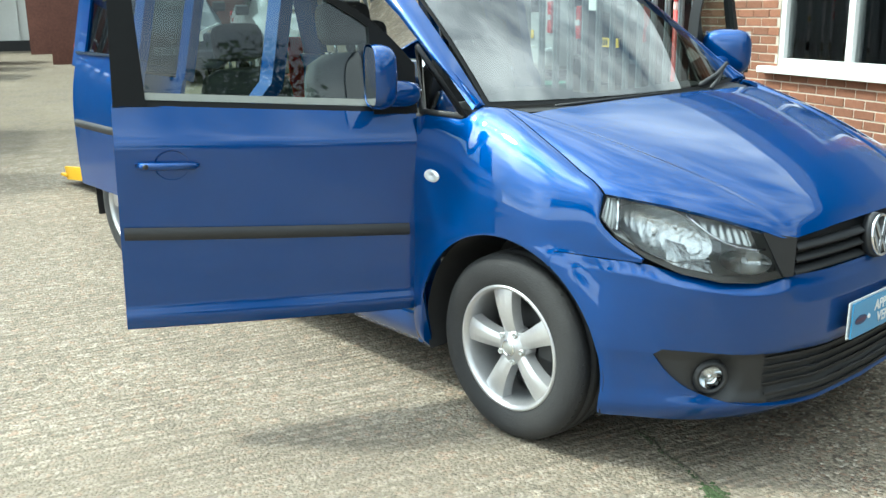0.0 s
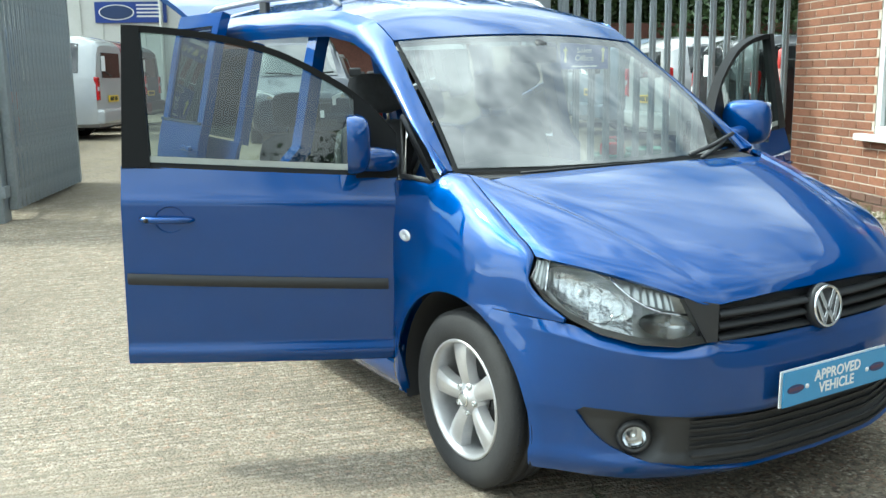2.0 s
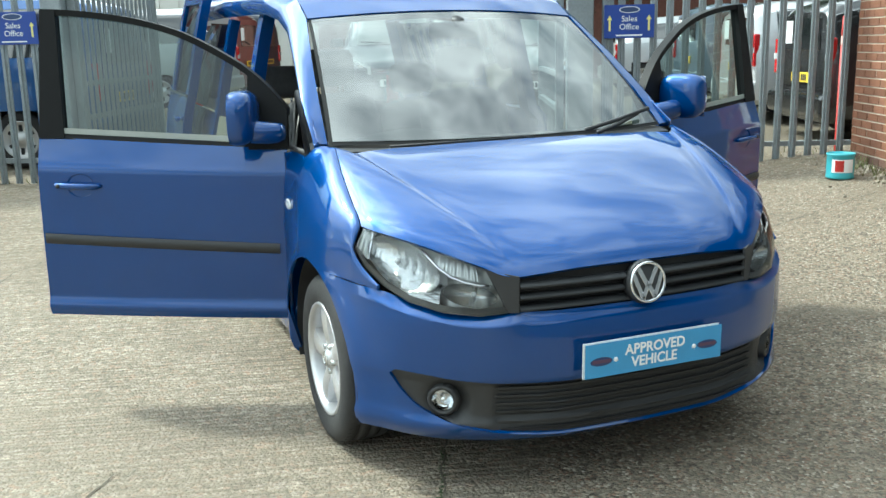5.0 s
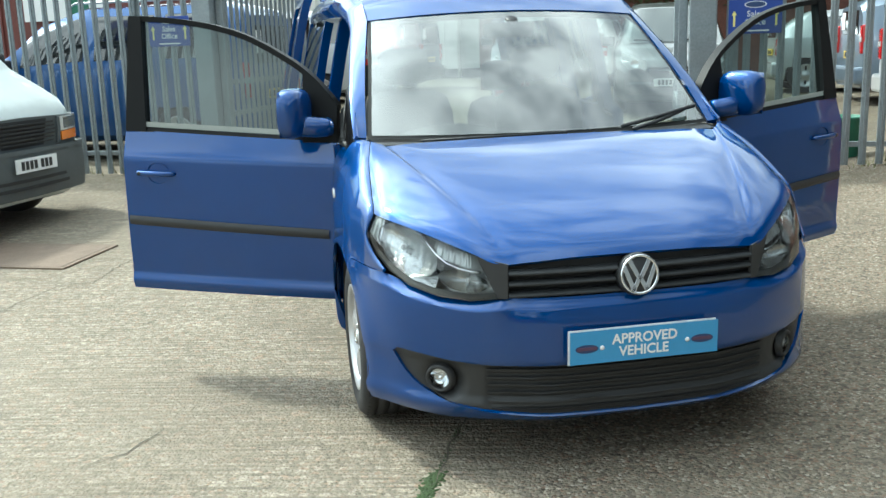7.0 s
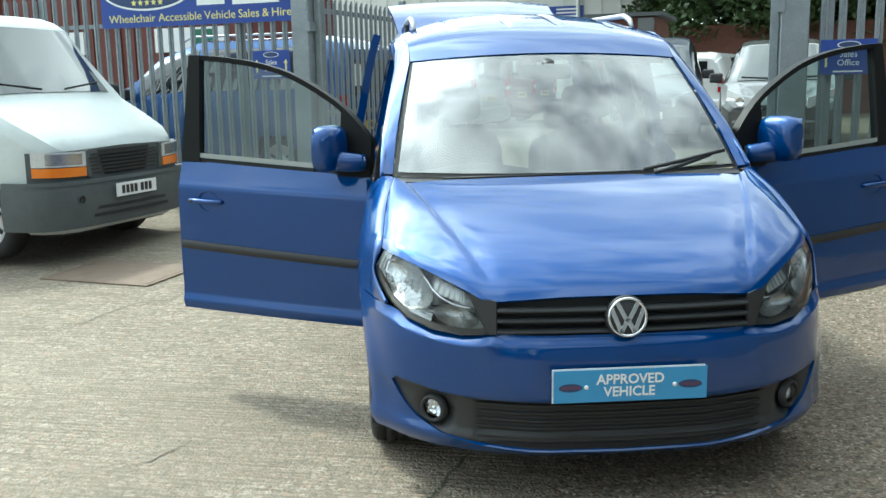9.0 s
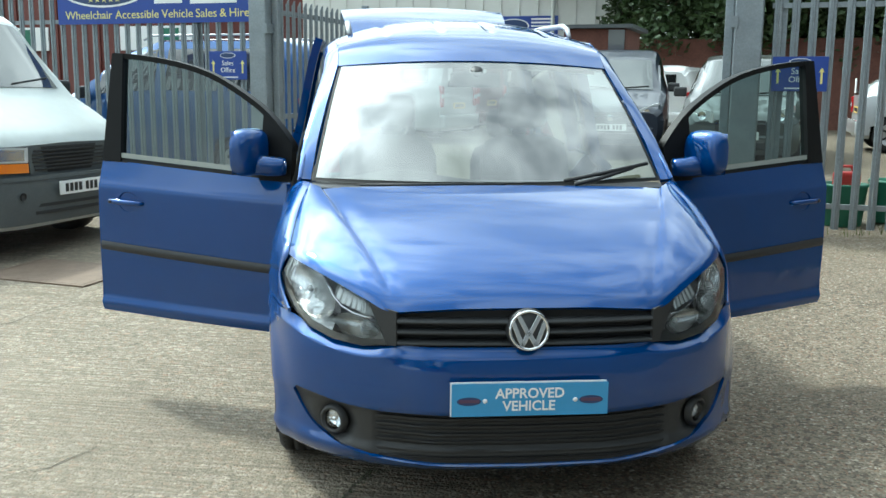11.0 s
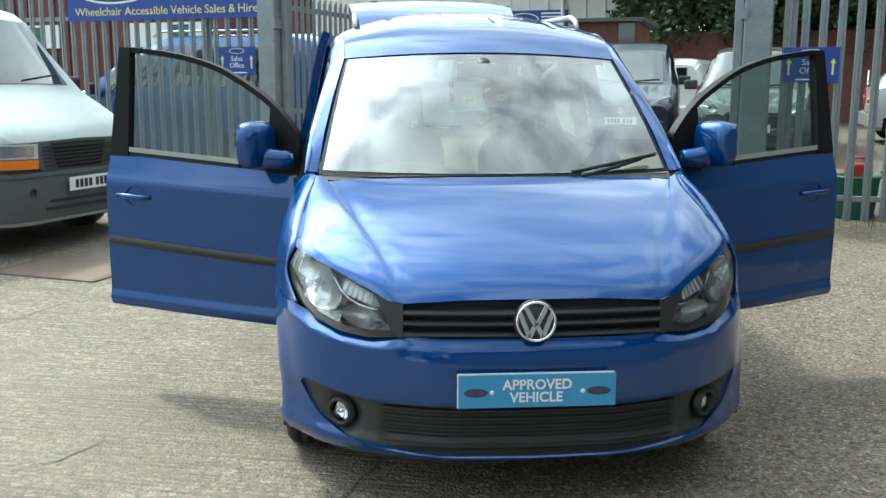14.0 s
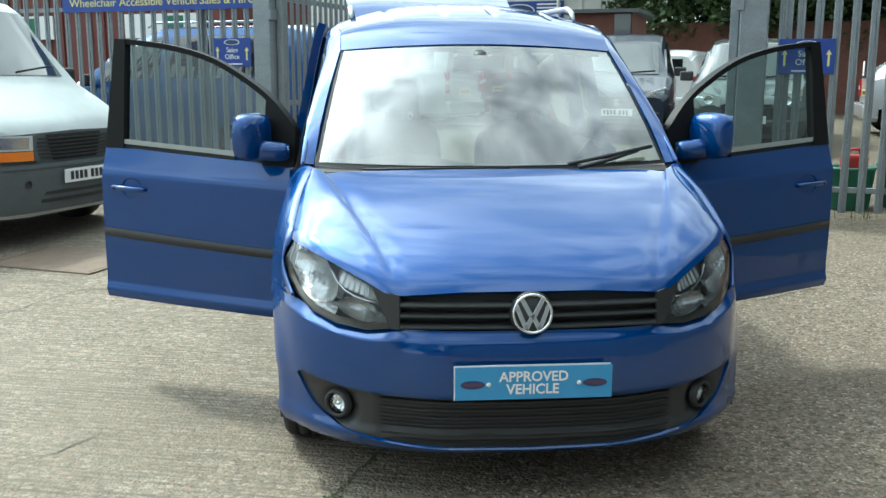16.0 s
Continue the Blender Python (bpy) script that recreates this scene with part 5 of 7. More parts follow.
# ---- cabin ----
part("cabin_floor", box((1.6, 3.0, 0.05), (0, 2.75, 0.36)), CABIN, van, smooth=False)
dash = grid(lambda u, v: Vector((1.48 * (u - 0.5), 0.99 + 0.10 * (2 * u - 1) ** 2 + 0.42 * v, 1.045 + 0.03 * math.sin(math.pi * v) - 0.02 * v + (0.05 * math.exp(-((u - 0.25) / 0.14) ** 2) * math.sin(math.pi * v) ** 2))), 30, 12, centre=(0, 1, 0))
part("dashboard_top", dash, DASH, van, thick=0.03)
part("dashboard_face", grid(lambda u, v: Vector((1.46 * (u - 0.5), 1.44 + 0.05 * v - 0.10 * v * v, 1.03 - 0.55 * v)), 12, 8, centre=(0, 0, 0.8)), DASH, van, thick=0.03)
sw = empty("steering_wheel", Matrix.Translation((-0.37, 1.60, 0.985)) @ pose(-62, 0, 0), van)
part("rim", tube([(0.185 * math.cos(2 * math.pi * k / 32), 0.185 * math.sin(2 * math.pi * k / 32), 0) for k in range(33)], 0.016, 8, cap=False), CABIN, sw)
part("hub", lathe([(-0.03, 0.08), (0.01, 0.075), (0.025, 0.04), (0.028, 0.0001)], 20), CABIN, sw, m=pose(0, 0, 0, 0, -90, 0))
for a in (20, 160, 270):
    part("spoke", box((0.14, 0.03, 0.012), (0, 0, 0), None, Matrix.Rotation(radians(a), 4, "Z") @ Matrix.Translation((0.11, 0, 0))), CABIN, sw, smooth=False)


def seat(x, y, cloth, name="seat", low=0.48, tall=0.62):
    st = empty(name, Matrix.Translation((x, y, 0)), van)

    def pad(w, d, h, at, tilt, round_=0.06):
        bm = bmesh.new()
        bmesh.ops.create_cube(bm, size=1)
        bmesh.ops.subdivide_edges(bm, edges=bm.edges, cuts=4, use_grid_fill=True)
        for v_ in bm.verts:
            q = Vector((v_.co.x * 2, v_.co.y * 2, v_.co.z * 2))
            nrm = (abs(q.x) ** 5 + abs(q.y) ** 5 + abs(q.z) ** 5) ** 0.2
            q = q / nrm * max(abs(q.x), abs(q.y), abs(q.z))
            v_.co = Vector((q.x * w / 2, q.y * d / 2, q.z * h / 2))
        bmesh.ops.transform(bm, matrix=Matrix.Translation(at) @ Matrix.Rotation(radians(tilt), 4, "X"), verts=bm.verts)
        return bm
    part("cushion", pad(0.52, 0.52, 0.16, (0, 0, low + 0.06), 5), cloth, st)
    part("backrest", pad(0.50, 0.15, tall, (0, 0.30, low + 0.10 + tall / 2), -14), cloth, st)
    part("headrest", pad(0.27, 0.10, 0.19, (0, 0.41, low + 0.22 + tall), -10), cloth, st)
    for sx in (-1, 1):
        part("headrest_post", tube([(sx * 0.06, 0.385, low + 0.06 + tall), (sx * 0.06, 0.405, low + 0.18 + tall)], 0.007, 8), CHROME, st)
    return st


seat(-0.37, 1.98, SEATCLOTH)
seat(0.37, 1.98, SEATCLOTH)
for x in (-0.42, 0.42):
    seat(x, 2.85, SEATCLOTH, low=0.44, tall=0.55)
# wiper at rest along the foot of the screen
wip = empty("wiper", parent=van)
part("wiper_arm", tube([(0.34, 0.915, 1.084), (0.46, 0.965, 1.104), (0.62, 1.045, 1.140)], 0.009, 6), GRILLE, wip)
part("wiper_blade", tube([(0.30, 0.940, 1.096), (0.48, 0.985, 1.124), (0.69, 1.070, 1.156)], 0.009, 6), GRILLE, wip)
part("wiper_arm", tube([(-0.55, 0.945, 1.078), (-0.30, 0.925, 1.082), (0.05, 0.915, 1.084)], 0.005, 6), GRILLE, wip)

# ---- palisade fence and gate ----
def pale_mesh(h=2.35, w=0.068):
    """One folded steel pale with a pointed head."""
    bm = bmesh.new()
    prof = [(-0.5, 0.010), (-0.40, 0.0), (-0.16, 0.0), (-0.07, -0.014), (0.07, -0.014), (0.16, 0.0), (0.40, 0.0), (0.5, 0.010)]
    lo = [bm.verts.new((x * w, y, 0)) for x, y in prof]
    hi = [bm.verts.new((x * w, y, h - 0.06 + 0.06 * (1 - abs(x) * 2) )) for x, y in prof]
    for i in range(len(prof) - 1):
        bm.faces.new((lo[i], lo[i + 1], hi[i + 1], hi[i]))
    ret = bmesh.ops.extrude_face_region(bm, geom=bm.faces[:])
    for v in ret["geom"]:
        if isinstance(v, bmesh.types.BMVert):
            v.co.y += 0.004
    bmesh.ops.recalc_face_normals(bm, faces=bm.faces)
    me = bpy.data.meshes.new("pale")
    bm.to_mesh(me)
    bm.free()
    me.materials.append(GALV)
    return me


PALE = pale_mesh()
PALE_LOW = pale_mesh(2.1, 0.060)


def fence_run(name, label, m, length, pitch=0.1475, pale=PALE, foot=0.05, rails=(0.27, 2.02), posts=True, slope=0.0):
    """A run of palisade along local x."""
    f = empty(name, m)
    tagged(f, label, "fence", group="steel palisade fence")
    for z in rails:
        bm = bmesh.new()
        box((length, 0.006, 0.045), (length / 2, 0.022, z), bm)
        box((length, 0.045, 0.006), (length / 2, 0.042, z + 0.02), bm)
        part("rail", bm, GALV, f, smooth=False)
    for i in range(int(length / pitch)):
        o = new("pale", pale)
        o.parent = f
        o.matrix_basis = pose(0.05 + pitch * i, 0, foot + slope * (0.05 + pitch * i))
    if posts:
        for k in range(int(length / 2.75) + 1):
            bm = bmesh.new()
            box((0.10, 0.008, 2.45), (0.08 + 2.75 * k, 0.05, 1.2), bm)
            box((0.008, 0.055, 2.45), (0.08 + 2.75 * k, 0.08, 1.2), bm)
            part("post", bm, GALV, f, smooth=False)
    return f


fence_run("fence", "galvanised steel palisade fence beside the gate", YARD @ pose(-9.2, 0.0, 0.16), 9.0)
fence_run("fence", "short galvanised palisade fence run beside the brick building", YARD @ pose(5.05, 0.0, 0.19), 2.52, slope=0.03)


def gate_post(u, w, label):
    bm = bmesh.new()
    box((w, 0.20, 3.1), (0, 0.0, 1.45), bm)
    ob = tagged(part("gate_post", bm, GALV, None, smooth=False, bevel=0.012, m=YARD @ pose(u, 0.02, rise(u, 0) - 0.05)), label, "gate post", group="gate posts")
    plate_ = part("hinge_plate", box((0.06, 0.24, 0.10), (w / 2 if u < 2 else -w / 2, 0.0, 0.32)), GALV, ob, smooth=False)
    part("hinge_plate", box((0.06, 0.24, 0.10), (w / 2 if u < 2 else -w / 2, 0.0, 1.92)), GALV, ob, smooth=False)
    return ob


gate_post(-0.07, 0.20, "tall square galvanised gate post")
gate_post(4.86, 0.24, "tall square galvanised gate post beside the sales sign")


def gate_leaf(m, label):
    g = empty("gate_leaf", m)
    tagged(g, label, "gate", group="gate leaves")
    for x in (0.03, 2.37):
        part("stile", box((0.075, 0.075, 2.2), (x, 0.03, 1.2)), GALV, g, smooth=False, bevel=0.006)
    for z in (0.22, 0.62, 0.95, 2.05):
        part("rail", box((2.3, 0.05, 0.05), (1.2, 0.035, z)), GALV, g, smooth=False)
    for i in range(17):
        o = new("pale", PALE_LOW)
        o.parent = g
        o.matrix_basis = pose(0.10 + 0.1365 * i, 0, 0.10)


gate_leaf(YARD @ pose(0.10, 0.06, 0.20, 0, 0, 90.5), "open galvanised palisade gate leaf swung inwards")
gate_leaf(YARD @ pose(4.715, 0.10, 0.20, 0, 0, 90.3), "open galvanised palisade gate leaf seen edge on")


def sales_sign(u, v, z, label):
    sg = empty("sales_sign", YARD @ pose(u, v, z))
    tagged(sg, label, "sign", group="sales office signs")
    part("board", box((0.46, 0.006, 0.30), (0, 0, 0)), SIGNBLUE, sg, smooth=False, bevel=0.002)
    part("lettering", lettering("Sales", 0.054, 0.001), WHITE, sg, "white lettering", smooth=False, m=pose(0.0, -0.005, 0.022))
    part("lettering", lettering("Office", 0.054, 0.001), WHITE, sg, "white lettering", smooth=False, m=pose(0.0, -0.005, -0.050))
    oval = [(0.095 * math.cos(a), 0.030 * math.sin(a)) for a in (2 * math.pi * k / 28 for k in range(28))]
    part("emblem", slab(oval, 0.002), WHITE, sg, "white oval emblem", smooth=False, m=pose(0, -0.0055, 0.105))
    part("emblem_centre", slab([(x * 0.9, z_ * 0.82) for x, z_ in oval], 0.002), NAVY, sg, smooth=False, m=pose(0, -0.0075, 0.105))
    part("small_print", slab([(-0.12, -0.006), (0.12, -0.006), (0.12, 0.006), (-0.12, 0.006)], 0.002), WHITE, sg, smooth=False, m=pose(0, -0.005, -0.124))
    for s in (-1, 1):
        arrow = [(-0.009, -0.07), (0.009, -0.07), (0.009, 0.03), (0.024, 0.03), (0, 0.07), (-0.024, 0.03), (-0.009, 0.03)]
        part("arrow", slab(arrow, 0.002), YELLOWPRINT, sg, "yellow arrow", smooth=False, m=pose(s * 0.18, -0.005, -0.015))


sales_sign(5.31, -0.035, 1.62, "blue sales office sign with white letters on the fence")
sales_sign(-0.46, -0.035, 1.69, "blue sales office sign with yellow arrows on the fence")

banner = empty("banner", YARD @ pose(-1.41, -0.03, 2.575))
tagged(banner, "wide blue advertising banner fixed to the fence", "banner")
part("board", box((2.54, 0.008, 0.86), (0, 0, 0)), SIGNBLUE, banner, smooth=False)
words = [lettering(w, 0.092, 0.001, 1.08) for w in ("Wheelchair", "Accessible", "Vehicle", "Sales", "&", "Hire")]
spans = [(min(v.co.x for v in w.verts), max(v.co.x for v in w.verts)) for w in words]
x = 0.03 - (sum(b - a for a, b in spans) + 0.040 * 5) / 2
for w, (a, b) in zip(words, spans):
    part("word", w, YELLOWPRINT, banner, "pale yellow lettering", smooth=False, m=pose(x - a, -0.006, -0.335))
    x += b - a + 0.040
big = [(0.62 * math.cos(a), 0.23 * math.sin(a)) for a in (2 * math.pi * k / 40 for k in range(40))]
part("emblem", slab(big, 0.002), WHITE, banner, "white oval emblem", smooth=False, m=pose(-0.62, -0.007, -0.02))
part("emblem_centre", slab([(x * 0.95, z * 0.90) for x, z in big], 0.002), NAVY, banner, smooth=False, m=pose(-0.62, -0.010, -0.02))
for k in range(5):
    star = []
    for i in range(10):
        r = 0.040 if i % 2 == 0 else 0.017
        a = math.pi / 2 + i * math.pi / 5
        star.append((r * math.cos(a), r * math.sin(a)))
    part("star", slab(star, 0.002), YELLOWPRINT, banner, "pale yellow star", smooth=False, m=pose(-0.80 + 0.09 * k, -0.013, -0.16))
part("white_panel", slab([(-0.18, -0.12), (0.18, -0.12), (0.18, 0.3), (-0.18, 0.3)], 0.002), WHITE, banner, smooth=False, m=pose(0.22, -0.007, -0.10))
part("print_bar", slab([(-0.28, -0.03), (0.30, -0.03), (0.30, 0.03), (-0.28, 0.03)], 0.002), WHITE, banner, smooth=False, m=pose(0.78, -0.007, -0.20))

# ---- other vehicles ----
def body_ring(st):
    """Half cross-section from the sill to the roof's middle line."""
    y, w, zb, wr, zr = st
    g = zr - zb
    return [(0.88 * w, 0.24), (0.975 * w, 0.30), (w, 0.46), (w * 1.004, 0.62), (w * 0.995, zb - 0.10), (0.975 * w, zb), (0.955 * w + 0.02 * (wr / w), zb + 0.02 * min(1, g * 5)),
            (0.955 * w + (wr - 0.955 * w) * 0.80, zb + 0.80 * g - 0.02 * g), (wr, zr - 0.11 * min(1, g * 2.2)), (wr * 0.93, zr - 0.035 * min(1, g * 3)), (wr * 0.72, zr - 0.006), (wr * 0.35, zr), (0.0, zr)]


def stations_at(sts, y):
    for a, b in zip(sts, sts[1:]):
        if y <= b[0]:
            t = (y - a[0]) / (b[0] - a[0])
            return tuple(p + (q - p) * t for p, q in zip(a, b))
    return sts[-1]


def on_body(sts, y, k, side, out=0.0):
    """Point of the body at y, ring place k (fractional)."""
    r = body_ring(stations_at(sts, y))
    i = min(int(k), len(r) - 2)
    t = k - i
    x, z = r[i][0] + (r[i + 1][0] - r[i][0]) * t, r[i][1] + (r[i + 1][1] - r[i][1]) * t
    return Vector((side * (x + out * (1 if k < 8 else 0)), y, z + (out if k >= 8 else 0)))


def simple_wheel(parent, at, r=0.31, face=1):
    w = empty("wheel", Matrix.Translation(at) @ pose(0, 0, 0, 0, 0, 0 if face > 0 else 180), parent)
    part("tyre", lathe([(-0.09, 0.66 * r), (-0.10, 0.85 * r), (-0.07, 0.985 * r), (0.07, 0.985 * r), (0.10, 0.85 * r), (0.09, 0.66 * r)], 32), RUBBER, w)
    rim_ = part("rim", lathe([(0.085, 0.66 * r), (0.092, 0.62 * r), (0.06, 0.55 * r), (0.055, 0.2 * r), (0.075, 0.14 * r), (0.075, 0.0001)], 24), ALLOY, w)
    for k in range(6):
        part("slot", box((0.01, 0.035, 0.07), (0, 0, 0), None, Matrix.Rotation(2 * math.pi * k / 6, 4, "X") @ Matrix.Translation((0.062, 0, 0.40 * r))), DARK, rim_, smooth=False)
    return w


PAINT_OF = {}


def vehicle(name, label, m, sts, paint, screen, glasses, front=None, rear=None, axles=(0.85, 3.5), wheel_r=0.31, bumper_mat=None, rails=False, group="", plate="white"):
    """A whole vehicle, nose at y = 0. screen: y of foot and head of the windscreen; glasses: list of (y0, y1) side windows."""
    v = empty(name, m)
    PAINT_OF[v.name] = paint
    tagged(v, label, "van" if "van" in name else "car", group=group)
    ys = []
    for a, b in zip(sts, sts[1:]):
        n = max(2, int((b[0] - a[0]) / 0.10))
        ys += [a[0] + (b[0] - a[0]) * i / n for i in range(n)]
    ys.append(sts[-1][0])
    bm = bmesh.new()
    rows_ = []
    for y in ys:
        r = body_ring(stations_at(sts, y))
        pts = [(x, z) for x, z in r] + [(-x, z) for x, z in r[-2::-1]]
        rows_.append([bm.verts.new((x, y, z)) for x, z in pts])
    for a, b in zip(rows_, rows_[1:]):
        for i in range(len(a) - 1):
            f = bm.faces.new((a[i], a[i + 1], b[i + 1], b[i]))
            yc, zc = (a[i].co.y + b[i].co.y) / 2, (a[i].co.z + b[i + 1].co.z) / 2
            if any(math.hypot(yc - ax, zc - wheel_r) < wheel_r * 1.16 for ax in axles) and abs(a[i].co.x) > 0.6 and abs(a[i + 1].co.x) > 0.6:
                bm.faces.remove(f)
    bm.faces.new(rows_[0])
    bm.faces.new(rows_[-1][::-1])
    bmesh.ops.recalc_face_normals(bm, faces=bm.faces)
    part("body", bm, paint, v, smooth="auto")
    L = sts[-1][0]
    part("underside", box((1.5 * sts[2][1], L * 0.96, 0.10), (0, L / 2, 0.26)), DARK, v, smooth=False)
    for s in (-1, 1):
        for ax in axles:
            part("arch_liner", grid(lambda u, q, s=s, ax=ax: Vector((s * (sts[2][1] - 0.03 - 0.25 * q), ax + 1.2 * wheel_r * math.cos(math.pi * u), wheel_r + 1.2 * wheel_r * math.sin(math.pi * u))), 16, 2), DARK, v)
            simple_wheel(v, (s * (sts[2][1] - 0.12), ax, wheel_r), wheel_r, s)
        for y0, y1 in glasses:
            def f(u, q, s=s, y0=y0, y1=y1):
                y = y0 + (y1 - y0) * u
                k = 6.15 + 1.55 * q
                return on_body(sts, y, k, s, 0.006)
            part("side_window", grid(f, 8, 4, centre=(0, L / 2, 0.8)), PRIVACY_DARK, v)
        my = screen[1] - 0.12
        mx = stations_at(sts, my)
        part("door_mirror", box((0.20, 0.10, 0.15), (s * (mx[1] + 0.07), screen[0] + 0.42 * (screen[1] - screen[0]) + 0.1, mx[2] + 0.09)), TRIM, v, bevel=0.03, smooth=False)
    if screen[0] >= 0:
        w = part("windscreen", grid(lambda u, q: (lambda p: Vector((p.x, p.y - 0.005, p.z + 0.005)))(on_body(sts, screen[0] + 0.03 + (screen[1] - screen[0] - 0.05) * q, 12 - 2.6 * abs(2 * u - 1), 1 if u > 0.5 else -1)), 16, 8, centre=(0, L / 2, 0.6)), SCREEN_FAR, v)
        for s in (-1, 1):
            part("wiper", tube([on_body(sts, screen[0] + 0.04, 11.5, s, 0.02), on_body(sts, screen[0] + 0.09, 9.8, s, 0.02)], 0.008, 5), GRILLE, v)
    if front:
        front(v, sts)
    if rear:
        rear(v, sts)
    if rails:
        for s in (-1, 1):
            y0, y1 = screen[1] + 0.35, L - 0.45
            wr, zr = stations_at(sts, (y0 + y1) / 2)[3:]
            part("roof_rail", tube([(s * wr * 0.86, y0, zr - 0.01), (s * wr * 0.87, y0 + 0.12, zr + 0.045), (s * wr * 0.87, y1 - 0.12, zr + 0.045), (s * wr * 0.86, y1, zr - 0.01)], 0.014, 8), RAMPGREY, v)
    return v


PRIVACY_DARK = mat("dark_vehicle_window", (0.012, 0.014, 0.015), 0.05, coat=1.0, spec=0.8)
SCREEN_FAR = mat("far_windscreen", (0.035, 0.045, 0.043), 0.04, coat=1.0, spec=1.0)
VANWHITE = mat("white_van_paint", (0.52, 0.56, 0.545), 0.35, vary=0.06, scale=2, coat=0.5, stain=(0.42, 0.43, 0.40), stain_scale=2.5, stain_amount=0.3)
VANGREY = mat("grey_van_plastic", (0.075, 0.085, 0.088), 0.6, vary=0.15, scale=10, bump=0.1, bump_scale=300)
SILVER = mat("silver_car_paint", (0.46, 0.48, 0.49), 0.35, 0.2, vary=0.04, coat=1.0)
MAROON = mat("maroon_car_paint", (0.13, 0.018, 0.022), 0.3, 0.4, vary=0.05, coat=1.0)
NIGHT = mat("dark_blue_car_paint", (0.008, 0.014, 0.028), 0.3, 0.0, vary=0.05, coat=0.5)
BLACKCAR = mat("black_car_paint", (0.012, 0.013, 0.015), 0.25, 0.2, vary=0.05, coat=1.0)
PEARL = mat("white_car_paint", (0.68, 0.69, 0.68), 0.3, vary=0.03, coat=1.0)
CHAMPAGNE = mat("pale_silver_paint", (0.10, 0.105, 0.105), 0.3, 0.5, vary=0.04, coat=1.0)
PLATEYEL = mat("yellow_number_plate", (0.72, 0.50, 0.04), 0.4)


def number_plate(v, at, rz, material, parent_m=Matrix()):
    p = part("number_plate", box((0.52, 0.012, 0.112), (0, 0, 0)), material, v, smooth=False, m=parent_m @ pose(*at, 0, 0, rz))
    x = -0.20
    for k in range(7):
        w = 0.036
        part("plate_bar", box((w, 0.004, 0.070), (x + w / 2, -0.008, 0)), GRILLE, p, smooth=False)
        x += 0.054 + (0.03 if k == 3 else 0)


def nose(lamp_z=0.70, grille_z=(0.52, 0.72), plate_z=0.50, lamp_w=0.36, big=True, face=0.84):
    """Front end of a car: lamps, grille, lower intake, number plate, bonnet badge."""
    def f(v, sts):
        w = sts[0][1]
        g = part("grille", box((1.0 * w, 0.04, grille_z[1] - grille_z[0]), (0, -0.005, sum(grille_z) / 2)), GRILLE, v, smooth=False, bevel=0.01)
        part("grille_bar", box((1.0 * w, 0.012, 0.018), (0, -0.032, grille_z[1] - 0.05)), CHROME, g, smooth=False)
        part("badge", lathe([(-0.008, 0.0001), (-0.006, 0.045), (0.0, 0.05)], 20), CHROME, g, m=pose(0, -0.03, sum(grille_z) / 2 + 0.03, 0, 0, 90))
        part("lower_intake", box((1.25 * w, 0.04, 0.10), (0, -0.008, 0.36)), GRILLE, v, smooth=False, bevel=0.01)
        part("bumper", box((1.9 * w, 0.10, 0.20), (0, 0.035, 0.42)), PAINT_OF[v.name], v, smooth=False, bevel=0.045)
        for s in (-1, 1):
            bm = grid(lambda u, q, s=s: Vector((s * (0.54 * w + lamp_w * u), -0.012 + 0.30 * u ** 1.8, lamp_z - 0.07 + 0.05 * u + (0.14 + 0.07 * u) * q)), 8, 5, centre=(0, 1.5, 0.6))
            lm = part("headlight", bm, PALELENS, v, "clear headlight", thick=0.03)
            part("reflector", lathe([(0.0, 0.0001), (-0.006, 0.055), (-0.012, 0.06)], 18), CHROME, lm, m=pose(s * (0.54 * w + 0.45 * lamp_w), 0.025, lamp_z + 0.03, 0, 0, 90))
        number_plate(v, (0, -0.045, plate_z), 0, WHITE)
    return f


def tail(lamp_z=(0.70, 1.10), lamp_w=0.13, window=(1.08, 1.52), bumper_paint=True, plate_z=0.72):
    """Rear end of a car: lamps, window, bumper, number plate."""
    def f(v, sts):
        y, w = sts[-1][0], sts[-1][1]
        for s in (-1, 1):
            lm = part("tail_lamp", box((lamp_w, 0.08, lamp_z[1] - lamp_z[0]), (s * (w - lamp_w / 2 - 0.01), y - 0.005, sum(lamp_z) / 2)), REDLENS, v, "red tail lamp", smooth=False, bevel=0.02)
            part("lamp_band", box((lamp_w * 0.9, 0.02, 0.07), (s * (w - lamp_w / 2 - 0.01), y + 0.032, sum(lamp_z) / 2)), PALELENS, lm, smooth=False)
        part("rear_window", box((1.5 * sts[-1][3], 0.02, window[1] - window[0]), (0, y + 0.002, sum(window) / 2)), PRIVACY_DARK, v, smooth=False, bevel=0.008)
        part("window_sticker", box((0.20, 0.004, 0.26), (0.42, y + 0.016, sum(window) / 2 + 0.03)), WHITE, v, "white paper price sticker", smooth=False)
        part("rear_bumper", box((1.98 * w, 0.16, 0.26), (0, y + 0.03, 0.42)), PAINT_OF[v.name], v, smooth=False, bevel=0.05)
        number_plate(v, (0, y + 0.02, plate_z), 180, PLATEYEL)
        part("rear_wiper", tube([(0, y + 0.02, window[0] + 0.03), (0.30, y + 0.02, window[0] + 0.10)], 0.008, 5), GRILLE, v)
    return f


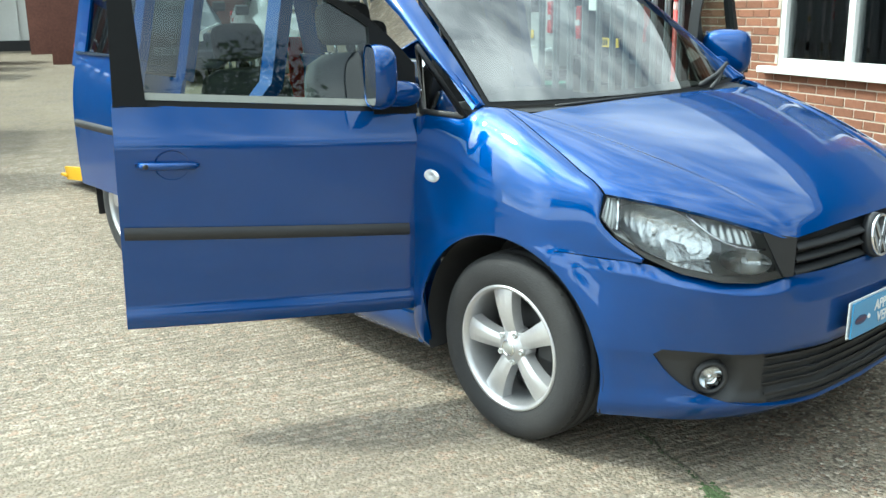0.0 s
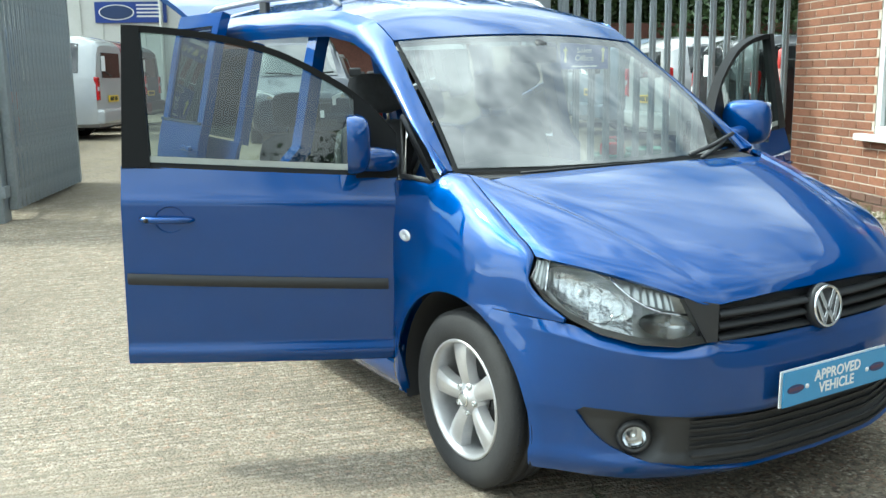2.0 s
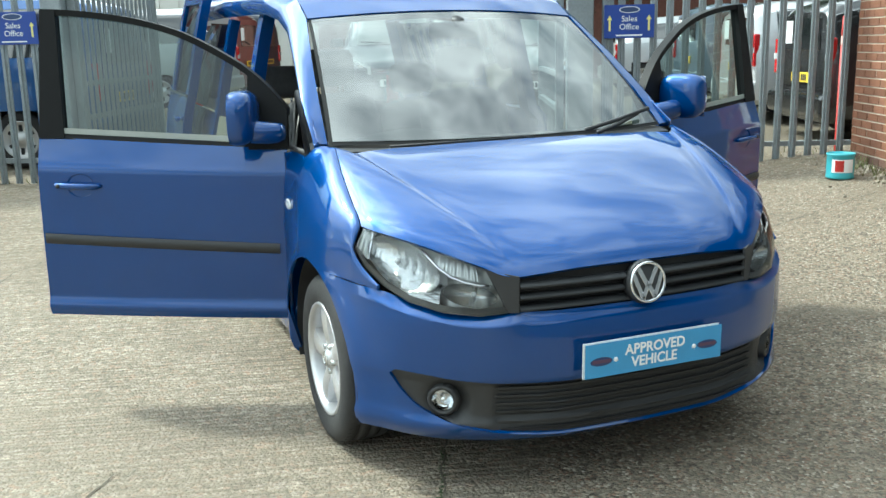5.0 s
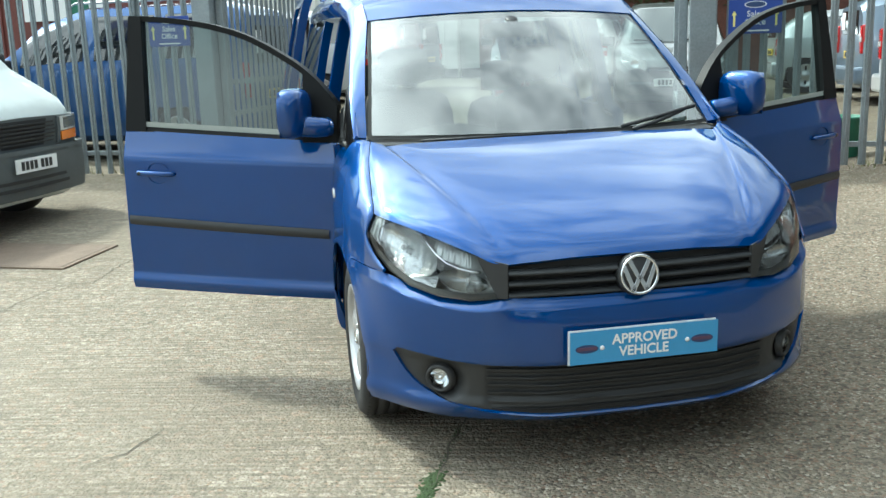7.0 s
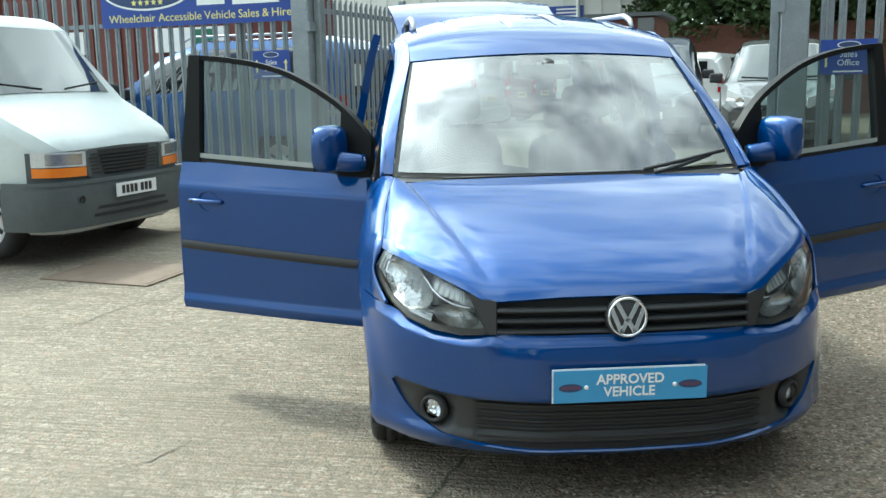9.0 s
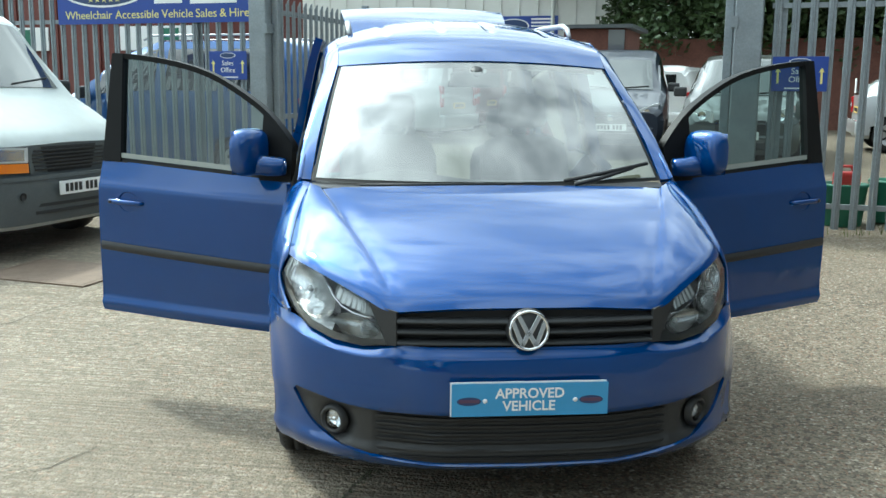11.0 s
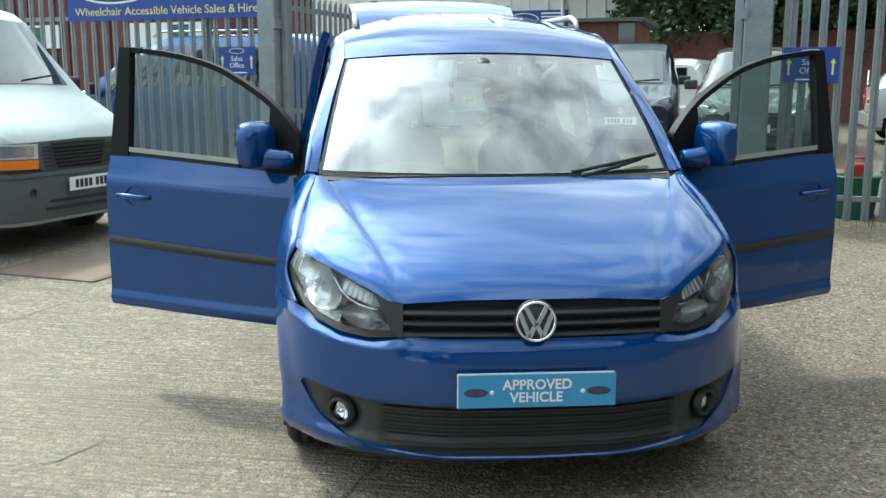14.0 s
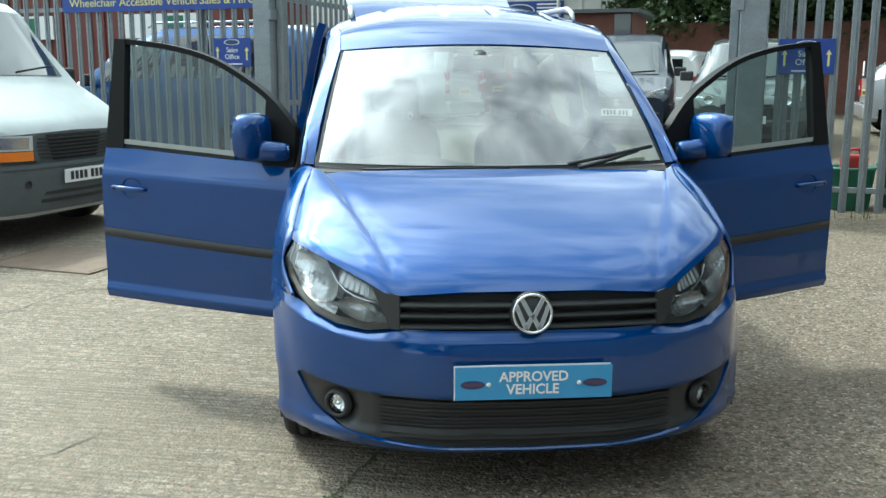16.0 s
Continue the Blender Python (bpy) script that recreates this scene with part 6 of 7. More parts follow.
COMPACT_VAN = [(0, 0.74, 0.66, 0.66, 0.74), (0.08, 0.83, 0.74, 0.72, 0.82), (0.95, 0.88, 1.00, 0.74, 1.08), (1.70, 0.895, 1.06, 0.68, 1.62), (2.3, 0.895, 1.07, 0.69, 1.80), (4.05, 0.895, 1.07, 0.69, 1.80), (4.30, 0.88, 1.06, 0.67, 1.72), (4.38, 0.85, 1.04, 0.64, 1.64)]
MPV = [(0, 0.68, 0.62, 0.60, 0.70), (0.10, 0.80, 0.70, 0.70, 0.80), (0.95, 0.87, 0.96, 0.74, 1.04), (1.75, 0.885, 1.02, 0.64, 1.60), (2.3, 0.885, 1.03, 0.64, 1.70), (3.7, 0.885, 1.04, 0.62, 1.66), (4.15, 0.86, 1.02, 0.58, 1.50), (4.35, 0.84, 0.98, 0.60, 1.10)]
LOW_VAN = [(y, w, 0.93 * belt, top, 0.88 * roof) for y, w, belt, top, roof in COMPACT_VAN]
HATCH = [(0, 0.68, 0.60, 0.60, 0.68), (0.10, 0.78, 0.66, 0.70, 0.74), (1.05, 0.84, 0.90, 0.72, 0.96), (1.85, 0.86, 0.94, 0.58, 1.42), (2.4, 0.86, 0.95, 0.58, 1.47), (3.4, 0.86, 0.96, 0.56, 1.42), (3.85, 0.83, 0.95, 0.54, 1.15), (3.98, 0.80, 0.92, 0.60, 1.0)]
BIGVAN = [(0, 0.62, 0.80, 0.58, 0.90), (0.05, 0.80, 0.86, 0.74, 0.985), (0.16, 0.90, 0.93, 0.80, 1.075), (0.40, 0.955, 1.07, 0.84, 1.195), (0.64, 0.972, 1.20, 0.82, 1.335), (1.14, 0.985, 1.30, 0.77, 1.97), (1.32, 0.99, 1.33, 0.80, 2.06), (2.0, 0.99, 1.34, 0.82, 2.11), (4.95, 0.99, 1.34, 0.82, 2.11), (5.0, 0.97, 1.32, 0.80, 2.07)]


face_y = curve([0, 0.5, 0.62, 0.80, 0.90, 0.945, 0.99], [-0.02, -0.012, 0.0, 0.05, 0.16, 0.26, 0.42])
bump_x = curve([0, 0.42, 0.62, 0.78, 0.90, 1.0], [0, 0.55, 0.80, 0.93, 0.985, 1.0])
bump_y = curve([0, 0.42, 0.62, 0.78, 0.90, 1.0], [-0.105, -0.085, -0.030, 0.075, 0.22, 0.37])


def big_nose(v, sts):
    """Grey-bumpered nose of the old white van."""
    def shell(u, q):
        k = abs(2 * u - 1)
        return Vector((math.copysign(bump_x(k) + 0.012 * math.sin(math.pi * q), 2 * u - 1), bump_y(k) - 0.022 * math.sin(math.pi * q) * (1 - k), 0.285 + 0.385 * q))
    b = part("bumper", grid(shell, 48, 10, centre=(0, 1.2, 0.5)), VANGREY, v, "faded grey plastic bumper", thick=0.04)
    part("bumper_lip", grid(lambda u, q: shell(u, 0.93 + 0.09 * q) + Vector((0, -0.010, 0)), 48, 2, centre=(0, 1.2, 0.5)), VANGREY, b, thick=0.012)
    for z in (0.36, 0.42):
        part("bumper_slot", grid(lambda u, q, z=z: Vector((0.98 * (u - 0.5), -0.130 + 0.03 * abs(2 * u - 1) ** 2, z + 0.026 * q)), 12, 1, centre=(0, 1.2, 0.5)), DARK, b, thick=0.01)
    part("nose_band", grid(lambda u, q: Vector((1.84 * (u - 0.5), face_y(abs(1.84 * (u - 0.5))) - 0.022, 0.63 + (0.30 - 0.02 * abs(2 * u - 1)) * q)), 36, 4, centre=(0, 1.2, 0.7)), VANGREY, v, thick=0.03)
    for i in range(6):
        part("grille_slat", grid(lambda u, q, i=i: Vector(((0.90 - 0.03 * abs(i - 3)) * (u - 0.5), -0.062 + 0.02 * abs(2 * u - 1) ** 2, 0.712 + 0.031 * i + 0.012 * q)), 12, 1, centre=(0, 1.2, 0.7)), GRILLE, v, thick=0.02)
    part("grille_backing", grid(lambda u, q: Vector(((0.98 - 0.16 * (1 - q)) * (u - 0.5), -0.047 + 0.02 * abs(2 * u - 1) ** 2, 0.690 + 0.215 * q)), 12, 2, centre=(0, 1.2, 0.7)), DARK, v)
    for s in (-1, 1):
        def lamp_at(u, q, z0, z1, out, s=s):
            x = 0.50 + 0.41 * u
            return Vector((s * x, face_y(x) - out, z0 + (z1 - z0) * q + 0.012 * u))
        lm = part("headlight", grid(lambda u, q: lamp_at(u, q, 0.785, 0.905, 0.045), 14, 4, centre=(0, 1.2, 0.7)), PALELENS, v, "clear rectangular headlight", thick=0.02)
        part("reflector", grid(lambda u, q: lamp_at(0.1 + 0.75 * u, q, 0.80, 0.89, 0.048), 10, 3, centre=(0, 1.2, 0.7)), REFLECTOR, lm)
        part("indicator", grid(lambda u, q: lamp_at(u, q, 0.715 - 0.012, 0.778, 0.047), 14, 3, centre=(0, 1.2, 0.7)), ORANGE, lm, "amber indicator lens", thick=0.02)
        part("grille_end", grid(lambda u, q, s=s: Vector((s * (0.455 + 0.04 * u + 0.03 * (q - 0.5)), -0.055, 0.69 + 0.22 * q)), 2, 4, centre=(0, 1.2, 0.7)), VANGREY, v, thick=0.02)
    number_plate(v, (0.0, -0.150, 0.560), 0, WHITE)
    part("fog_recess", lathe([(0.0, 0.0001), (0.0, 0.028), (-0.01, 0.032)], 16), DARK, v, m=pose(-0.62, -0.095, 0.52, 0, 0, 90))


vehicle("white_van", "old white panel van with faded grey bumper and amber indicators", YARD @ pose(-0.62, -2.40, 0.062, 0.8, 0, 90), BIGVAN, VANWHITE, (0.64, 1.14), [(1.12, 1.95)], big_nose, None, axles=(0.70, 3.5), wheel_r=0.33)
vehicle("blue_van", "blue compact van with silver roof rails parked behind the fence", YARD @ pose(-4.50, 1.80, 0.24, 0, 0, -90), COMPACT_VAN, BLUE_FAR, (0.95, 1.70), [(1.5, 2.35), (2.5, 3.25), (3.4, 4.1)], nose(), tail(), rails=True)
vehicle("silver_van", "silver compact van parked with its tail towards the yard", YARD @ pose(-5.24, 9.46, 0.40, 0, 0, 264), COMPACT_VAN, SILVER, (0.95, 1.70), [(1.5, 2.35), (2.5, 3.25), (3.4, 4.1)], nose(), tail(), group="row of vehicles by the white wall")
vehicle("maroon_van", "maroon compact van in a row by the white wall", YARD @ pose(-5.34, 12.06, 0.42, 0, 0, 264), COMPACT_VAN, MAROON, (0.95, 1.70), [(1.5, 2.35), (2.5, 3.25), (3.4, 4.1)], nose(), tail(), group="row of vehicles by the white wall")
vehicle("dark_van", "dark compact van at the end of the row", YARD @ pose(-5.44, 14.46, 0.42, 0, 0, 264), COMPACT_VAN, NIGHT, (0.95, 1.70), [(1.5, 2.35), (2.5, 3.25), (3.4, 4.1)], nose(), tail(), group="row of vehicles by the white wall")
vehicle("silver_car", "pale silver people carrier inside the gateway", YARD @ pose(4.65, 5.0, 0.34, 0, 0, 1), MPV, CHAMPAGNE, (0.95, 1.75), [(1.6, 2.4), (2.5, 3.3)], nose(0.74), tail(), group="cars inside the yard")
vehicle("dark_blue_van", "dark blue compact van parked nose out inside the yard", YARD @ pose(2.62, 6.2, 0.37, 0, 0, 6), COMPACT_VAN, NIGHT, (0.95, 1.70), [(1.5, 2.35), (2.5, 3.25)], nose(), tail(), group="cars inside the yard")
vehicle("white_car", "white car with a paper sticker in its dark window", YARD @ pose(3.1, 17.0, 0.42, 0, 0, 172), LOW_VAN, PEARL, (0.95, 1.70), [(1.5, 2.35), (2.5, 3.25)], nose(), tail((0.70, 1.0), 0.12, (1.02, 1.38)), group="cars inside the yard")
SKYBLUE = mat("pale_blue_car_paint", (0.16, 0.21, 0.27), 0.3, 0.4, vary=0.05, coat=1.0)
vehicle("silver_car", "pale silver hatchback parked in the row behind the fence", YARD @ pose(10.45, 9.75, rise(8, 9.7), 0, 0, 92.5), HATCH, SILVER, (1.05, 1.85), [(1.7, 2.4), (2.5, 3.3)], nose(0.66, (0.46, 0.62)), tail((0.66, 0.95), 0.13, (0.98, 1.25)), group="cars behind the short fence")
vehicle("blue_car", "blue compact van with red tail lamps parked behind the fence", YARD @ pose(11.72, 7.04, rise(9, 7), 0, 0, 92.5), LOW_VAN, SKYBLUE, (0.95, 1.70), [(1.5, 2.35), (2.5, 3.25), (3.4, 4.1)], nose(), tail((0.74, 1.16), 0.12, (1.02, 1.38)), group="cars behind the short fence")
vehicle("black_car", "black people carrier with a yellow rear plate behind the fence", YARD @ pose(12.05, 2.43, rise(9, 2.4), 0, 0, 92.5), LOW_VAN, BLACKCAR, (0.95, 1.70), [(1.5, 2.35), (2.5, 3.25), (3.4, 4.1)], nose(), tail((0.74, 1.16), 0.12, (1.02, 1.38)), group="cars behind the short fence")
vehicle("white_car", "white compact van with tall red tail lamps behind the fence", YARD @ pose(11.9, 4.73, rise(9, 4.7), 0, 0, 92.5), LOW_VAN, mat("silver_white_paint", (0.50, 0.51, 0.52), 0.3, 0.3, vary=0.05, coat=1.0), (0.95, 1.70), [(1.5, 2.35), (2.5, 3.25), (3.4, 4.1)], nose(), tail((0.74, 1.16), 0.12, (1.02, 1.38)), group="cars behind the short fence")

# ---- small things at the foot of the fence ----
POT = mat("turquoise_tin", (0.06, 0.36, 0.42), 0.4, vary=0.08, scale=14, coat=0.3)
REDPAINT = mat("red_paint", (0.42, 0.025, 0.02), 0.45, vary=0.1, scale=9)
GREENP = mat("green_plastic", (0.02, 0.14, 0.085), 0.5, vary=0.12, scale=9)
pu, pv = 6.94, -1.02
tin = part("paint_tin", lathe([(0.0, 0.0001), (0.0, 0.132), (0.012, 0.140), (0.03, 0.135), (0.225, 0.135), (0.235, 0.142), (0.250, 0.142), (0.250, 0.130), (0.235, 0.126), (0.235, 0.0001)], 36), POT, None, m=Matrix.Translation(yard(pu, pv)) @ pose(0, 0, 0, 0, -90, 0) @ Matrix.Diagonal((0.84, 0.82, 0.82, 1)))
tagged(tin, "turquoise paint tin with a white and red label", "paint tin")
lab = bmesh.new()
grid(lambda u, q: Vector((0.065 + 0.13 * q, 0.137 * math.cos(radians(100 + 95 * u)), 0.137 * math.sin(radians(100 + 95 * u)))), 10, 1, lab)
part("label_sheet", lab, WHITE, tin, "white paper label")
lab = bmesh.new()
grid(lambda u, q: Vector((0.075 + 0.11 * q, 0.1385 * math.cos(radians(115 + 36 * u)), 0.1385 * math.sin(radians(115 + 36 * u)))), 6, 1, lab)
part("label_patch", lab, REDPAINT, tin, "red label patch")
pole = tagged(part("red_pole", lathe([(0, 0.040), (1.00, 0.040), (1.00, 0.034), (1.08, 0.034), (1.10, 0.040), (1.26, 0.036), (1.28, 0.0001)], 18), REDPAINT, None, m=Matrix.Translation(yard(7.36, 0.16)) @ pose(0, 0, 0, 0, -90, 0)), "red painted steel bollard behind the fence", "bollard")
part("pale_band", lathe([(1.00, 0.041), (1.08, 0.041)], 18), mat("faded_pink_band", (0.7, 0.45, 0.42), 0.6), pole)
for i, (du, dv) in enumerate(((5.78, 0.62), (6.22, 0.75))):
    tub = part("green_tub", lathe([(0, 0.0001), (0, 0.17), (0.02, 0.18), (0.36, 0.21), (0.38, 0.225), (0.40, 0.22), (0.40, 0.195), (0.30, 0.18), (0.30, 0.0001)], 28), GREENP, None, m=Matrix.Translation(yard(du, dv)) @ pose(0, 0, 0, 0, -90, 0))
    tagged(tub, "green plastic tub standing behind the fence", "tub", group="green tubs")
can = empty("fuel_can", Matrix.Translation(yard(5.80, 0.62, 0.31)))
part("can_body", box((0.22, 0.16, 0.20), (0, 0, 0.10)), REDPAINT, can, smooth=False, bevel=0.03)
part("can_handle", tube([(-0.07, 0, 0.20), (-0.06, 0, 0.25), (0.04, 0, 0.25), (0.06, 0, 0.20)], 0.014, 8), REDPAINT, can)
part("can_cap", lathe([(0, 0.02), (0.04, 0.02), (0.04, 0.0001)], 12), GRILLE, can, m=pose(0.085, 0, 0.19, 0, -90, 0))
tagged(can, "red plastic fuel can standing in a green tub", "fuel can")

# ---- white industrial wall, container and far brick wall ----
CLADDING = mat("pale_cladding", (0.62, 0.63, 0.60), 0.6, vary=0.05, scale=2, stain=(0.42, 0.42, 0.38), stain_scale=0.8, stain_amount=0.3)
RUSTRED = mat("red_container_paint", (0.12, 0.025, 0.02), 0.6, vary=0.2, scale=4, stain=(0.10, 0.05, 0.03), stain_scale=2, stain_amount=0.5)
hall = empty("white_hall", YARD @ pose(-9.5, 21.5, 0.40))
tagged(hall, "long white clad industrial building behind the yard", "building")
part("wall", box((17.6, 5.0, 5.2), (0.8, 2.5, 2.6)), CLADDING, hall, smooth=False)
for i in range(28):
    part("cladding_rib", box((0.05, 0.04, 4.9), (-7.8 + 0.62 * i, -0.02, 2.65)), CLADDING, hall, smooth=False)
part("base_course", box((17.64, 0.06, 0.32), (0.8, -0.03, 0.16)), DARK, hall, smooth=False)
part("drainpipe", tube([(7.6, -0.10, 0.02), (7.6, -0.10, 4.9)], 0.06, 10), CLADDING, hall)
hs = part("wall_sign", box((2.1, 0.03, 0.62), (6.72, -0.06, 3.06)), SIGNBLUE, hall, "blue company sign", smooth=False)
oval = [(6.30 + 0.52 * math.cos(a), 3.06 + 0.23 * math.sin(a)) for a in (2 * math.pi * k / 28 for k in range(28))]
part("emblem", slab(oval, 0.01), WHITE, hs, smooth=False, m=pose(0, -0.085, 0))
part("emblem_centre", slab([(6.30 + (x - 6.30) * 0.93, 3.06 + (z - 3.06) * 0.88) for x, z in oval], 0.01), NAVY, hs, smooth=False, m=pose(0, -0.095, 0))
for k in range(4):
    part("print_bar", box((0.78, 0.01, 0.05), (7.28, -0.08, 3.27 - 0.11 * k)), WHITE, hs, smooth=False)
box_c = empty("shipping_container", YARD @ pose(2.4, 22.5, 0.42))
tagged(box_c, "dark red corrugated shipping container", "container")
part("body", box((2.44, 6.0, 2.6), (0, 3.0, 1.3)), RUSTRED, box_c, smooth=False)
for i in range(9):
    part("door_rib", box((0.10, 0.05, 2.3), (-1.1 + 0.275 * i, -0.02, 1.3)), RUSTRED, box_c, smooth=False)
for x in (-0.75, -0.35, 0.35, 0.75):
    part("lock_rod", tube([(x, -0.07, 0.15), (x, -0.07, 2.5)], 0.02, 8), GALV, box_c)
trestle = empty("pallet_truck", YARD @ pose(2.2, 19.5, 0.42, 0, 0, 20))
tagged(trestle, "pale metal trolley standing by the container", "trolley")
part("bed", box((1.3, 0.7, 0.06), (0, 0, 0.28)), LINING, trestle, smooth=False, bevel=0.01)
for sx in (-1, 1):
    for sy in (-1, 1):
        part("leg", box((0.06, 0.06, 0.26), (sx * 0.55, sy * 0.28, 0.13)), LINING, trestle, smooth=False)
part("handle", tube([(-0.60, -0.3, 0.30), (-0.66, -0.3, 0.62), (-0.66, 0.3, 0.62), (-0.60, 0.3, 0.30)], 0.025, 8), LINING, trestle)

farwall = tagged(part("wall_far", box((29.0, 0.25, 2.45), (0, 0, 1.225)), mat("far_brick", (0.120, 0.050, 0.036), 0.9, vary=0.3, scale=3, bump=0.4, bump_scale=14), None, smooth=False, m=YARD @ pose(13.9, 18.6, 0.40)), "old dark red brick boundary wall", "wall", kind="structure")
shed = empty("brick_shed", YARD @ pose(1.12, 12.6, 0.42))
tagged(shed, "small brick shed with a flat dark roof", "shed")
part("wall", box((1.40, 2.2, 2.38), (0, 1.1, 1.19)), MATS["far_brick"], shed, smooth=False)
part("roof", box((1.75, 2.5, 0.08), (0, 1.1, 2.43)), VANGREY, shed, smooth=False)
part("grey_panel", box((0.36, 0.03, 0.55), (0.50, -0.02, 2.08)), CHAMPAGNE, shed, smooth=False)

DARKRED = mat("dark_red_cladding", (0.13, 0.035, 0.028), 0.6, vary=0.15, scale=3)
store = empty("red_store", YARD @ pose(-9.2, 5.4, 0.34))
tagged(store, "dark red clad store building behind the fence", "building")
part("wall", box((10.4, 3.0, 3.6), (0, 1.5, 1.8)), DARKRED, store, smooth=False)
for i in range(34):
    part("cladding_rib", box((0.05, 0.035, 3.5), (-5.1 + 0.31 * i, -0.015, 1.8)), DARKRED, store, smooth=False)
part("roof", box((10.8, 3.4, 0.12), (0, 1.5, 3.66)), TRIM, store, smooth=False)
for x, w in ((0.6, 1.9), (3.9, 1.5)):
    b = part("notice_board", box((w, 0.03, 0.42), (x, -0.05, 1.95)), WHITE, store, "white notice board", smooth=False)
    part("board_patch", box((w * 0.25, 0.02, 0.34), (x + 0.2 * w, -0.07, 1.95)), GREENP, b, smooth=False)

# ---- brick office building beside the yard: its wall runs along v at u = 7.40 ----
WALL_U = 7.40
wallm = YARD @ pose(WALL_U, 0, 0)
office = empty("office_building", wallm)
tagged(office, "red brick office building with white-framed windows", "building")
W_V0, W_V1, W_Z0, W_Z1 = -3.20, -1.44, 0.90, 2.35
core = bmesh.new()
for v0, v1, z0, z1 in ((-3.45, W_V0, -0.1, 2.62), (W_V1, -0.06, -0.1, 2.62), (W_V0, W_V1, -0.1, W_Z0), (W_V0, W_V1, W_Z1, 2.62)):
    box((0.24, v1 - v0, z1 - z0), (0.113, (v0 + v1) / 2, (z0 + z1) / 2), core)
wall_core = part("wall", core, MORTAR, office, smooth=False)
for sv in (-0.18, -14.9):
    part("side_wall", box((8.0, 0.24, 2.72), (4.26, sv, 1.26)), MATS["far_brick"], office, smooth=False)
# eaves and slate roof are unseen, added dark to dim the bonnet's reflection
UNSEEN_SLATE = mat("unseen_dark_slates", (0.028, 0.030, 0.034), 0.6, vary=0.25, scale=5, bump=0.3, bump_scale=30)
part("soffit", box((0.55, 15.4, 0.05), (-0.16, -7.5, 2.66)), TRIM, office, smooth=False)
part("fascia", box((0.03, 15.4, 0.20), (-0.44, -7.5, 2.74)), TRIM, office, smooth=False)
part("roof", grid(lambda u, q: Vector((-0.46 + 5.0 * u, 0.2 - 15.4 * q, 2.83 + 2.6 * u)), 2, 2, centre=(2, -7, 0)), UNSEEN_SLATE, office, smooth=False, thick=0.06)
part("ceiling_board", box((8.0, 15.0, 0.06), (4.2, -7.4, 2.72)), WALLIN, office, smooth=False)
# unseen grey extension, added to darken what the open door and bonnet reflect
part("far_end_wall", box((0.24, 11.6, 2.72), (0.113, -9.25, 1.26)), mat("unseen_wall_grey", (0.085, 0.09, 0.095), 0.75, vary=0.2, scale=3, bump=0.2, bump_scale=12), office, smooth=False)
part("room_wall", box((0.1, 3.4, 2.5), (2.3, -2.25, 1.4)), WALLIN, office, smooth=False)
part("room_floor", box((3.1, 3.4, 0.1), (1.85, -2.25, 0.2)), WALLIN, office, smooth=False)
for v in (-4.0, -0.5):
    part("room_side", box((3.1, 0.1, 2.4), (1.85, v, 1.45)), WALLIN, office, smooth=False)
win = empty("window", parent=office)
win["label"] = "white plastic framed office window"
fw = 0.065
for (sy, sz, py, pz) in ((W_V1 - W_V0, fw, (W_V0 + W_V1) / 2, W_Z0 + fw / 2), (W_V1 - W_V0, fw, (W_V0 + W_V1) / 2, W_Z1 - fw / 2), (fw, W_Z1 - W_Z0 - 2 * fw, W_V1 - fw / 2, (W_Z0 + W_Z1) / 2), (fw, W_Z1 - W_Z0 - 2 * fw, W_V0 + fw / 2, (W_Z0 + W_Z1) / 2), (fw * 1.1, W_Z1 - W_Z0 - 2 * fw, -2.29, (W_Z0 + W_Z1) / 2)):
    part("frame_bar", box((0.07, sy, sz), (0.035, py, pz)), UPVC, win, smooth=False, bevel=0.006)
for v0, v1 in ((W_V0 + fw, -2.325), (-2.255, W_V1 - fw)):
    p = part("pane", box((0.012, v1 - v0, W_Z1 - W_Z0 - 2 * fw), (0.045, (v0 + v1) / 2, (W_Z0 + W_Z1) / 2)), PANE, win, smooth=False)
    p.visible_shadow = False
part("sill", box((0.16, 2.02, 0.055), (-0.02, (W_V0 + W_V1) / 2 + 0.03, W_Z0 - 0.03)), UPVC, win, "white window sill", smooth=False, bevel=0.008)
chair = tagged(empty("office_chair", wallm @ pose(1.1, -2.0, 0.25)), "dark office chair standing inside the window", "chair")
part("backrest", box((0.08, 0.46, 0.5), (0, 0, 0.80)), CABIN, chair, bevel=0.035, smooth=False)
part("seat", box((0.46, 0.46, 0.08), (0.2, 0, 0.45)), CABIN, chair, bevel=0.03, smooth=False)
part("column", tube([(0.2, 0, 0.05), (0.2, 0, 0.43)], 0.03, 8), CABIN, chair)
part("base", lathe([(0.0, 0.0001), (0.0, 0.25), (0.05, 0.2), (0.06, 0.0001)], 10), CABIN, chair, m=pose(0.2, 0, 0.0, 0, -90, 0))

# rubble and weeds along the wall foot
RUBBLE = mat("rubble", (0.26, 0.23, 0.18), 0.95, vary=0.35, scale=25, bump=0.5, bump_scale=90)
rng = random.Random(11)
bm = bmesh.new()
for i in range(260):
    v = rng.uniform(-4.0, -0.1)
    d = abs(rng.gauss(0, 0.22))
    p = yard(WALL_U - 0.03 - d, v)
    r = rng.uniform(0.008, 0.035) * (1.2 if d < 0.2 else 0.7)
    bmesh.ops.create_icosphere(bm, subdivisions=1, radius=r, matrix=Matrix.Translation(p) @ Euler((rng.random() * 6, rng.random() * 6, 0)).to_matrix().to_4x4() @ Matrix.Diagonal((1, rng.uniform(0.6, 1.2), rng.uniform(0.4, 0.8), 1)))
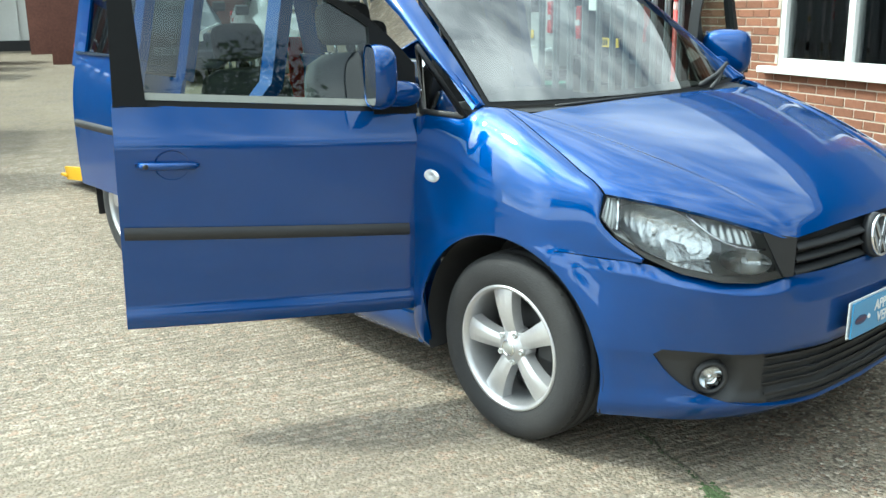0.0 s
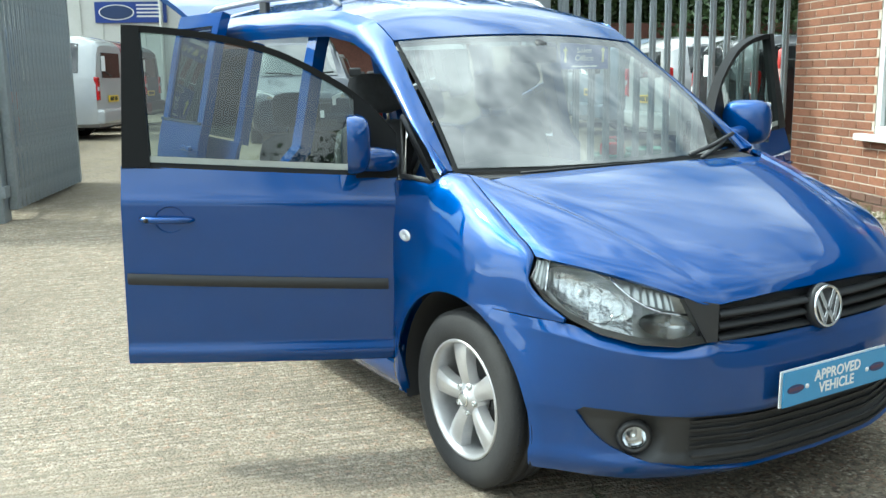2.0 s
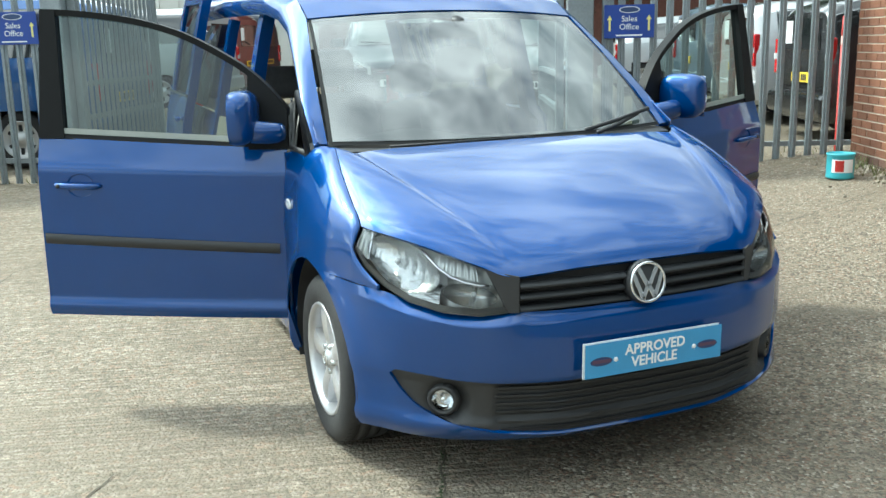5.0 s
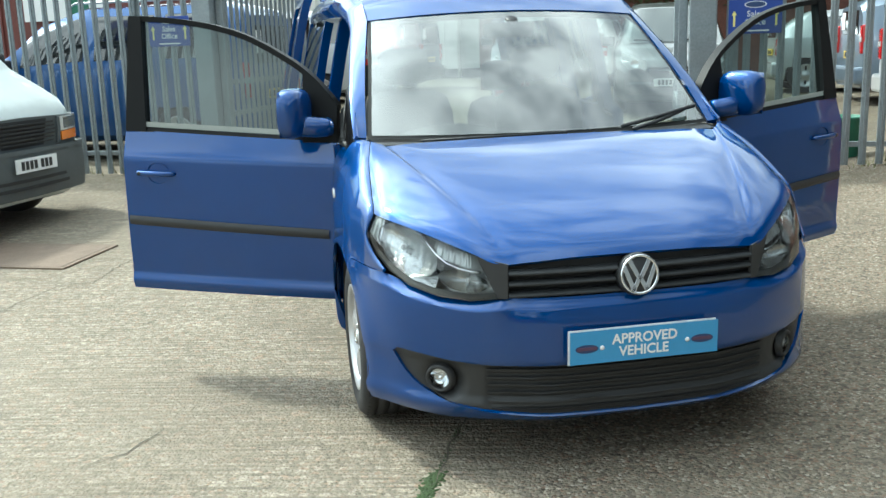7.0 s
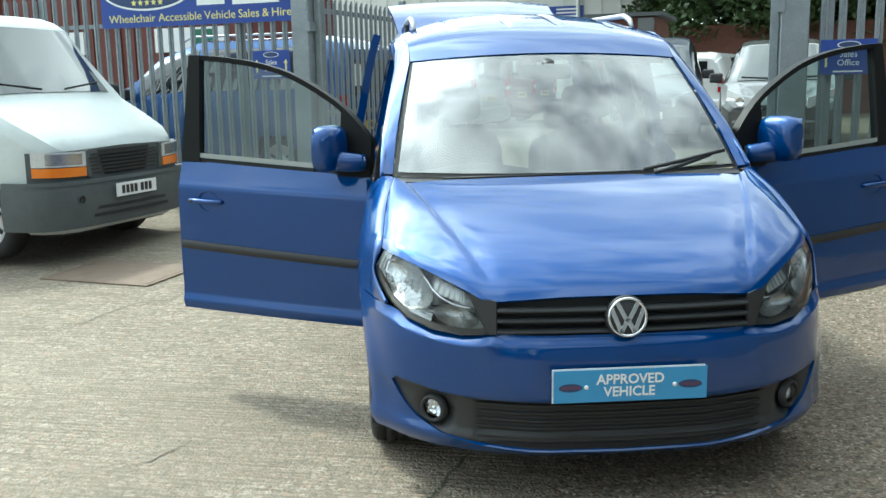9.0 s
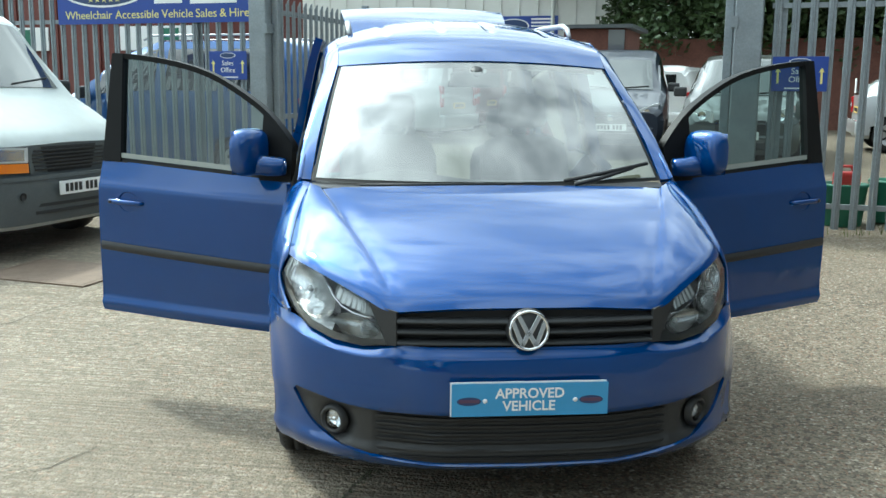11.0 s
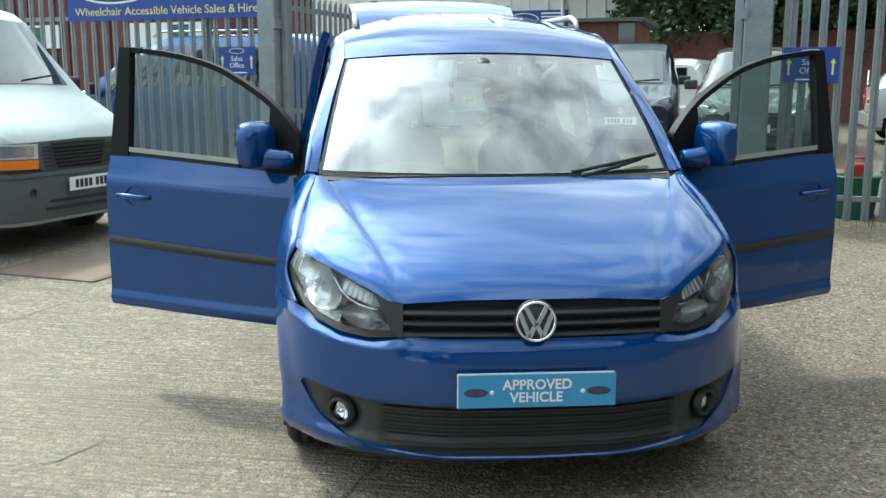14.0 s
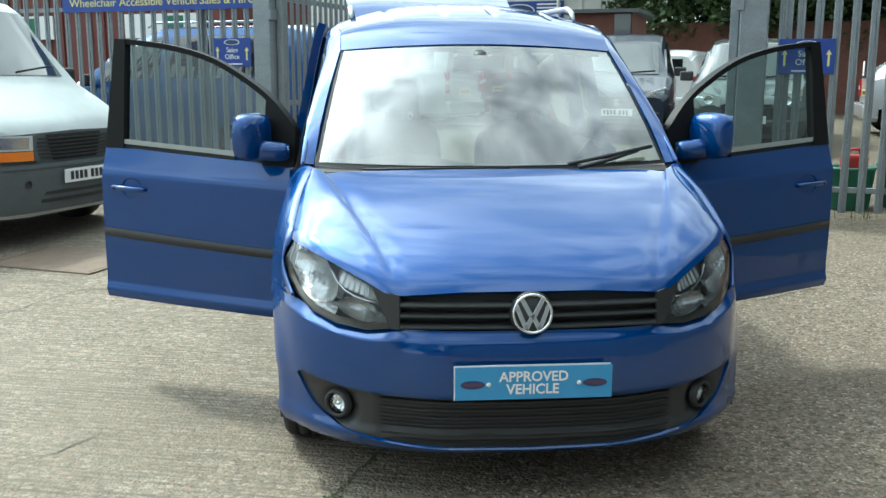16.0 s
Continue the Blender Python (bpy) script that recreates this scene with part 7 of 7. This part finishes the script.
for i in range(160):
    u = rng.uniform(-6.0, 7.2)
    if -0.2 < u < 4.9:
        continue
    p = yard(u, rng.gauss(-0.05, 0.12))
    r = rng.uniform(0.006, 0.022)
    bmesh.ops.create_icosphere(bm, subdivisions=1, radius=r, matrix=Matrix.Translation(p) @ Matrix.Diagonal((1.3, 1, 0.5, 1)))
tagged(part("rubble", bm, RUBBLE, None, smooth=False), "loose stones and dirt along the wall and fence", "rubble", kind="stuff")
WEED = mat("dry_weeds", (0.11, 0.12, 0.04), 0.9, vary=0.4, scale=12)
bm = bmesh.new()
for i in range(900):
    if rng.random() < 0.6:
        u = rng.uniform(-7.0, 7.2)
        if 0.0 < u < 4.8:
            continue
        p = yard(u, rng.gauss(0.03, 0.07))
    else:
        p = yard(WALL_U - 0.06 - abs(rng.gauss(0, 0.10)), rng.uniform(-4, -0.1))
    h, a = rng.uniform(0.03, 0.13), rng.uniform(0, 6.28)
    d = Vector((math.cos(a), math.sin(a), 0))
    tip = p + d * h * 0.6 + Vector((0, 0, h))
    sd_ = Vector((-d.y, d.x, 0)) * 0.005
    bm.faces.new([bm.verts.new(p - sd_), bm.verts.new(p + sd_), bm.verts.new(tip)])
tagged(part("weeds", bm, WEED, None, smooth=False), "short dry weeds along the fence and wall", "weeds", kind="stuff")

# ---- trees ----
LEAF = mat("tree_leaves", (0.036, 0.066, 0.018), 0.55, vary=0.55, scale=1.6)
BARK = mat("bark", (0.09, 0.07, 0.05), 0.95, vary=0.3, scale=12, bump=0.5, bump_scale=40)


def tree(at, h, r, seed, leaves=2600, label="leafy broad green tree behind the brick wall"):
    rg = random.Random(seed)
    t = empty("tree", Matrix.Translation(at))
    tagged(t, label, "tree", group="trees")
    bm = tube([(0, 0, -0.1), (0.05, 0, h * 0.25), (-0.05, 0.08, h * 0.55), (0.0, 0.1, h * 0.8)], [0.22, 0.17, 0.11, 0.04], 8)
    clumps = []
    for k in range(9):
        a, z0 = rg.uniform(0, 6.28), rg.uniform(0.25, 0.6) * h
        e = Vector((math.cos(a) * r * rg.uniform(0.5, 0.85), math.sin(a) * r * rg.uniform(0.5, 0.85), z0 + rg.uniform(0.1, 0.38) * h))
        tube([(0, 0, z0), tuple(Vector((0, 0, z0)).lerp(e, 0.5) + Vector((0, 0, 0.15))), tuple(e)], [0.08, 0.05, 0.02], 6, bm)
        clumps.append((e, r * rg.uniform(0.32, 0.55)))
    part("trunk", bm, BARK, t)
    for k in range(12):
        a, q = rg.uniform(0, 6.28), rg.random() ** 0.5
        clumps.append((Vector((math.cos(a) * r * q * 0.9, math.sin(a) * r * q * 0.9, h * rg.uniform(0.30, 0.95))), r * rg.uniform(0.28, 0.5)))
    g = np.random.default_rng(seed)
    pick = g.integers(0, len(clumps), leaves)
    centre = np.array([tuple(c) for c, _ in clumps])[pick]
    size = np.array([cr for _, cr in clumps])[pick]

    def directions(flat):
        d = g.normal(size=(leaves, 3)) * (1, 1, flat)
        return d / np.linalg.norm(d, axis=1)[:, None]
    p = centre + directions(1.0) * (size * g.uniform(0.50, 1.08, leaves))[:, None] * (1, 1, 0.75)
    s = g.uniform(0.055, 0.125, leaves)[:, None]
    e1, e2 = directions(0.6) * s, directions(0.6) * s * 0.7
    verts = np.stack((p - e1, p + e2, p + e1, p - e2), axis=1).reshape(-1, 3)
    me = bpy.data.meshes.new("crown")
    me.from_pydata(verts.tolist(), [], np.arange(4 * leaves).reshape(-1, 4).tolist())
    me.materials.append(LEAF)
    cr_ = new("crown", me)
    cr_.parent = t
    return t


for k, (u, v, h, r) in enumerate(((3.6, 19.9, 4.2, 2.2), (5.4, 19.8, 4.0, 2.2), (7.0, 20.2, 4.6, 2.4), (10.4, 20.0, 4.4, 2.3), (14.4, 20.1, 4.8, 2.5), (19.0, 20.3, 4.6, 2.4), (24.0, 20.4, 4.8, 2.6), (1.5, 21.0, 6.0, 2.6), (5.2, 20.6, 5.4, 2.4), (8.6, 21.4, 6.6, 2.8), (12.4, 20.8, 5.6, 2.5), (16.5, 22.0, 6.8, 3.0), (21.0, 22.0, 6.4, 2.9), (26.5, 21.5, 6.0, 2.8), (3.2, 24.5, 8.0, 3.2), (10.5, 25.0, 8.4, 3.3), (18.8, 26.0, 8.2, 3.4), (-0.6, 24.0, 7.0, 3.0), (7.0, 24.0, 7.6, 3.2), (14.5, 25.0, 7.8, 3.2))):
    tree(yard(u, v), 1.4 * h, 1.25 * r, 100 + k, 26000)
# trees and a low building behind the way in, seen only in the glass and paint
for k, (x, y, h, r) in enumerate(((-8, -20, 7.5, 3.2), (-1, -22, 6.5, 3.0), (7, -20, 8.0, 3.4), (14, -17, 7.0, 3.1), (-22, 2, 9.0, 3.6))):
    tree(Vector((x, y, 0)), h, r, 300 + k, 12000, "leafy tree at the entrance side of the yard")
depot = empty("brick_depot", pose(4, -29, 0))
tagged(depot, "low brick depot across the entrance side of the yard", "building")
part("wall", box((34, 6, 3.6), (0, -3, 1.8)), MATS["far_brick"], depot, smooth=False)
part("roof", box((35, 7, 0.3), (0, -3, 3.75)), TRIM, depot, smooth=False)

# ---- bricks of the office wall, laid course by course ----
def brick_mesh(w, h, d):
    bm = bmesh.new()
    box((d, w, h), (0, 0, 0), bm)
    bmesh.ops.bevel(bm, geom=[e for e in bm.edges], offset=0.0035, segments=1, affect="EDGES")
    me = bpy.data.meshes.new("brick")
    bm.to_mesh(me)
    bm.free()
    return me


FULL, HALF = brick_mesh(0.215, 0.065, 0.05), brick_mesh(0.1025, 0.065, 0.05)
FULL.materials.append(BRICK)
HALF.materials.append(BRICK)
FULL_D = brick_mesh(0.215, 0.065, 0.05)
FULL_D.materials.append(BRICKDARK)
rng = random.Random(21)
singles, rest = 0, bmesh.new()
for course in range(34):
    z = 0.06 + 0.075 * course
    beside = W_Z0 - 0.06 < z < W_Z1 + 0.03
    for top, low in (((-0.062, W_V1 + 0.002), (W_V0 - 0.002, -3.44)) if beside else ((-0.062, -3.44),)):
        v = -0.062 + (0.1125 if course % 2 else 0.0)
        while v > low + 0.03:
            a, b = min(v, top), max(v - 0.215, low)
            v -= 0.225
            if a - b < 0.03:
                continue
            off = rng.gauss(0, 0.0012)
            vc, wide = (a + b) / 2, a - b
            dark = course < 5
            if wide > 0.21 and vc > -3.0 and z < 2.3 and singles < 296:
                o = new("brick", FULL_D if dark else FULL)
                o.parent = wall_core
                o.matrix_basis = pose(0.012 + off - (0.012 if dark else 0), vc, z)
                singles += 1
            else:
                box((0.05, wide, 0.065), (0.012 + off, vc, z), rest)
tagged(part("bricks", rest, BRICK, wall_core, smooth=False), kind="stuff")
